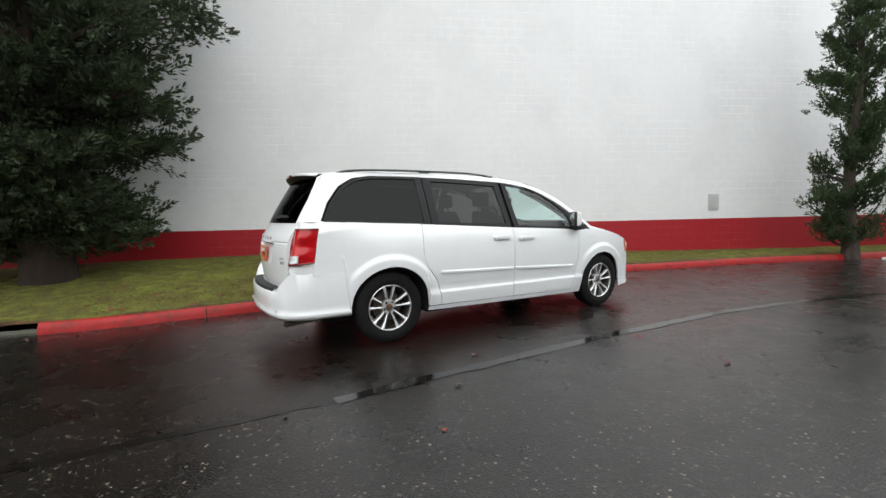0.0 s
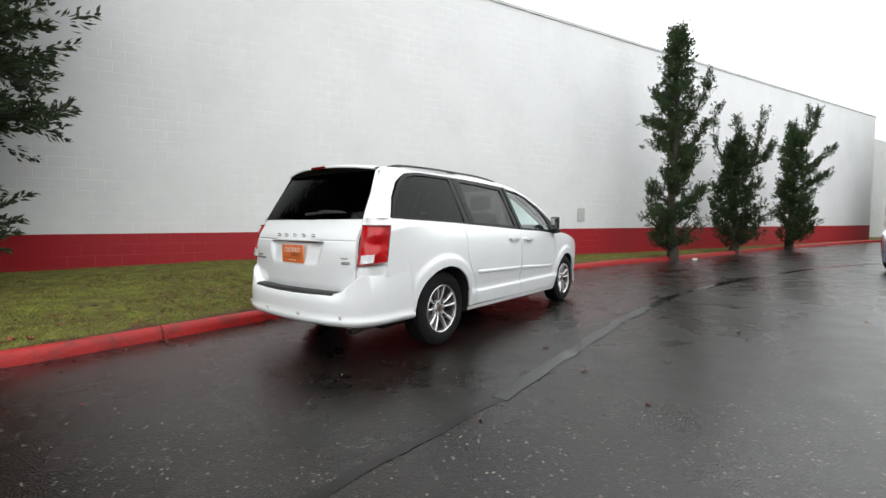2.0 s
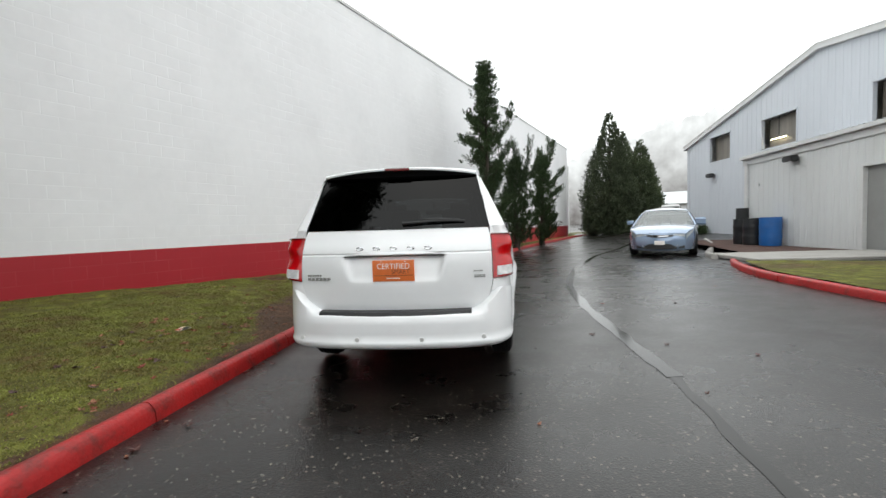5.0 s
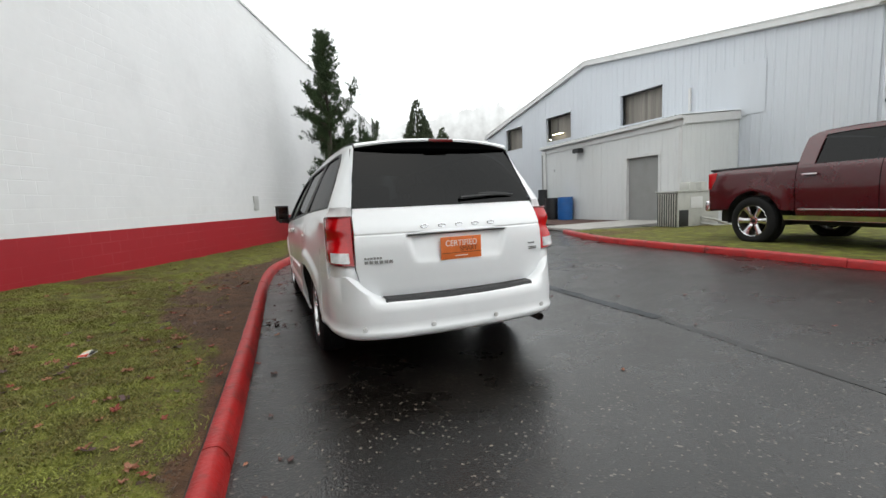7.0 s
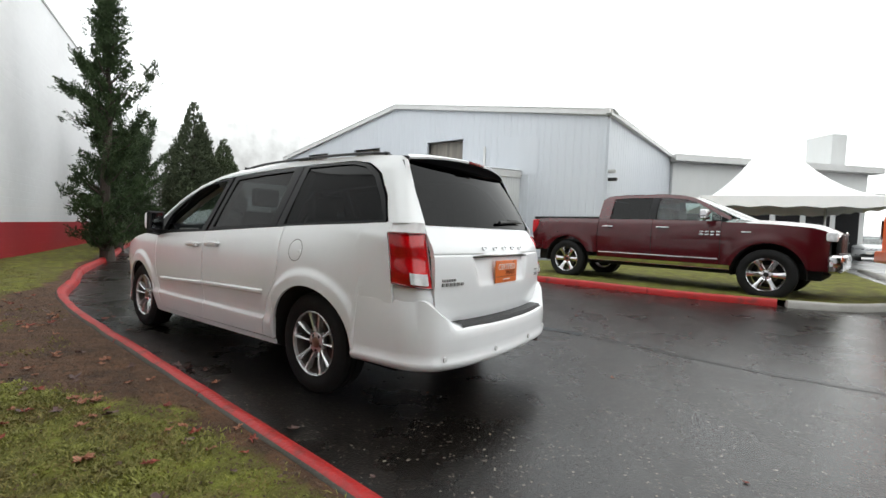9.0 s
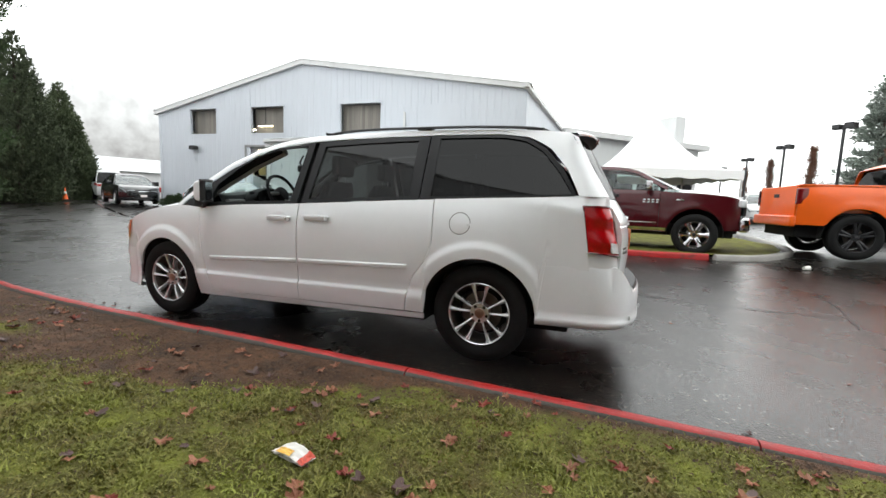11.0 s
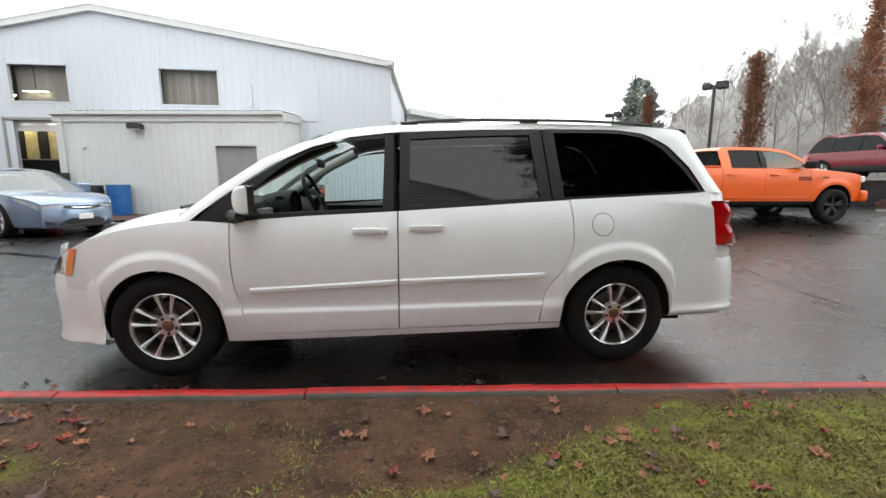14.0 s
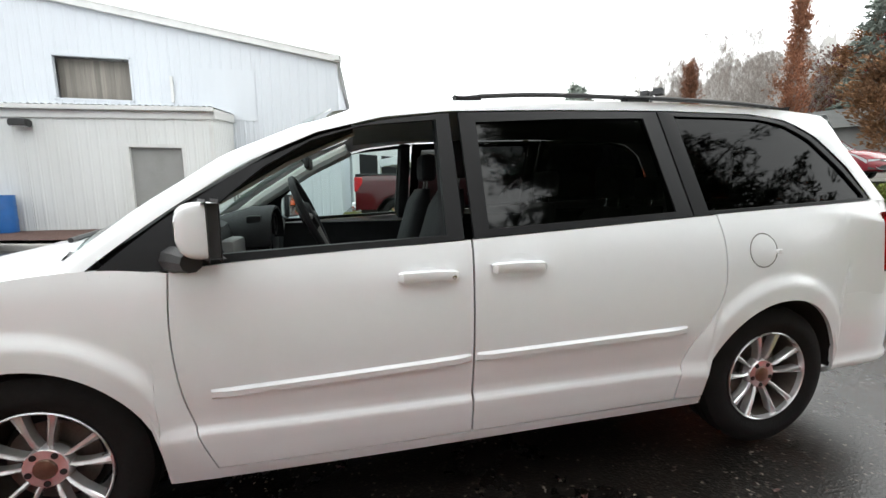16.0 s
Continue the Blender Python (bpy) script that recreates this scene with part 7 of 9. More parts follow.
def car(name, label, category, m, paint, length=4.8, width=1.84, height=1.48, wb=2.74, clear=0.2, wr=0.33, kind="sedan", rim_mat="alloy", group="", lower=None):
    """A closed car in the outline of its kind, with doors, glass, lamps, mirrors and wheels."""
    t = empty(name, label, category, group=group, m=m)
    hl, hw = length / 2, width / 2
    belt_z = height * (0.66 if kind == "sedan" else 0.62)
    if kind == "sedan":
        hood = curve1([(hl * 0.30, belt_z * 0.985), (hl * 0.55, belt_z * 0.95), (hl * 0.8, belt_z * 0.89), (hl * 0.95, belt_z * 0.79), (hl, belt_z * 0.72)])
        deck = curve1([(-hl, belt_z * 0.9), (-hl * 0.9, belt_z * 1.03), (-hl * 0.6, belt_z * 1.05)])
        roofline = [(hl * 0.46, belt_z * 0.97), (hl * 0.12, height * 0.955), (-0.05 * hl, height), (-hl * 0.25, height * 0.985), (-hl * 0.48, height * 0.9), (-hl * 0.82, belt_z * 1.05)]
    else:
        hood = curve1([(hl * 0.38, belt_z * 1.02), (hl * 0.6, belt_z * 0.985), (hl * 0.85, belt_z * 0.9), (hl, belt_z * 0.68)])
        deck = curve1([(-hl, belt_z * 0.95), (-hl * 0.95, belt_z * 1.0), (-hl * 0.9, belt_z)])
        roofline = [(hl * 0.48, belt_z * 1.0), (hl * 0.18, height * 0.96), (0, height * 0.995), (-hl * 0.4, height), (-hl * 0.78, height * 0.96), (-hl * 0.95, belt_z * 1.02)]
    rl = curve1(roofline[::-1])
    prof = lambda z: hw * float(np.interp(z, (clear, clear + 0.1, belt_z * 0.6, belt_z, height * 0.9, height), (0.93, 0.965, 1.0, 0.955, 0.76, 0.66)))  # noqa: E731
    plan = curve1([(-hl, 0.80), (-hl * 0.9, 0.9), (-hl * 0.7, 0.97), (0, 1.0), (hl * 0.6, 0.975), (hl * 0.85, 0.9), (hl, 0.7)])
    w = lambda y, z: prof(z) * plan(y)  # noqa: E731
    ar = wr + 0.055
    fy, ry = wb / 2 + 0.02, -wb / 2 + 0.02
    topz = lambda y: hood(y) if y > roofline[0][0] - 0.15 else (deck(y) if y < roofline[-1][0] else belt_z + 0.02 * (-y) / hl)  # noqa: E731

    def low(y):
        z = clear + 0.02
        for c in (fy, ry):
            if abs(y - c) < ar:
                z = max(z, wr + math.sqrt(ar * ar - (y - c) ** 2))
        return min(z, topz(y) - 0.03)
    seg = [(-hl, -wb * 0.19, "quarter_panel"), (-wb * 0.19, wb * 0.10, "rear_door"), (wb * 0.10, wb * 0.405, "front_door"), (wb * 0.405, hl, "front_fender")]
    if kind == "sedan":
        seg = [(-hl, -wb * 0.24, "quarter_panel"), (-wb * 0.24, wb * 0.07, "rear_door"), (wb * 0.07, wb * 0.37, "front_door"), (wb * 0.37, hl, "front_fender")]
    for s in (1, -1):
        for a, b, nm in seg:
            ys = np.unique(np.r_[np.linspace(a + 0.004, b - 0.004, 16), [v for c in (fy, ry) for v in np.linspace(c - ar, c + ar, 18) if a + 0.004 < v < b - 0.004]])
            skin(nm, t, s, w, ys, low, topz, paint, 9)
        if lower:
            skin("cladding", t, s, lambda y, z: w(y, z) + 0.012, np.linspace(ry + ar, fy - ar, 8), lambda y: clear, lambda y: clear + 0.2, lower)
        for c in (fy, ry):
            bm = bmesh.new()
            grid(bm, [[(s * w(c, 0.5), c + ar * math.cos(a), wr + ar * math.sin(a)), (s * hw * 0.5, c + ar * math.cos(a), wr + ar * math.sin(a))] for a in np.linspace(-0.1, math.pi + 0.1, 22)])
            part("wheel_arch", bm, "under", t, smooth=60)
        y0, y1 = roofline[-1][0], roofline[0][0]
        edges = np.linspace(y0 + (0.18 if kind == "sedan" else 0.1), y1 - 0.18, 4)
        for a, b in zip(edges, edges[1:]):
            ys = np.linspace(a + 0.03, b - 0.03, 9)
            lo = [(s * (w(y, belt_z + 0.02) - 0.01), y, topz(y) + 0.01) for y in ys]
            hi = [(s * (w(y, max(rl(y) - 0.07, topz(y) + 0.015)) - 0.01), y, max(rl(y) - 0.07, topz(y) + 0.015)) for y in ys]
            pane("side_glass", t, lo, hi, "pane_grey" if kind == "sedan" else "tint", (s, 0, 0))
        for e in edges[1:-1]:
            bm = bmesh.new()
            tube(bm, [(s * (w(e, belt_z) - 0.012), e, topz(e)), (s * (w(e, rl(e) - 0.04) - 0.012), e, rl(e) - 0.04)], 0.028, 6)
            part("pillar", bm, "black_trim", t)
        bm = bmesh.new()
        ys = np.linspace(y0, y1, 26)
        grid(bm, [[(s * w(y, max(rl(y) - 0.075, topz(y))), y, max(rl(y) - 0.075, topz(y))), (s * w(y, rl(y)), y, rl(y) + 0.002), (s * (w(y, rl(y)) - 0.05), y, rl(y) + 0.014)] for y in ys])
        part("roof_rail", bm, paint, t, smooth=50)
        for a, b, nm in seg[1:3]:
            yh = a + 0.12
            part("door_handle", boxed(s * (w(yh, belt_z * 0.86) - 0.005), s * (w(yh, belt_z * 0.86) + 0.03), yh, yh + 0.2, belt_z * 0.86, belt_z * 0.86 + 0.03, 0.01), paint if kind != "sedan" else "chrome", t)
        part("door_mirror", boxed(s * (hw * 0.96), s * (hw + 0.17), wb * 0.26, wb * 0.26 + 0.1, belt_z + 0.0, belt_z + 0.14, 0.04, 3), paint, t)
        hy = hl * 0.86
        skin("head_lamp", t, s, lambda y, z: w(y, z) + 0.006, np.linspace(hl * 0.78, hl * 0.995, 8), lambda y: hood(y) - 0.05 - 0.10 * (y - hl * 0.78) / (hl * 0.215), lambda y: hood(y) - 0.035, "lamp_smoke", 5)
        skin("tail_lamp", t, s, lambda y, z: w(y, z) + 0.006, np.linspace(-hl * 0.998, -hl * 0.86, 6), lambda y: deck(y) - 0.2, lambda y: deck(y) - 0.04, "lamp_red", 5)
    bow, brow = {1: 0.25, -1: 0.1}, []
    bm = bmesh.new()
    yb = roofline[0][0] - 0.12
    for v in np.linspace(0, 1, 16):
        y = yb + (hl - yb) * v
        brow.append([(w(y, hood(y)) * u, y + (bow[1] - 0.075) * (1 - abs(u) ** 2.4) * v ** 2, hood(y) + (0.055 - 0.03 * v ** 4) * (1 - abs(u) ** 2.5)) for u in np.linspace(-1, 1, 15)])
    grid(bm, brow)
    part("bonnet", bm, paint, t, smooth=45)
    if kind == "sedan":
        bm = bmesh.new()
        ys = np.linspace(roofline[-1][0] + 0.1, -hl, 8)
        grid(bm, [[(w(y, deck(y)) * u, y, deck(y) + 0.03 * (1 - abs(u) ** 2.5)) for u in np.linspace(-1, 1, 11)] for y in ys])
        part("boot_lid", bm, paint, t, smooth=45)
    yr0, yr1 = roofline[4][0] if kind == "sedan" else roofline[4][0], roofline[1][0]
    bm = bmesh.new()
    grid(bm, [[((w(y, rl(y)) - 0.03) * u, y, rl(y) + 0.012 + 0.03 * (1 - u * u)) for u in np.linspace(-1, 1, 11)] for y in np.linspace(yr0, yr1, 12)])
    part("roof", bm, paint, t, smooth=50)
    pane("windscreen", t, [((w(roofline[0][0], belt_z) - 0.06) * u, roofline[0][0] + 0.1 * (1 - u * u), roofline[0][1] + 0.02) for u in np.linspace(-1, 1, 11)], [((w(yr1, rl(yr1)) - 0.04) * u, yr1 + 0.06 * (1 - u * u), rl(yr1) + 0.02) for u in np.linspace(-1, 1, 11)], "screen_wet", (0, 1, 0.6))
    pane("rear_glass", t, [((w(roofline[-1][0], belt_z) - 0.08) * u, roofline[-1][0] - 0.03 * (1 - u * u), roofline[-1][1] + 0.01) for u in np.linspace(-1, 1, 9)], [((w(yr0, rl(yr0)) - 0.05) * u, yr0 - 0.02, rl(yr0) + 0.012) for u in np.linspace(-1, 1, 9)], "tint", (0, -1, 0.5))

    def nose(sg, u, z):
        """A place on the bumper's curved face: u across, z up."""
        zt = hood(hl) + 0.02 if sg > 0 else deck(-hl)
        k = (z - clear) / (zt - clear)
        lean = float(np.interp(k, (0, 0.12, 0.5, 0.88, 1.0), (-0.06, 0.0, 0.012, -0.02, -0.06)))
        return Vector((plan(sg * hl) * hw * u * (0.97 if k < 0.1 else 1.0), sg * (hl + bow[sg] * (1 - abs(u) ** 2.4) - 0.02 + lean), z))

    def nose_patch(nm, sg, u0, u1, za, zb, mat, lift=0.006, n=9):
        bm = bmesh.new()
        rows = []
        for u in np.linspace(u0, u1, n):
            a, b = (f(abs(u)) if callable(f) else f for f in (za, zb))
            rows.append([nose(sg, u, a + (b - a) * q) + Vector((0, sg * lift, 0)) for q in (0, 0.33, 0.67, 1)])
        grid(bm, rows, thick=(0, -sg * (lift + 0.01), 0))
        bmesh.ops.recalc_face_normals(bm, faces=bm.faces)
        return part(nm, bm, mat, t, smooth=45)
    for sg, nm in ((1, "front_bumper"), (-1, "rear_bumper")):
        zt = hood(hl) + 0.02 if sg > 0 else deck(-hl)
        bm = bmesh.new()
        grid(bm, [[nose(sg, u, clear + (zt - clear) * q) for q in (0, 0.06, 0.12, 0.3, 0.5, 0.7, 0.88, 0.95, 1.0)] for u in np.linspace(-1, 1, 21)])
        part(nm, bm, paint, t, smooth=45)
    zt = hood(hl) + 0.02
    for s in (1, -1):
        nose_patch("head_lamp", 1, s * 0.52, s * 1.0, lambda u: zt - 0.05 - 0.06 * (u - 0.5) / 0.5, lambda u: zt - 0.028, "lamp_smoke")
        nose_patch("fog_recess", 1, s * 0.72, s * 0.95, clear + 0.07, lambda u: clear + 0.1 + 0.05 * (u - 0.7) / 0.25, "black_plastic")
        nose_patch("tail_lamp", -1, s * 0.45, s * 1.0, deck(-hl) - 0.2, deck(-hl) - 0.06, "lamp_red")
    nose_patch("grille", 1, -0.52, 0.52, lambda u: zt - 0.125 + 0.13 * u ** 2, lambda u: zt - 0.04 + 0.01 * u, "black_plastic", n=13)
    nose_patch("grille_bar", 1, -0.34, 0.34, lambda u: zt - 0.092 + 0.1 * u ** 2, lambda u: zt - 0.072 + 0.08 * u ** 2, "chrome", 0.014)
    nose_patch("lower_intake", 1, -0.66, 0.66, clear + 0.055, lambda u: clear + 0.2 - 0.1 * max(0, u - 0.4) / 0.26, "black_plastic", n=13)
    nose_patch("intake_trim", 1, -0.7, 0.7, lambda u: clear + 0.04 + 0.1 * max(0, u - 0.55) / 0.15, lambda u: clear + 0.062 + 0.1 * max(0, u - 0.55) / 0.15, "chrome", 0.014, 15)
    nose_patch("number_plate", 1, -0.2, 0.2, clear + 0.17, clear + 0.28, "plate_white", 0.012, 5)
    part("underbody", boxed(-hw * 0.8, hw * 0.8, -hl * 0.9, hl * 0.9, clear - 0.02, clear + 0.12, 0.03), "under", t)
    part("cabin", boxed(-hw * 0.86, hw * 0.86, roofline[-1][0] + 0.15, roofline[0][0] - 0.1, clear + 0.1, belt_z * 0.86, 0.03), "interior_dark", t)
    for x in (-0.36, 0.36):
        for y in (-0.05, -0.85):
            part("seat_back", boxed(x - 0.22, x + 0.22, y - 0.1, y + 0.05, belt_z * 0.8, height * 0.84, 0.06, 3), "interior_dark", t)
    for x, y, s in ((hw - 0.12, fy, 1), (-hw + 0.12, fy, -1), (hw - 0.12, ry, 1), (-hw + 0.12, ry, -1)):
        build_wheel(t, x, y, wr, s, radius=wr, width=0.22, rim=wr * 0.68, spokes="five", rim_mat=rim_mat, cap="alloy_dark")
    return t


car("sedan", "pale blue metallic sedan parked facing the minivan, wet", "car", place_vehicle((6.3, 7.85), (7.52, 10.3), 0.17), "car_blue", height=1.41)
car("sedan", "glossy black sedan parked beside the workshop corner", "car", place_vehicle((11.3, 19.7), (12.35, 22.3), 0.46), "car_black", length=4.9)
offroader = car("off_roader", "white boxy off-roader with a spare wheel on its back", "car", place_vehicle((16.6, 30.6), (15.5, 28.4), 0.44), "trim_white", length=4.1, height=1.84, wb=2.45, kind="suv", clear=0.3, wr=0.38)
build_wheel(offroader, 0, -2.3, 1.02, 1, radius=0.37, rim=0.24, spokes="five", cap="alloy_dark", steer=-90)
car("suv", "dark red compact off-roader with black lower cladding", "car", pose(11.0, -17.3, 1.48, 0, 0, 92), "car_red", length=4.62, width=1.86, height=1.68, wb=2.7, clear=0.3, wr=0.36, kind="suv", lower="black_plastic")

# ==== trees and planting ====
M["needles"] = material("needles", (0.034, 0.060, 0.018), 0.75, rand=0.65, vary=0.3, scale=1.2)
M["needles_dark"] = material("needles_dark", (0.018, 0.030, 0.009), 0.8, rand=0.75, vary=0.5, scale=1.5)
M["bark_dark"] = material("bark_dark", (0.03, 0.02, 0.015), 0.95, vary=0.35, scale=6, bump=0.9, bump_scale=25, stretch=(1, 1, 0.25))
# needles paled so the fog over the far firs sits in their colour
M["needles_far_haze"] = material("needles_far_haze", (0.21, 0.24, 0.21), 0.8, rand=0.5, vary=0.35, scale=0.8)
# cypress green lifted a little, painting in some distance haze
M["needles_cypress_haze"] = material("needles_cypress_haze", (0.055, 0.072, 0.034), 0.8, rand=0.5, vary=0.4, scale=0.6)
M["leaf_brown"] = material("leaf_brown", (0.2, 0.088, 0.048), 0.8, rand=0.75, vary=0.3, scale=1.5)
M["leaf_autumn"] = material("leaf_autumn", (0.16, 0.08, 0.035), 0.8, rand=0.7, vary=0.5, scale=0.3)
M["shrub_green"] = material("shrub_green", (0.16, 0.19, 0.03), 0.8, rand=0.5, vary=0.3, scale=3)
M["bark"] = material("bark", (0.055, 0.042, 0.034), 0.9, vary=0.35, scale=6, bump=0.9, bump_scale=25, stretch=(1, 1, 0.25))
# grey bark made lighter than it is, haze included in the colour
M["bark_grey"] = material("bark_grey", (0.25, 0.22, 0.2), 0.9, vary=0.25, scale=6)


def leaf_mesh(centres, dirs, length, width, rng, fold=0.3):
    """Many small kite-shaped sprays: one quad each, at centres, pointing along dirs."""
    n = len(centres)
    d = dirs / (np.linalg.norm(dirs, axis=1, keepdims=True) + 1e-9)
    r = rng.normal(size=(n, 3))
    s = np.cross(d, r)
    s /= np.linalg.norm(s, axis=1, keepdims=True) + 1e-9
    L = length * rng.uniform(0.6, 1.4, (n, 1))
    W = width * rng.uniform(0.6, 1.4, (n, 1))
    up = np.cross(s, d) * fold * W
    a = centres - d * L * 0.5
    b = centres + s * W * 0.5 + up
    c = centres + d * L * 0.5
    e = centres - s * W * 0.5 + up
    v = np.stack([a, b, c, e], 1).reshape(-1, 3)
    f = np.arange(4 * n).reshape(-1, 4)
    return v, f


def raw_mesh(name, v, f, mat, parent=None, label=""):
    me = bpy.data.meshes.new(name)
    me.from_pydata(v.tolist(), [], f.tolist())
    me.materials.append(M[mat])
    ob = new(name, me)
    if parent is not None:
        ob.parent = parent
    if label:
        tagged(ob, label)
    return ob


def limb_paths(height, rng, count, reach, low, droop, up, wander=0.12, skew=0.9, vary=(0.65, 1.15)):
    """Limbs of a tree: each a polyline from the trunk outwards."""
    out = []
    for k in range(count):
        h = low + (height * 0.97 - low) * ((k + rng.random()) / count) ** skew
        a = rng.random() * 2 * math.pi
        r = reach(h) * rng.uniform(*vary)
        p = np.array([0, 0, h])
        pts = [p.copy()]
        d = np.array([math.cos(a), math.sin(a), up])
        for s in range(6):
            d = d + rng.normal(0, wander, 3) + np.array([0, 0, droop])
            d /= np.linalg.norm(d)
            p = p + d * r / 6
            pts.append(p.copy())
        out.append(np.array(pts))
    return out


def conifer(label, x, y, z, height, reach, seed, sprays, size, limbs, low=0.3, droop=0.02, up=0.35, trunk=0.16, mat="needles", clump=0.16, lean=(0, 0), extra=(), group="", bark="bark", category="conifer", name="conifer"):
    """A trunk with limbs and a crown of many small sprays gathered in clumps along the limbs."""
    rng = np.random.default_rng(seed)
    t = empty(name, label, category, group=group, m=pose(x, y, z))
    ts = np.linspace(0, 1, 10)
    path = [(lean[0] * u ** 1.5 + 0.05 * math.sin(u * 9 + seed), lean[1] * u ** 1.5 + 0.05 * math.cos(u * 7), height * u - 0.1) for u in ts]
    bm = bmesh.new()
    tube(bm, path, [trunk * (1 - 0.93 * u) * (1.35 if u < 0.05 else 1) + 0.01 for u in ts], 9)
    part("trunk", bm, bark, t, smooth=60)
    off = lambda h: np.array([np.interp(h, [p[2] for p in path], [p[0] for p in path]), np.interp(h, [p[2] for p in path], [p[1] for p in path]), 0])  # noqa: E731
    paths = limb_paths(height, rng, limbs, reach, low, droop, up)
    paths = [p + off(p[0][2]) for p in paths] + [np.array(e, float) for e in extra]
    bm = bmesh.new()
    for p in paths:
        r0 = trunk * 0.28 * (1 - 0.6 * p[0][2] / height)
        tube(bm, [tuple(q) for q in p], [r0 * (1 - 0.85 * u) + 0.004 for u in np.linspace(0, 1, len(p))], 5, caps=False)
    tagged(part("limb", bm, bark, t, smooth=60), kind="stuff")
    lens = np.array([np.linalg.norm(np.diff(p, axis=0), axis=1).sum() for p in paths])
    n_each = np.maximum(6, (sprays * lens / lens.sum())).astype(int)
    C, D = [], []
    for p, n in zip(paths, n_each):
        kn = max(3, int(len(p) * 1.6))
        knots = np.clip(rng.beta(2.2, 1.3, kn), 0.12, 1.0)
        u = knots[rng.integers(0, kn, n)] + rng.normal(0, 0.04, n)
        u = np.clip(u, 0.08, 1.03) * (len(p) - 1)
        i = np.minimum(u.astype(int), len(p) - 2)
        w = (u - i)[:, None]
        base = p[i] * (1 - w) + p[i + 1] * w
        j = rng.normal(0, 1, (n, 3)) * clump * np.array([1, 1, 0.6])
        C.append(base + j)
        ax = p[-1] - p[0]
        D.append(ax / np.linalg.norm(ax) + rng.normal(0, 0.55, (n, 3)) + np.array([0, 0, 0.35]) + j * 2.0)
    v, f = leaf_mesh(np.concatenate(C), np.concatenate(D), size, size * 0.45, rng)
    raw_mesh("crown", v, f, mat, t)
    return t


def tuft_mesh(base, axis, length, per, spray, rng, spread=0.42, slim=0.36):
    """Pointed tufts of scale foliage: sprays set round an axis, wide at the foot and narrow at the tip."""
    n = len(base)
    a = (axis / (np.linalg.norm(axis, axis=1, keepdims=True) + 1e-9))[:, None, :]
    s = rng.beta(1.0, 1.25, (n, per, 1))
    r = rng.normal(size=(n, per, 3))
    r -= (r * a).sum(-1, keepdims=True) * a
    r /= np.linalg.norm(r, axis=-1, keepdims=True) + 1e-9
    L = length[:, None, None]
    c = base[:, None, :] + a * L * s + r * L * spread * (1 - 0.8 * s) * rng.uniform(0.25, 1.0, (n, per, 1))
    d = a + r * rng.uniform(0.3, 1.0, (n, per, 1))
    return leaf_mesh(c.reshape(-1, 3), d.reshape(-1, 3), spray, spray * slim, rng, 0.2)


def juniper(label, x, y, z, height, reach, seed, limbs, per_limb, tuft=0.3, per=30, spray=0.07, low=0.2, up=0.35, curl=0.12, trunk=0.14, mat="needles", bark="bark", pad=(0.1, 0.1), leaders=(), lift=0.5, group="", inner=0.1, skew=1.1):
    """A dense conifer of upswept tufts: limbs all the way up the trunk, and leaders that stand away from it."""
    rng = np.random.default_rng(seed)
    t = empty("conifer", label, "conifer", group=group, m=pose(x, y, z))
    bm = bmesh.new()
    ts = np.linspace(0, 1, 10)
    tube(bm, [(0.05 * math.sin(u * 9 + seed), 0.05 * math.cos(u * 7), height * 0.97 * u - 0.15) for u in ts], [trunk * (1 - 0.94 * u) * (1.3 if u < 0.05 else 1) + 0.008 for u in ts], 10)
    part("trunk", bm, bark, t, smooth=60)
    paths = limb_paths(height, rng, limbs, reach, low, curl, up, 0.1, skew, (0.5, 1.2))
    weights = [1.0] * len(paths)
    for e in leaders:
        paths.append(spline(e, 9))
        weights.append(3.2)
    bm = bmesh.new()
    for p in paths:
        r0 = trunk * 0.25 * (1 - 0.6 * p[0][2] / height)
        tube(bm, [tuple(q) for q in p], [r0 * (1 - 0.85 * u) + 0.004 for u in np.linspace(0, 1, len(p))], 5, caps=False)
    tagged(part("limb", bm, bark, t, smooth=60), kind="stuff")
    B, A = [], []
    for p, k in zip(paths, weights):
        lead = k > 1
        n = int(per_limb * k)
        u = np.clip(rng.beta(1.6, 1.0, n) if not lead else rng.uniform(0.1, 1.0, n), inner if not lead else 0.08, 1.0) * (len(p) - 1)
        i = np.minimum(u.astype(int), len(p) - 2)
        w = (u - i)[:, None]
        tan = p[i + 1] - p[i]
        tan /= np.linalg.norm(tan, axis=1, keepdims=True) + 1e-9
        j = rng.normal(0, 1, (n, 3)) * np.array([pad[0], pad[0], pad[1]]) * (0.6 if lead else 1.0)
        B.append(p[i] * (1 - w) + p[i + 1] * w + j)
        A.append(tan * 0.8 + np.array([0, 0, lift]) + rng.normal(0, 0.38 if not lead else 0.5, (n, 3)) + j * 1.5)
    B, A = np.concatenate(B), np.concatenate(A)
    v, f = tuft_mesh(B, A, tuft * rng.uniform(0.6, 1.35, len(B)), per, spray, rng)
    raw_mesh("crown", v, f, mat, t)
    return t


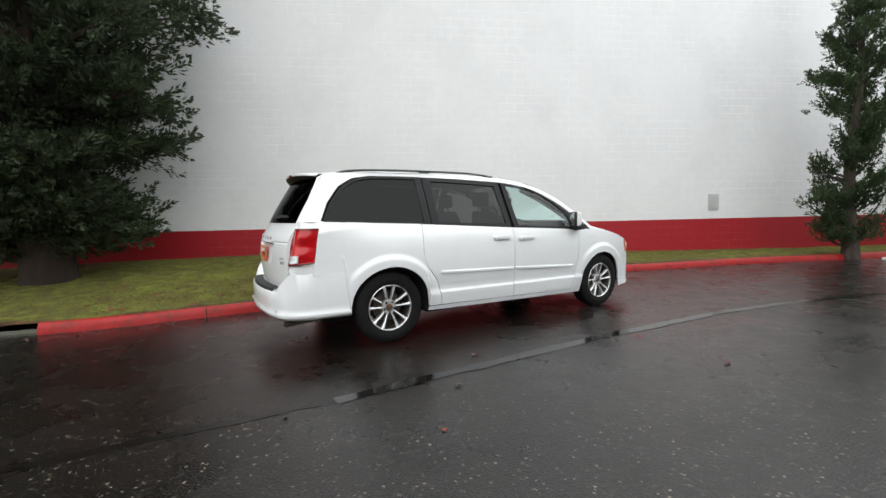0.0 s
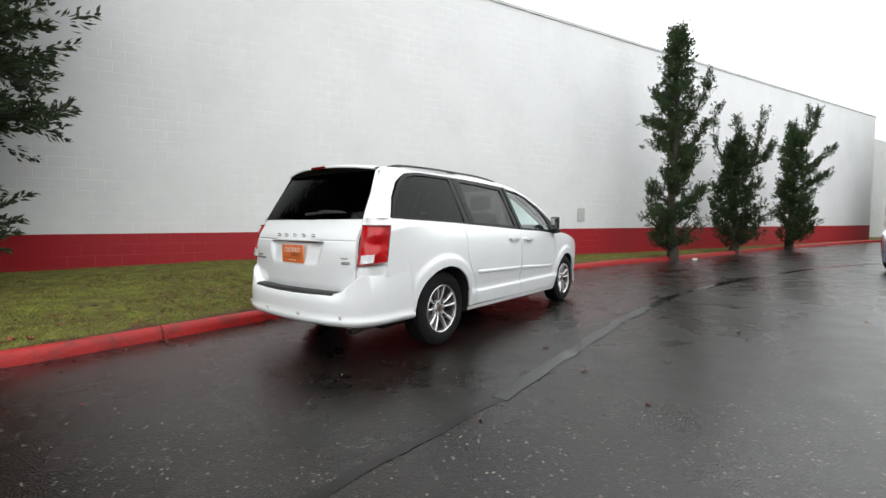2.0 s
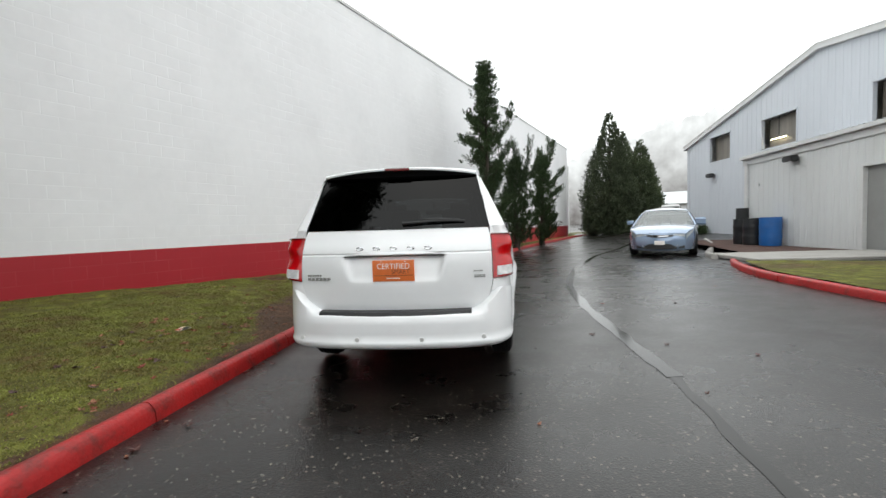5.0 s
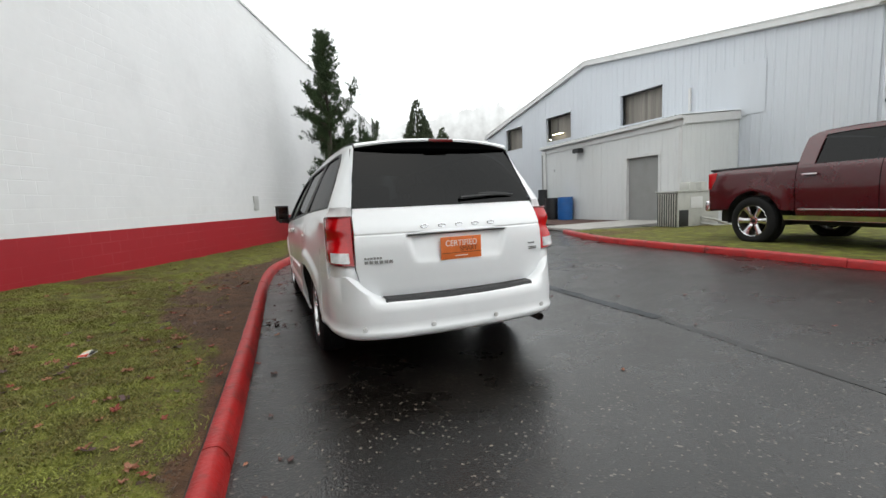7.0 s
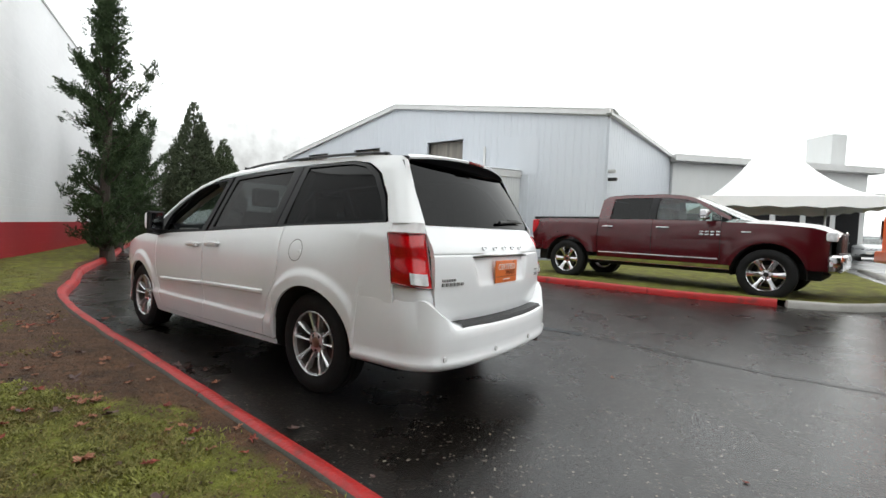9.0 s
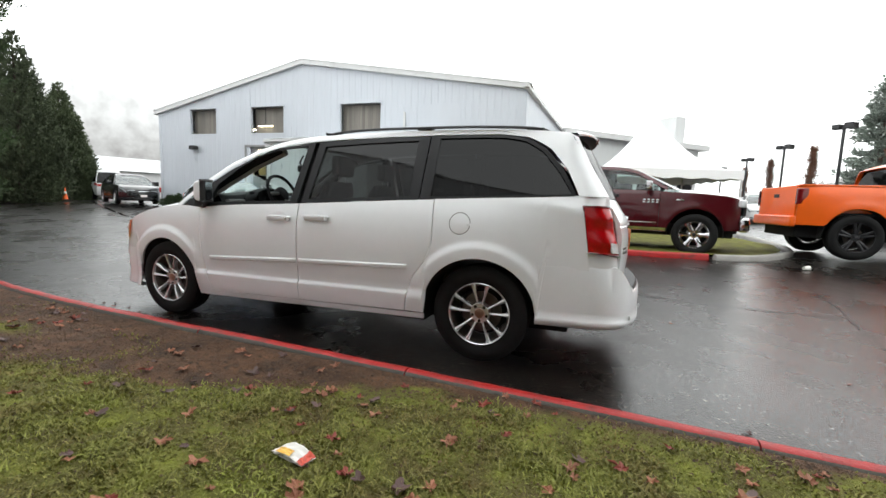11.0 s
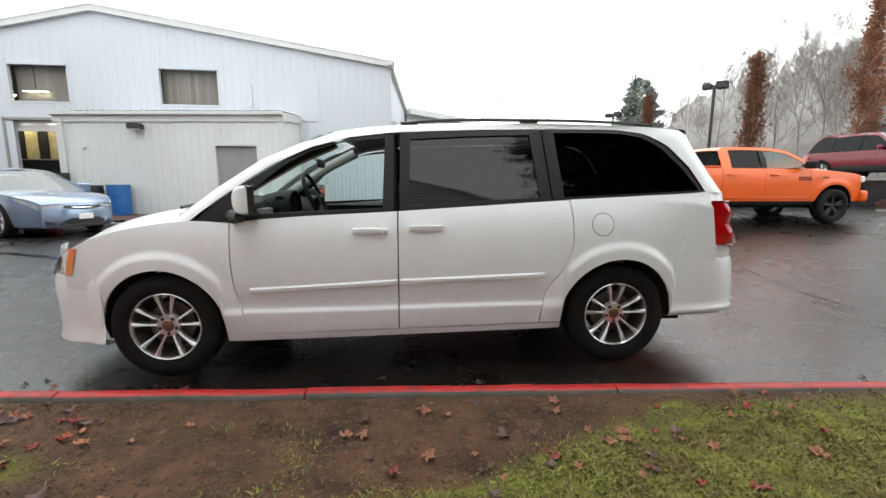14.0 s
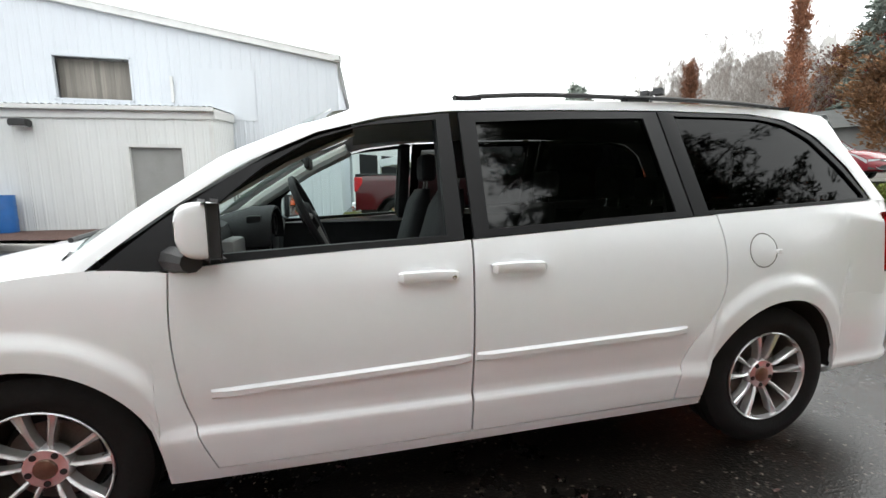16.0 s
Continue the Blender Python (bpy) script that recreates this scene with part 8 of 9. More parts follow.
def cypress(label, x, y, z, height, rad, seed, tufts=4200, per=11):
    """A dense clipped-looking cone of foliage that reaches the ground."""
    rng = np.random.default_rng(seed)
    t = empty("conifer", label, "conifer", group="far cypresses", m=pose(x, y, z))
    bm = bmesh.new()
    tube(bm, [(0, 0, -0.1), (0.03, 0, height * 0.5), (0, 0.02, height * 0.97)], [0.2, 0.12, 0.02], 8)
    part("trunk", bm, "bark_dark", t, smooth=60)
    h = height * (1 - np.sqrt(rng.uniform(0.0004, 1, tufts)))
    prof = np.interp(h / height, (0, 0.06, 0.3, 0.6, 0.85, 1.0), (0.86, 0.98, 1.0, 0.66, 0.27, 0.02))
    a = rng.uniform(0, 2 * math.pi, tufts)
    lobes = 1 + 0.05 * np.sin(a * 3 + seed + h) + 0.04 * np.sin(a * 7 - h * 2.3)
    r = rad * prof * lobes * rng.uniform(0.55, 1.0, tufts)
    B = np.stack([r * np.cos(a), r * np.sin(a), h], 1)
    A = np.stack([np.cos(a) * 0.55, np.sin(a) * 0.55, np.full(tufts, 0.9)], 1) + rng.normal(0, 0.25, (tufts, 3))
    v, f = tuft_mesh(B, A, 0.5 * rng.uniform(0.6, 1.3, tufts) * (0.4 + 0.6 * (1 - h / height)), per, 0.17, rng, 0.55, 0.42)
    raw_mesh("crown", v, f, "needles_cypress_haze", t)
    return t


# the big spreading conifer at the lane's mouth
juniper("big dark conifer with clumped foliage against the white wall", -4.95, -5.35, 0.26, 14.5, lambda h: float(np.interp(h, (0.45, 0.8, 1.4, 2.0, 2.6, 4, 8, 11, 14.5), (1.0, 1.45, 1.65, 2.0, 2.2, 2.3, 2.25, 1.7, 0.4))), 11, 178, 58, tuft=0.36, per=22, spray=0.115, low=0.55, up=0.1, curl=0.015, trunk=0.32, mat="needles_dark", bark="bark_dark", pad=(0.28, 0.1), lift=0.4, inner=0.05, skew=1.25)
juniper("dark conifer standing behind a bigger one along the wall", -6.6, -8.6, 0.2, 13.0, lambda h: float(np.interp(h, (0.3, 1.0, 2.5, 7, 10, 13), (1.3, 1.7, 2.1, 2.1, 1.5, 0.3))), 17, 90, 40, tuft=0.5, per=12, spray=0.17, low=0.3, up=0.1, curl=0.015, trunk=0.28, mat="needles_dark", bark="bark_dark", pad=(0.3, 0.12), lift=0.4, inner=0.05, skew=1.1)
# the three beside the wall
juniper("slim dark conifer with ragged top beside the white wall", 1.05, 10.15, 0.12, 7.05, lambda h: float(np.interp(h, (0.2, 0.9, 2.8, 3.9, 4.6, 5.4, 6.2, 7.05), (0.85, 0.92, 0.8, 0.66, 0.62, 0.4, 0.25, 0.05))), 21, 118, 16, low=0.15, tuft=0.27, pad=(0.08, 0.07), up=0.25, group="conifers by the wall",
        leaders=([(0.1, 0.0, 3.9), (0.5, -0.2, 4.3), (0.75, -0.36, 4.7), (0.95, -0.5, 5.3)], [(-0.1, 0, 4.0), (-0.55, 0.1, 4.2), (-0.9, 0.1, 4.3)], [(-0.1, 0, 4.5), (-0.45, 0.05, 4.85), (-0.62, 0.05, 5.2)], [(0.1, 0.0, 3.2), (0.55, -0.1, 3.5), (0.8, -0.1, 4.0)]))
juniper("dark wind-shaped conifer with three leaders beside the wall", 2.45, 14.1, 0.12, 4.1, lambda h: float(np.interp(h, (0.2, 0.9, 2.3, 3.1, 4.1), (0.85, 0.95, 0.75, 0.48, 0.1))), 31, 78, 18, low=0.15, tuft=0.27, pad=(0.08, 0.08), up=0.3, group="conifers by the wall",
        leaders=([(0, 0, 2.0), (-0.22, -0.1, 2.8), (-0.54, -0.2, 3.65), (-0.75, -0.28, 4.45), (-0.56, -0.2, 5.4)], [(0.2, 0.1, 2.4), (0.2, 0.1, 3.2), (0.1, 0.05, 4.0), (-0.06, -0.02, 4.8)], [(0.23, 0.1, 2.6), (0.46, 0.2, 3.35), (0.61, 0.25, 4.1), (0.76, 0.32, 5.0)], [(0.37, 0.15, 3.0), (0.84, 0.33, 3.45), (1.0, 0.42, 3.8)]))
juniper("dark wind-shaped conifer with a forked top beside the wall", 4.18, 17.7, 0.12, 4.7, lambda h: float(np.interp(h, (0.2, 0.9, 2.3, 3.5, 4.7), (0.8, 0.86, 0.68, 0.52, 0.12))), 41, 82, 18, low=0.15, tuft=0.27, pad=(0.08, 0.08), up=0.3, group="conifers by the wall",
        leaders=([(0.1, 0, 3.4), (0.23, 0.1, 4.1), (0.37, 0.15, 4.75), (0.42, 0.18, 5.55)], [(0.0, 0, 3.9), (-0.1, -0.05, 4.45), (-0.12, -0.05, 5.0)], [(0.37, 0.15, 4.1), (0.56, 0.25, 4.75), (0.67, 0.3, 5.4)], [(0.37, 0.15, 3.1), (0.84, 0.35, 3.55), (1.25, 0.5, 4.05)], [(0.37, 0.15, 2.4), (0.84, 0.35, 2.75), (1.1, 0.45, 3.0)]))
# dense cypresses at the lane's far end
for lx, ly, hh, rr, sd in ((11.1, 28.8, 9.7, 2.1, 51), (14.0, 30.4, 7.7, 1.75, 53), (13.9, 34.3, 9.3, 1.8, 52)):
    cypress("dense dark green cypress at the far end of the lane", lx, ly, 0.1, hh, rr, sd)


def bare_tree(label, x, y, z, height, seed, spread=0.34, group="bare trees", twigs=1.0):
    """A leafless tree: trunk, forking limbs and fine twigs."""
    rng = random.Random(seed)
    t = empty("bare_tree", label, "tree", group=group, m=pose(x, y, z))
    bm = bmesh.new()
    tube(bm, [(0.04 * k * rng.uniform(-1, 1), 0.04 * k * rng.uniform(-1, 1), height * 0.11 * k) for k in range(9)], [0.085 * (1 - k / 9.5) for k in range(9)], 7)
    part("trunk", bm, "bark_grey", t, smooth=60)
    bm = bmesh.new()
    tips, ways = [], []

    def grow(p, d, length, r, depth):
        q = [Vector(p)]
        steps = (3, 3, 2, 1, 1)[depth]
        for s in range(steps):
            d = (d + Vector((rng.gauss(0, 0.14), rng.gauss(0, 0.14), 0.1))).normalized()
            q.append(q[-1] + d * length / steps)
        tube(bm, q, [r * (1 - 0.5 * k / (len(q) - 1)) for k in range(len(q))], 4 if depth < 2 else 3, caps=False)
        if depth > 2:
            tips.append(q[0] + (q[-1] - q[0]) * rng.uniform(0.3, 1.0))
            ways.append(d)
        if depth < 4:
            for k in range(4 if depth < 2 else 3):
                j = rng.randint(1, len(q) - 1)
                grow(q[j], (d + Vector((rng.gauss(0, 0.5), rng.gauss(0, 0.5), rng.gauss(0.25, 0.25)))).normalized(), length * rng.uniform(0.42, 0.62), max(r * 0.55, 0.005), depth + 1)
    for k in range(10):
        h = height * (0.22 + 0.62 * k / 10)
        a = rng.random() * 6.28
        grow((0, 0, h), Vector((math.cos(a), math.sin(a), rng.uniform(0.7, 1.3))).normalized(), height * spread * (1 - 0.55 * k / 10), 0.024, 0)
    part("crown", bm, "bark_grey", t, smooth=60)
    v, f = tuft_mesh(np.array(tips), np.array(ways), np.full(len(tips), 0.4), 4, 0.5, np.random.default_rng(seed), 0.3, 0.014)
    tagged(raw_mesh("twig", v, f, "bark_grey", t), kind="stuff")
    return t


bare_kinds = []
for k, (dx, dy, dist, hh) in enumerate(((0.80, -0.60, 52, 13.5), (0.775, -0.632, 55, 13), (0.72, -0.694, 46, 13), (0.70, -0.714, 54, 14), (0.745, -0.667, 60, 15), (0.67, -0.742, 50, 14), (0.835, -0.55, 62, 12), (0.86, -0.51, 60, 10), (0.645, -0.764, 56, 15), (0.76, -0.65, 66, 14), (0.69, -0.724, 64, 15), (0.655, -0.755, 66, 15))):
    dist, hh = dist * 0.88, hh * 0.9
    px, py = -3.4 + dx * dist, 0.1 + dy * dist
    if k < 3:
        bare_kinds.append((bare_tree("tall leafless tree at the lot's edge, grey twigs paled by painted haze", px, py, 0.4, hh, 70 + k), hh))
    else:
        src, h0 = bare_kinds[k % 3]
        copy_thing(src, pose(px, py, 0.4, 0, 0, 67 * k) @ Matrix.Scale(hh / h0, 4))


def column_tree(label, x, y, z, height, rad, seed):
    """A narrow upright tree that keeps its dry brown leaves."""
    t = juniper(label, x, y, z, height, lambda h: rad * float(np.interp(h / height, (0.05, 0.18, 0.4, 0.62, 0.8, 0.92, 1.0), (0.95, 1.25, 1.0, 0.6, 0.3, 0.12, 0.02))), seed, 50, 21, tuft=0.46, per=12, spray=0.125, low=height * 0.12, up=1.7, curl=0.1, trunk=0.08, mat="leaf_brown", bark="bark_grey", pad=(0.13, 0.16), lift=0.8, group="columnar brown trees", inner=0.2, skew=0.95)
    t.name = "columnar_tree"
    return tagged(t, label, "tree", "columnar brown trees")


for x, y, z, h, r, sd in ((19.0, -18.7, 0.8, 7.3, 0.85, 81), (13.4, -19.1, 1.5, 8.7, 0.95, 82), (31.3, -19.6, 0.5, 7.9, 1.0, 83), (51.5, -22.8, 0.3, 7.8, 1.1, 84), (64, -23.0, 0.3, 7.6, 1.1, 85), (74, -23, 0.3, 7.5, 1.1, 86), (8.1, -19.9, 1.4, 8.2, 0.9, 87)):
    column_tree("narrow tree with dry rust-brown leaves at the lot's edge", x, y, z, h, r, sd)
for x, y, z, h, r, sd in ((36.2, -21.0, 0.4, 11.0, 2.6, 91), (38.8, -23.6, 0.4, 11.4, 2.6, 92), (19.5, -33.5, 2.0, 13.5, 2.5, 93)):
    conifer("tall fir beyond the car lot, haze painted into its grey-green", x, y, z, h, lambda q, h=h, r=r: r * float(np.interp(q / h, (0.05, 0.3, 0.7, 1.0), (0.9, 1.0, 0.5, 0.05))), sd, 9000, 0.34, 80, low=1.0, droop=-0.01, up=0.1, trunk=0.25, mat="needles_far_haze", clump=0.22, group="far firs")


def round_tree(label, x, y, z, height, rad, mat, seed, sprays=5000, size=0.3):
    return conifer(label, x, y, z, height, lambda h: rad * float(np.interp(h / height, (0.2, 0.5, 0.8, 1.0), (0.6, 1.0, 0.75, 0.25))), seed, sprays, size, 50, low=height * 0.22, droop=0.04, up=0.6, trunk=0.2, mat=mat, clump=0.32, group="autumn trees", category="tree", name="autumn_tree", bark="bark_grey")


M["leaf_red"] = material("leaf_red", (0.17, 0.035, 0.03), 0.8, rand=0.5, vary=0.4, scale=0.4)
for k, (dx, dy, dist, hh, rr, mt, zz) in enumerate(((0.56, -0.828, 44, 10, 3.2, "leaf_autumn", 2.2), (0.525, -0.851, 40, 9.5, 3.0, "leaf_red", 2.2), (0.585, -0.811, 47, 9.5, 3.0, "leaf_red", 2.2), (0.54, -0.842, 33, 6, 2.2, "leaf_autumn", 2.0), (0.49, -0.87, 42, 10, 3.2, "leaf_autumn", 2.4), (0.61, -0.79, 50, 8, 3.0, "leaf_autumn", 2.0))):
    round_tree("autumn tree with thinning rust and ochre leaves on the slope", -2.9 + dx * dist, 0.3 + dy * dist, zz, hh, rr, mt, 100 + k)


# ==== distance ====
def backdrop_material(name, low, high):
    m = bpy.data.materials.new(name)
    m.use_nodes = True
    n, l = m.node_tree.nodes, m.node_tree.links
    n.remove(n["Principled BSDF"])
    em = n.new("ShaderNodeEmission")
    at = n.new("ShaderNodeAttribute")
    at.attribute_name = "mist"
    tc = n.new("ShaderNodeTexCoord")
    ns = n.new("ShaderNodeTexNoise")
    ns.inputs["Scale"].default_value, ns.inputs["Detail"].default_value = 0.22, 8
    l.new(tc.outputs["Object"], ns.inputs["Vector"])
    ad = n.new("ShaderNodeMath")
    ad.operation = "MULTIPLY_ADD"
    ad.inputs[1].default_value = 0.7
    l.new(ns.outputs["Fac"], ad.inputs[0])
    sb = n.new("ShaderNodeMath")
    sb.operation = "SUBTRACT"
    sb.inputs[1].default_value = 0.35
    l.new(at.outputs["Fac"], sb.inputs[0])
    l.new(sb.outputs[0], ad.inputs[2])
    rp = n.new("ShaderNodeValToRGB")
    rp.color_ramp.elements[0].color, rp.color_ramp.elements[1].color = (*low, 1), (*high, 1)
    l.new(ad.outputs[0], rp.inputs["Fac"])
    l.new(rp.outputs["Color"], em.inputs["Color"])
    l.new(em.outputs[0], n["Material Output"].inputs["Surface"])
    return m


# mist is painted into these glowing colours, palest at the treetops
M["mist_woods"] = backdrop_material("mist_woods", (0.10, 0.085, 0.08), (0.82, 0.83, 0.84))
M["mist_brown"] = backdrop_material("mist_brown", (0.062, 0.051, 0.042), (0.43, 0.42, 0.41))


def treeline(name, az0, az1, dist, heights, mat, seed, label, spike=5.0):
    """A far wooded skyline standing all round a stretch of the horizon, paling towards its top; azimuth in degrees clockwise from +y."""
    rng = np.random.default_rng(seed)
    n = int((az1 - az0) * 16)
    az = np.linspace(az0, az1, n)
    hv = np.interp(az, *zip(*heights))
    saw = np.zeros(n)
    for k in range(int((az1 - az0) * 1.6)):
        c, w, hgt = rng.uniform(az0, az1), rng.uniform(0.35, 1.1), rng.uniform(0.2, 1.0) * spike
        if rng.random() < 0.55:  # spruce spires with stepped sides
            u = np.clip(1 - np.abs(az - c) / w, 0, 1)
            saw = np.maximum(saw, hgt * (u + 0.06 * np.sin(u * 40) * (u > 0)))
        else:  # round broadleaf heads
            saw = np.maximum(saw, 0.7 * hgt * np.sqrt(np.clip(1 - ((az - c) / (w * 1.3)) ** 2, 0, 1)))
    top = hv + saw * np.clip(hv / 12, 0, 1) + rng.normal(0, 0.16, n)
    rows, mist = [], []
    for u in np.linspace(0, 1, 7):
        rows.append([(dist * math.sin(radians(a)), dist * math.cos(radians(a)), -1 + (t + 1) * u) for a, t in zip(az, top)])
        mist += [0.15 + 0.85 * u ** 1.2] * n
    bm = bmesh.new()
    grid(bm, rows)
    ob = finish(bm, name, mat)
    ob.data.attributes.new("mist", "FLOAT", "POINT").data.foreach_set("value", mist)
    return tagged(ob, label, "backdrop", kind="structure")


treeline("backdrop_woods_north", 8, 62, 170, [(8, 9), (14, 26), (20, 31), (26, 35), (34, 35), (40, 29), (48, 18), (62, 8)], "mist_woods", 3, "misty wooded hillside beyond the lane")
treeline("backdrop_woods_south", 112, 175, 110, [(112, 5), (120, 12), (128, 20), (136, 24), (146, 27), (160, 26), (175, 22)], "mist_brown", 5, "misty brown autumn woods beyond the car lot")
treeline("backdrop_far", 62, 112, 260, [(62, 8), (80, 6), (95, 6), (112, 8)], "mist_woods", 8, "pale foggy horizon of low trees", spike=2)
# added out of view, only to close the horizon in reflections
treeline("backdrop_behind", 175, 368, 120, [(175, 18), (200, 13), (240, 11), (300, 10), (368, 9)], "mist_brown", 9, "unseen misty woods added behind the street for reflections")


# ==== beyond the workshop ====
showroom = empty("showroom_building", "low grey-white showroom with a flat roof edge behind a tent", "building")
bx, by = Vector((23.8, 0.1, 0)), Vector((32.6, -8.9, 0))
bd = (by - bx).normalized()
bn = Vector((bd.y, -bd.x, 0))


def sp(u, z, out=0.0):
    return bx + bd * u + bn * out + Vector((0, 0, z))


LL = (by - bx).length
part("wall", slab(sp, 0, LL, 0, 5.5, -8, 0.0), "siding_annex", showroom)
part("roof_edge", slab(sp, -0.2, LL + 0.5, 5.5, 5.85, -8.2, 0.5), "trim_white", showroom)
part("sign_tower", slab(sp, LL * 0.85, LL * 0.93, 5.85, 7.9, -2.2, -0.6), "siding_annex", showroom)
part("canopy_band", slab(sp, LL * 0.5, LL + 0.3, 3.9, 4.3, -1, 0.8), "trim_white", showroom)
for k in range(6):
    part("window", slab(sp, 0.6 + k * 2, 2.2 + k * 2, 0.8, 3.4, -0.05, 0.02), "black_trim", showroom)

M["tent_cloth"] = material("tent_cloth", (0.82, 0.82, 0.82), 0.6, vary=0.03, scale=0.6)


def tent(x, y, z, half, eave, peak, turn):
    t = empty("tent", "white peaked event tent on slim poles beside the showroom", "tent", m=pose(x, y, z, 0, 0, turn))
    bm = bmesh.new()
    n = 20
    rows = []
    for i in range(n + 1):
        row = []
        for j in range(n + 1):
            u, v = -1 + 2 * i / n, -1 + 2 * j / n
            r = max(abs(u), abs(v))
            row.append((u * half, v * half, eave + (peak - eave) * (1 - r) ** 2.0 + 0.0))
        rows.append(row)
    grid(bm, rows)
    part("canopy", bm, "tent_cloth", t, smooth=60)
    for a, b, c, d in ((-1, -1, 1, -1), (1, -1, 1, 1), (1, 1, -1, 1), (-1, 1, -1, -1)):
        bm = bmesh.new()
        rows = []
        for u in np.linspace(0, 1, 12):
            px, py = (a + (c - a) * u) * half, (b + (d - b) * u) * half
            rows.append([(px, py, eave + 0.01), (px, py, eave - 0.3 - 0.06 * (int(u * 11) % 2))])
        grid(bm, rows)
        part("valance", bm, "tent_cloth", t)
    for sx in (-1, 1):
        for sy in (-1, 1):
            bm = bmesh.new()
            tube(bm, [(sx * half * 0.98, sy * half * 0.98, 0), (sx * half * 0.98, sy * half * 0.98, eave)], 0.04, 8)
            part("pole", bm, "trim_white", t)


tent(16.9, -4.2, 0.3, 2.55, 2.4, 5.0, 14)


def street_lamp(x, y, z, height, heads, group="car lot lamps"):
    t = empty("street_lamp", "dark bronze lot lamp with box heads on a square pole", "lamp post", group=group, m=pose(x, y, z, 0, 0, 35))
    bm = boxed(-0.07, 0.07, -0.07, 0.07, 0, height - 0.15, 0.01)
    part("pole", bm, "plastic_black", t)
    part("base", boxed(-0.3, 0.3, -0.3, 0.3, 0, 0.5, 0.05), "concrete", t)
    for s in heads:
        part("arm", boxed(s * 0.05, s * 0.18, -0.04, 0.04, height - 0.25, height - 0.17), "plastic_black", t)
        part("head", boxed(s * 0.16, s * 0.62, -0.25, 0.25, height - 0.38, height - 0.05, 0.04), "plastic_black", t)


for x, y, h in ((21.4, -18.1, 6.3), (32.4, -17.2, 6.3), (43, -17.5, 6.3), (54, -17.7, 6.3), (66, -18, 6.3)):
    street_lamp(x, y, road_z(x, y), h, (-1, 1))


def tall_lamp(x, y, z):
    t = empty("street_lamp", "tall grey street lamp with a long curved arm", "lamp post", m=pose(x, y, z, 0, 0, -60))
    bm = bmesh.new()
    tube(bm, [(0, 0, 0), (0, 0, 5), (0, 0, 8.6), (0.3, 0, 9.4), (1.2, 0, 9.9), (2.6, 0, 10.1)], [0.11, 0.09, 0.07, 0.055, 0.045, 0.04], 8)
    part("pole", bm, "unit_grey", t)
    part("head", boxed(2.5, 3.2, -0.14, 0.14, 9.98, 10.14, 0.04), "unit_grey", t)


tall_lamp(33.5, -24.5, 0.3)

# raised lot with the red car, its dark wall, planting and rock
raised = empty("raised_lot", "raised asphalt car lot behind a dark retaining wall", "lot", kind="structure")
RD = Vector((-0.743, -0.669, 0))
RN = Vector((-0.669, 0.743, 0))


def rp_(u, z, out=0.0):
    return Vector((8.05, -13.15, 0)) + RD * u + RN * out + Vector((0, 0, z))


part("deck", slab(rp_, -6, 14, -0.2, 1.47, -22, -0.25), "asphalt", raised)
for k in range(18):
    u = -5.8 + k * 1.0
    part("wall_block", slab(rp_, u, u + 0.985, 0.0, 1.42, -0.25, 0.0, 0.02), "plastic_black", raised)
part("wall_cap", slab(rp_, -6, 14, 1.42, 1.5, -0.35, 0.06), "concrete", raised)
part("planter_kerb", slab(rp_, 0.5, 8, 0.3, 0.66, 1.35, 1.5, 0.02), "concrete", raised)
part("planter_soil", slab(rp_, 0.5, 8, 0.3, 0.62, 1.0, 1.35), "mulch", raised)
part("planter_bank", slab(rp_, 0.5, 8, 0.3, 0.88, 0.0, 1.0, 0.08), "mulch", raised)


def shrub(p, rad, seed, mat="shrub_green", label="low yellow-green clipped shrub in a planting bed", group="planting bed shrubs"):
    rng = np.random.default_rng(seed)
    t = empty("shrub", label, "shrub", group=group, m=Matrix.Translation(p))
    bm = bmesh.new()
    for k in range(9):
        a = k * 0.7
        tube(bm, [(0, 0, 0), (0.3 * rad * math.cos(a), 0.3 * rad * math.sin(a), 0.3 * rad), (0.7 * rad * math.cos(a), 0.7 * rad * math.sin(a), 0.55 * rad)], 0.012, 4, caps=False)
    part("stems", bm, "bark", t)
    n = 2600
    d = rng.normal(size=(n, 3))
    d[:, 2] = np.abs(d[:, 2])
    d /= np.linalg.norm(d, axis=1, keepdims=True)
    c = d * rad * rng.uniform(0.55, 1.0, (n, 1)) * np.array([1, 1, 0.75]) * (1 + 0.2 * np.sin(d[:, :1] * 9) * np.cos(d[:, 1:2] * 7))
    v, f = leaf_mesh(c, d + rng.normal(0, 0.5, (n, 3)), 0.09, 0.05, rng)
    raw_mesh("foliage", v, f, mat, t)


shrub(rp_(1.5, 0.86, 0.6), 0.66, 1)
shrub(rp_(3.0, 0.86, 0.6), 0.62, 4)
shrub(rp_(4.6, 0.86, 0.6), 0.7, 2)
shrub(rp_(6.2, 0.86, 0.6), 0.6, 3)
shrub(Vector((12.2, 18.1, road_z(12.2, 18.1))), 0.72, 7, "needles", "low dark green shrub at the workshop wall", "")


def rock(p, s, seed):
    bm = bmesh.new()
    bmesh.ops.create_icosphere(bm, subdivisions=3, radius=1)
    for v in bm.verts:
        v.co *= 1 + 0.35 * noise.noise(v.co * 1.3 + Vector((seed, 0, 0)))
        v.co = Vector((v.co.x * s, v.co.y * s * 0.7, max(v.co.z, -0.4) * s * 0.55))
    ob = finish(bm, "rock", "concrete", smooth=30, matrix=Matrix.Translation(p))
    return tagged(ob, "rough grey boulder at the planting bed's edge", "rock")


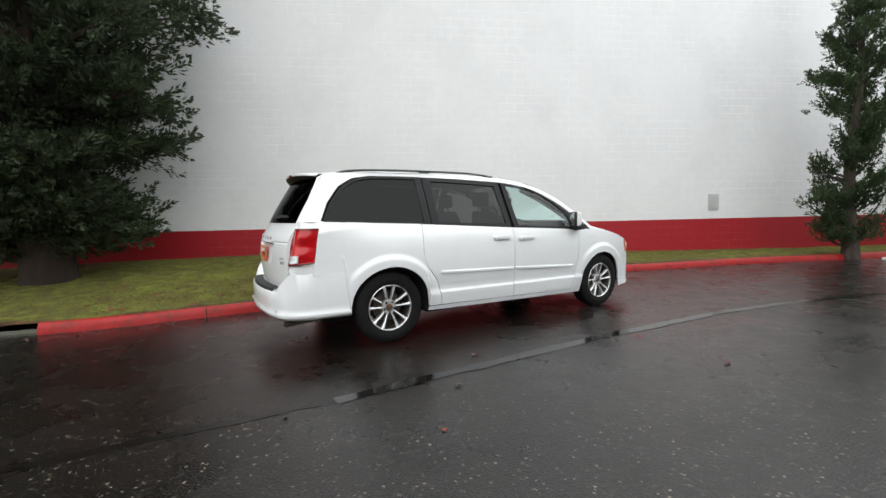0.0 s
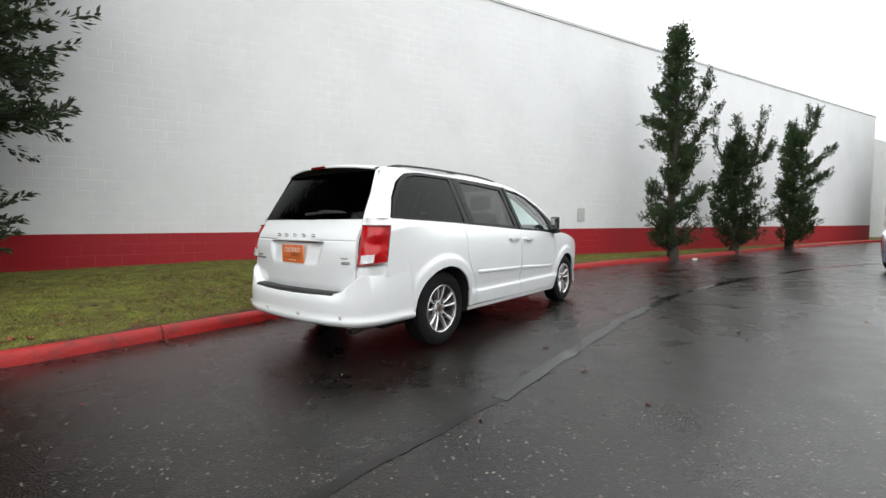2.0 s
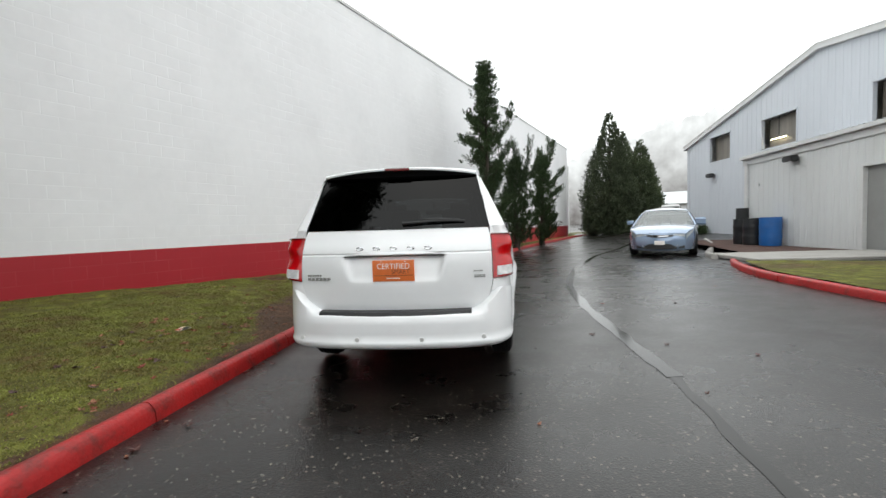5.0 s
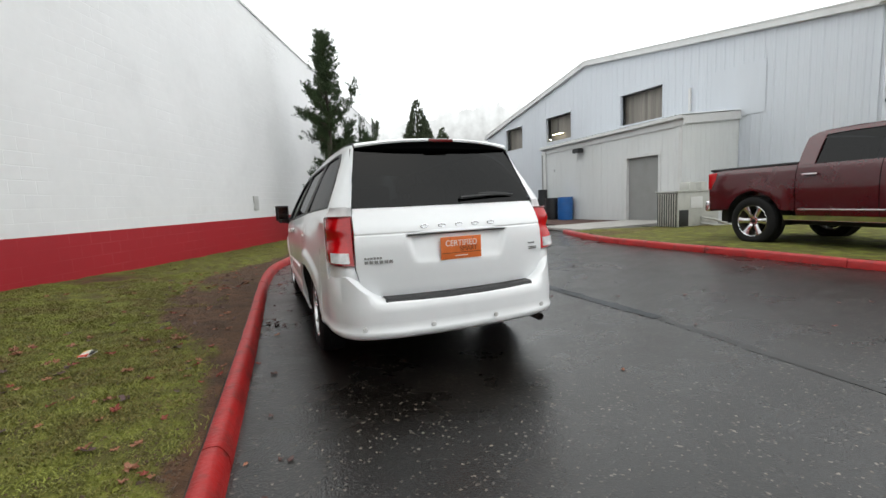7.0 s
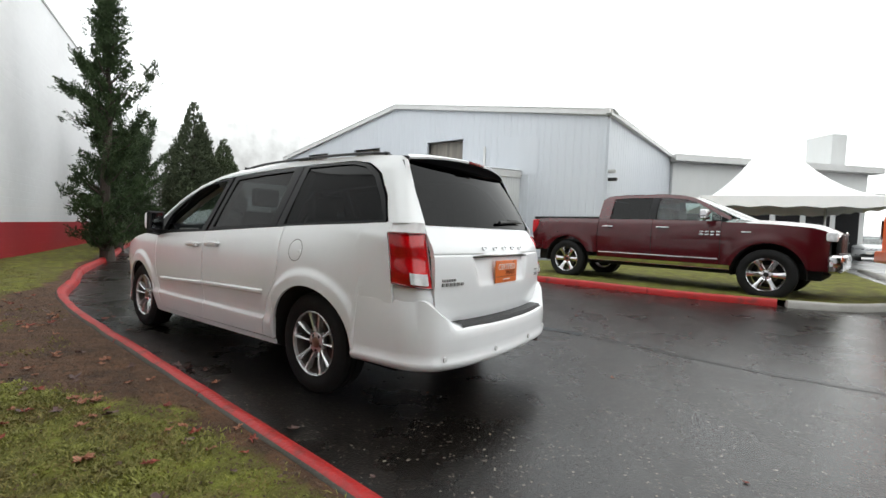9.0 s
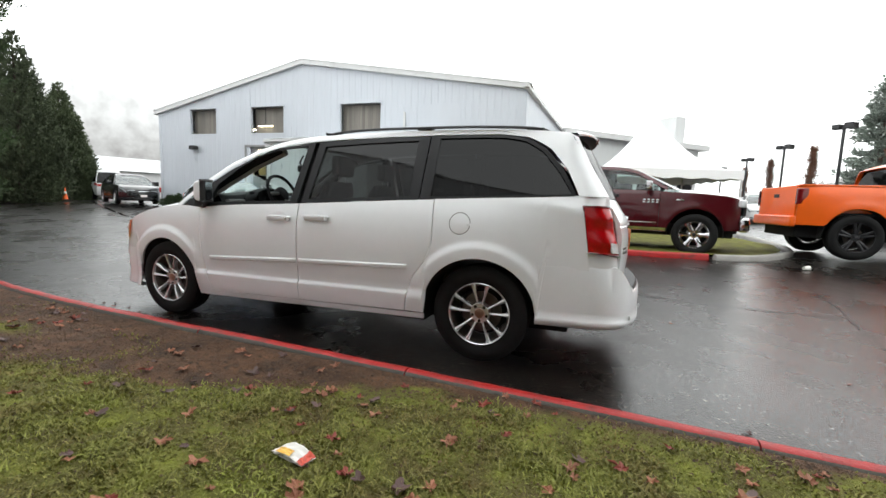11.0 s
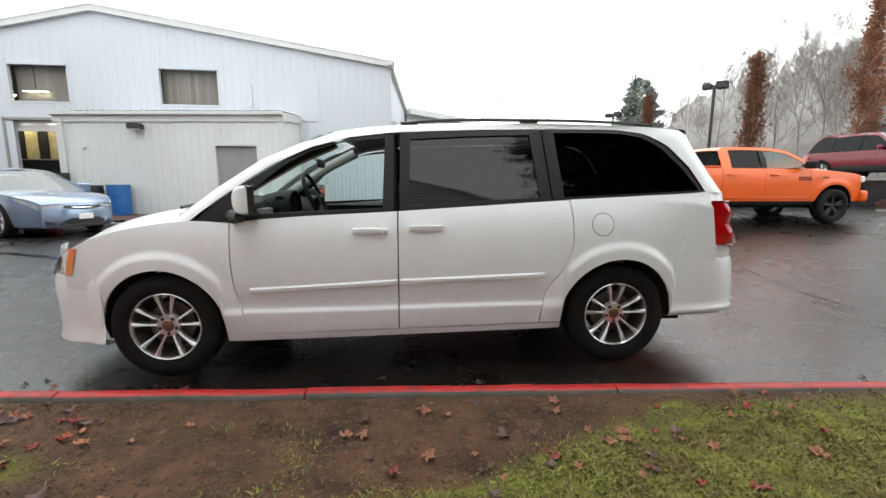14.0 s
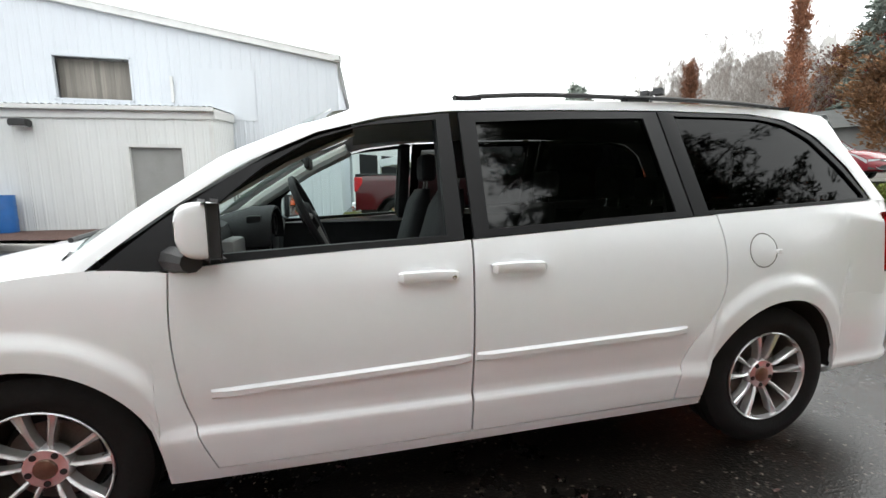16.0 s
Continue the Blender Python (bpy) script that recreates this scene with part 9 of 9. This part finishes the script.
rock(rp_(1.9, 0.72, 0.95), 0.4, 3)
M["roof_dark"] = material("roof_dark", (0.07, 0.072, 0.07), 0.85, vary=0.2, scale=1.5, bump=0.3, bump_scale=20)
house = empty("house", "grey low-roofed house beyond the raised lot", "house", m=pose(15.8, -33.2, 2.2, 0, 0, 30))
part("wall", boxed(-7, 7, -3, 3, 0, 2.6), "door_grey", house)
bm = bmesh.new()
grid(bm, [[(-7.5, -3.6, 2.5), (7.5, -3.6, 2.5)], [(-7.5, 0, 4.0), (7.5, 0, 4.0)], [(-7.5, 3.6, 2.5), (7.5, 3.6, 2.5)]])
part("roof", bm, "roof_dark", house)

# far down the lane: a low white building, sign post and more cars
lowb = empty("low_white_building", "low white building far down the lane", "building", m=pose(26.0, 46.0, 0.1, 0, 0, -20))
part("wall", boxed(-4, 9, -3, 3, 0, 3.0), "trim_white", lowb)
bm = bmesh.new()
grid(bm, [[(-4.4, -3.4, 2.9), (9.4, -3.4, 2.9)], [(-4.4, 0, 4.4), (9.4, 0, 4.4)], [(-4.4, 3.4, 2.9), (9.4, 3.4, 2.9)]])
part("roof", bm, "roof_metal", lowb)
part("band", boxed(-4.03, 9.03, -3.03, -3.0, 0.9, 1.4), "kerb_red", lowb)
sign = empty("sign_post", "small red and white sign on a red post", "sign", m=pose(10.2, 30.6, 0.12, 0, 0, 15))
bm = bmesh.new()
tube(bm, [(0, 0, 0), (0, 0, 1.9)], 0.05, 8)
part("post", bm, "kerb_red", sign)
part("board", boxed(-0.22, 0.22, -0.06, -0.03, 1.25, 1.85, 0.01), "kerb_red", sign)
part("panel", boxed(-0.15, 0.15, -0.066, -0.06, 1.4, 1.7), "plate_white", sign)

for k, (x, y, rz, paint, kd, lb) in enumerate(((27.5, -11.5, 80, "trim_white", "suv", "white"), (31.5, -13.2, 75, "car_silver", "sedan", "silver"), (36, -14.5, 78, "car_black", "sedan", "black"), (41, -15.2, 80, "trim_white", "sedan", "white"), (47, -16, 80, "car_silver", "suv", "silver"), (34, -9.5, 80, "car_silver", "sedan", "silver"))):
    car("suv" if kd == "suv" else "sedan", f"{lb} car parked in the distant car lot", "car", pose(x, y, road_z(x, y), 0, 0, rz), paint, kind=kd, height=1.7 if kd == "suv" else 1.46, group="cars in the far lot")

def traffic_cone(x, y):
    t = empty("traffic_cone", "orange traffic cone on the lane's edge", "traffic cone", m=pose(x, y, road_z(x, y)))
    part("base", boxed(-0.18, 0.18, -0.18, 0.18, 0, 0.04, 0.01), "black_plastic", t)
    bm = bmesh.new()
    lathe(bm, [(0.04, 0.14), (0.36, 0.075), (0.37, 0.073), (0.7, 0.03), (0.71, 0.001)], axis="z", seg=18)
    part("cone", bm, "truck_orange", t, smooth=50)
    bm = bmesh.new()
    lathe(bm, [(0.37, 0.075), (0.5, 0.056)], axis="z", seg=18)
    part("band", bm, "plate_white", t, "white reflective band")


traffic_cone(12.3, 27.2)

# ==== small things ====
def wall_vent():
    t = empty("wall_vent", "small pale louvred vent set in the white wall", "vent")
    s0 = 9.75
    part("frame", slab(wall_pt, s0, s0 + 0.3, 1.23, 1.66, -0.01, 0.03, 0.006), "trim_white", t)
    for k in range(7):
        part("slat", slab(wall_pt, s0 + 0.03, s0 + 0.27, 1.27 + k * 0.052, 1.30 + k * 0.052, 0.03, 0.042), "trim_white", t)


wall_vent()
M["bag_white"] = material("bag_white", (0.7, 0.68, 0.64), 0.35, vary=0.1, scale=20)
M["bag_red"] = material("bag_red", (0.5, 0.05, 0.02), 0.35, vary=0.2, scale=20)
M["bag_yellow"] = material("bag_yellow", (0.75, 0.42, 0.05), 0.35, vary=0.2, scale=20)
# near-black colour paints the shaded inside of the bag's open mouth
M["bag_foil"] = material("bag_foil", (0.03, 0.03, 0.032), 0.35, vary=0.3, scale=25)


def crisp_bag():
    """A crumpled empty snack bag with its mouth open."""
    x, y = -2.6, -1.29
    t = empty("snack_bag", "crumpled empty snack bag, white red and yellow", "litter", m=pose(x, y, lawn_z(x, y) + 0.008, 0, 0, 80) @ Matrix.Diagonal((0.66, 0.4, 0.36, 1)))

    def sheet(fn, mat, name):
        bm = bmesh.new()
        grid(bm, [[fn(u, v) for u in np.linspace(0, 1, 12)] for v in np.linspace(0, 1, 12)])
        part(name, bm, mat, t, smooth=30)

    def cr(u, v, k):
        return 0.018 * noise.noise(Vector((u * 5, v * 5, k)))
    sheet(lambda u, v: (-0.12 + 0.24 * u, -0.085 + 0.17 * v, 0.005 + cr(u, v, 1) * 0.4), "bag_white", "back_sheet")
    sheet(lambda u, v: (-0.12 + 0.24 * u + 0.01 * v, -0.07 + 0.16 * v, 0.02 + 0.075 * math.sin(math.pi * u) * (0.4 + 0.6 * (1 - v)) + cr(u, v, 2)), "bag_white", "front_sheet")
    sheet(lambda u, v: (-0.125 + 0.045 * u, -0.075 + 0.17 * v, 0.026 + 0.07 * math.sin(math.pi * u * 0.18) * (0.4 + 0.6 * (1 - v)) + cr(u * 0.37, v, 2)), "bag_red", "print_panel")
    sheet(lambda u, v: (-0.02 + 0.11 * u, 0.02 + 0.07 * v, 0.034 + 0.07 * math.sin(math.pi * (0.42 + 0.4 * u)) * (0.4 + 0.6 * (0.45 - 0.4 * v)) + cr(u, v, 2) * 0.5), "bag_yellow", "print_panel")
    sheet(lambda u, v: (-0.07 + 0.15 * u, -0.078 + 0.02 * v, 0.012 + 0.055 * math.sin(math.pi * u) * v), "bag_foil", "open_mouth")


crisp_bag()


def cup(x, y, rz):
    t = empty("paper_cup", "flattened white paper cup on the wet road", "litter", m=pose(x, y, road_z(x, y) + 0.035, 90, 0, rz))
    bm = bmesh.new()
    lathe(bm, [(0.0, 0.03), (0.12, 0.042), (0.125, 0.044), (0.12, 0.039), (0.005, 0.028), (0.005, 0.001)], axis="z", seg=16)
    part("wall", bm, "bag_white", t)


cup(4.75, -5.55, 40)
cup(1.6, 10.3, 120)

# fallen leaves: three shapes, laid singly over lawn, kerb foot and road
M["dead_leaf_red"] = material("dead_leaf_red", (0.20, 0.04, 0.026), 0.6, rand=0.5, vary=0.3, scale=30)
M["dead_leaf_tan"] = material("dead_leaf_tan", (0.24, 0.10, 0.055), 0.6, rand=0.5, vary=0.3, scale=30)
M["dead_leaf_dark"] = material("dead_leaf_dark", (0.06, 0.025, 0.02), 0.5, rand=0.4, vary=0.3, scale=30)


def leaf_shape(lobes, seed, mat):
    rng = random.Random(seed)
    bm = bmesh.new()
    n = lobes * 4
    ring = []
    for k in range(n):
        a = 2 * math.pi * k / n
        r = (0.5, 0.8, 1.0, 0.74)[k % 4] * (0.75 + 0.25 * math.cos(a)) * rng.uniform(0.85, 1.1)
        ring.append((r * math.cos(a), r * math.sin(a) * 0.85))
    c = bm.verts.new((0, 0, 0.06))
    vs = [bm.verts.new((x * rng.uniform(0.75, 1.05), y * rng.uniform(0.7, 1.0), 0.3 * rng.uniform(0, 1) ** 2 + 0.45 * y * y + 0.2 * max(0, x) ** 2)) for x, y in ring]
    for k in range(n):
        bm.faces.new((c, vs[k], vs[(k + 1) % n]))
    a = bm.verts.new((-0.2, 0.015, 0.05))
    b = bm.verts.new((-0.2, -0.015, 0.05))
    d = bm.verts.new((-0.85, 0.0, 0.02))
    bm.faces.new((a, d, b))
    me = bpy.data.meshes.new("fallen_leaf")
    bm.to_mesh(me)
    bm.free()
    me.materials.append(M[mat])
    return me


leaf_kinds = [(leaf_shape(5, 1, "dead_leaf_red"), "curled red-brown oak leaf on the ground"), (leaf_shape(5, 2, "dead_leaf_tan"), "dry tan lobed leaf on the ground"), (leaf_shape(4, 3, "dead_leaf_dark"), "wet dark brown leaf on the ground")]


def scatter_leaves():
    rng = random.Random(12)
    spots = []
    for k in range(150):
        y = rng.uniform(-4.5, 4.2)
        spots.append((kerb_x(y) - 0.2 - abs(rng.gauss(0, 1.0)), y, 0))
    # drifts: behind the kerb, at the mud's edge and in the open grass
    for cx, cy, n, sx, sy in ((-1.62, 1.75, 9, 0.1, 0.4), (-2.35, 1.6, 9, 0.2, 0.35), (-2.2, -0.9, 14, 0.22, 0.3), (-2.75, -1.65, 10, 0.14, 0.25), (-2.0, -1.9, 10, 0.2, 0.4), (-2.9, -0.9, 8, 0.15, 0.3), (-1.95, -3.1, 9, 0.2, 0.4)):
        for k in range(n):
            y = cy + rng.gauss(0, sy)
            spots.append((min(cx + rng.gauss(0, sx), kerb_x(y) - 0.17), y, 0))
    for k in range(40):
        y = rng.uniform(-5, 3.5)
        spots.append((kerb_x(y) + abs(rng.gauss(0, 0.16)) + 0.03, y, 1))
    for k in range(25):
        spots.append((rng.uniform(-1.3, 4.2), rng.uniform(-6, 3), 1))
    for x, y, on_road in spots:
        me, lb = leaf_kinds[rng.choices((0, 1, 2), (0.2, 0.45, 0.35) if not on_road else (0.25, 0.2, 0.55))[0]]
        ob = new("fallen_leaf", me)
        s = rng.uniform(0.03, 0.065) if not on_road else rng.uniform(0.02, 0.06)
        z = road_z(x, y) + 0.002 if on_road else lawn_z(x, y) + 0.006
        ob.matrix_basis = pose(x, y, z, rng.uniform(-14, 14), rng.uniform(-14, 14), rng.uniform(0, 360)) @ Matrix.Diagonal((s, s, s, 1))
        tagged(ob, lb, "leaf", "fallen leaves")


scatter_leaves()

# turf: short blades where the ground is not bare
M["grass_blade"] = material("grass_blade", (0.10, 0.11, 0.018), 0.75, rand=0.45)


def mottle_grass(m):
    """Straw, olive and moss-green tufts side by side."""
    n, l = m.node_tree.nodes, m.node_tree.links
    tc, ns, rp = n.new("ShaderNodeTexCoord"), n.new("ShaderNodeTexNoise"), n.new("ShaderNodeValToRGB")
    ns.inputs["Scale"].default_value, ns.inputs["Detail"].default_value, ns.inputs["Roughness"].default_value = 2.2, 8, 0.7
    l.new(tc.outputs["Object"], ns.inputs["Vector"])
    l.new(ns.outputs["Fac"], rp.inputs["Fac"])
    rp.color_ramp.elements[0].position, rp.color_ramp.elements[0].color = 0.33, (0.135, 0.08, 0.03, 1)
    rp.color_ramp.elements[1].position, rp.color_ramp.elements[1].color = 0.66, (0.215, 0.24, 0.042, 1)
    e = rp.color_ramp.elements.new(0.48)
    e.color = (0.155, 0.148, 0.033, 1)
    for node in n:
        if node.type == "RGB":
            for k in list(node.outputs[0].links):
                l.new(rp.outputs["Color"], k.to_socket)


mottle_grass(M["grass_blade"])


def bare_at(x, y):
    return 0.75 * bare_ground(x, y) + 0.72 * noise.noise(Vector((x * 1.1, y * 1.1, 3.0))) + 0.42 * noise.noise(Vector((x * 3.5, y * 3.5, 8.0)))


def turf(name, count, region, seed, height, label):
    rng = np.random.default_rng(seed)
    V, F, n = [], [], 0
    x0, x1, y0, y1 = region
    done = 0
    while done < count:
        cx, cy = rng.uniform(x0, x1), rng.uniform(y0, y1)
        wx = -5.477 + 0.4454 * cy
        if cx > kerb_x(cy) - 0.15 or cx < wx + 0.05:
            done += 4
            continue
        b = bare_at(cx, cy)
        k = 14 if b < 0.12 else (7 if b < 0.32 else (2 if b < 0.5 and rng.random() < 0.5 else 0))
        done += 14
        for i in range(k):
            px, py = cx + rng.normal(0, 0.05), cy + rng.normal(0, 0.05)
            if px > kerb_x(py) - 0.14:
                continue
            pz = lawn_z(px, py) - 0.006
            h = height * rng.uniform(0.5, 1.4) * (0.75 + 0.7 * abs(noise.noise(Vector((cx * 3, cy * 3, 1.0)))) * 2)
            a = rng.uniform(0, 6.283)
            lx, ly = rng.normal(0, 0.75, 2) * h
            w = rng.uniform(0.0028, 0.0055)
            c, s = math.cos(a) * w, math.sin(a) * w
            V += [(px - c, py - s, pz), (px + c, py + s, pz), (px + lx * 0.45 + c * 0.7, py + ly * 0.45 + s * 0.7, pz + h * 0.6), (px + lx * 0.45 - c * 0.7, py + ly * 0.45 - s * 0.7, pz + h * 0.6), (px + lx, py + ly, pz + h * 0.85)]
            F += [(n, n + 1, n + 2, n + 3), (n + 3, n + 2, n + 4)]
            n += 5
    me = bpy.data.meshes.new(name)
    me.from_pydata(V, [], F)
    me.materials.append(M["grass_blade"])
    return tagged(new(name, me), label, "grass", kind="stuff")


turf("grass_near", 300000, (-4.6, -1.4, -4.2, 3.2), 5, 0.017, "short green turf blades with bare gaps")
turf("grass_verge", 90000, (-9, -1.0, -8, 9.0), 6, 0.022, "short green turf blades along the verge")


# crumbs of bark, clod and stone over the bare earth
M["soil_crumb"] = material("soil_crumb", (0.06, 0.035, 0.021), 0.8, rand=0.95, vary=0.3, scale=20)


def crumbs(count, seed):
    rng = np.random.default_rng(seed)
    V, F = [], []
    while count > 0:
        y = rng.uniform(-4.2, 4.5)
        x = kerb_x(y) - 0.16 - abs(rng.normal(0, 0.7))
        b = bare_ground(x, y)
        if rng.random() > 0.15 + 0.85 * b:
            count -= 0.2
            continue
        count -= 1
        z = lawn_z(x, y) + 0.001
        r = rng.uniform(0.003, 0.009) * (1.9 if rng.random() < 0.08 else 1)
        a, k = rng.uniform(0, 6.28), rng.uniform(0.35, 1.0)
        c, s, n = math.cos(a), math.sin(a), len(V)
        V += [(x + r * (px * c - py * k * s), y + r * (px * s + py * k * c), z + r * pz) for px, py, pz in ((-1, -0.6, 0), (0.7, -1, 0), (1, 0.7, 0), (-0.6, 1, 0), (0.1, 0, 0.7))]
        F += [(n, n + 1, n + 4), (n + 1, n + 2, n + 4), (n + 2, n + 3, n + 4), (n + 3, n, n + 4)]
    me = bpy.data.meshes.new("soil_crumbs")
    me.from_pydata(V, [], F)
    me.materials.append(M["soil_crumb"])
    return tagged(new("soil_crumbs", me), "brown clods, bark crumbs and grit on muddy earth", "soil", kind="stuff")


crumbs(16000, 21)
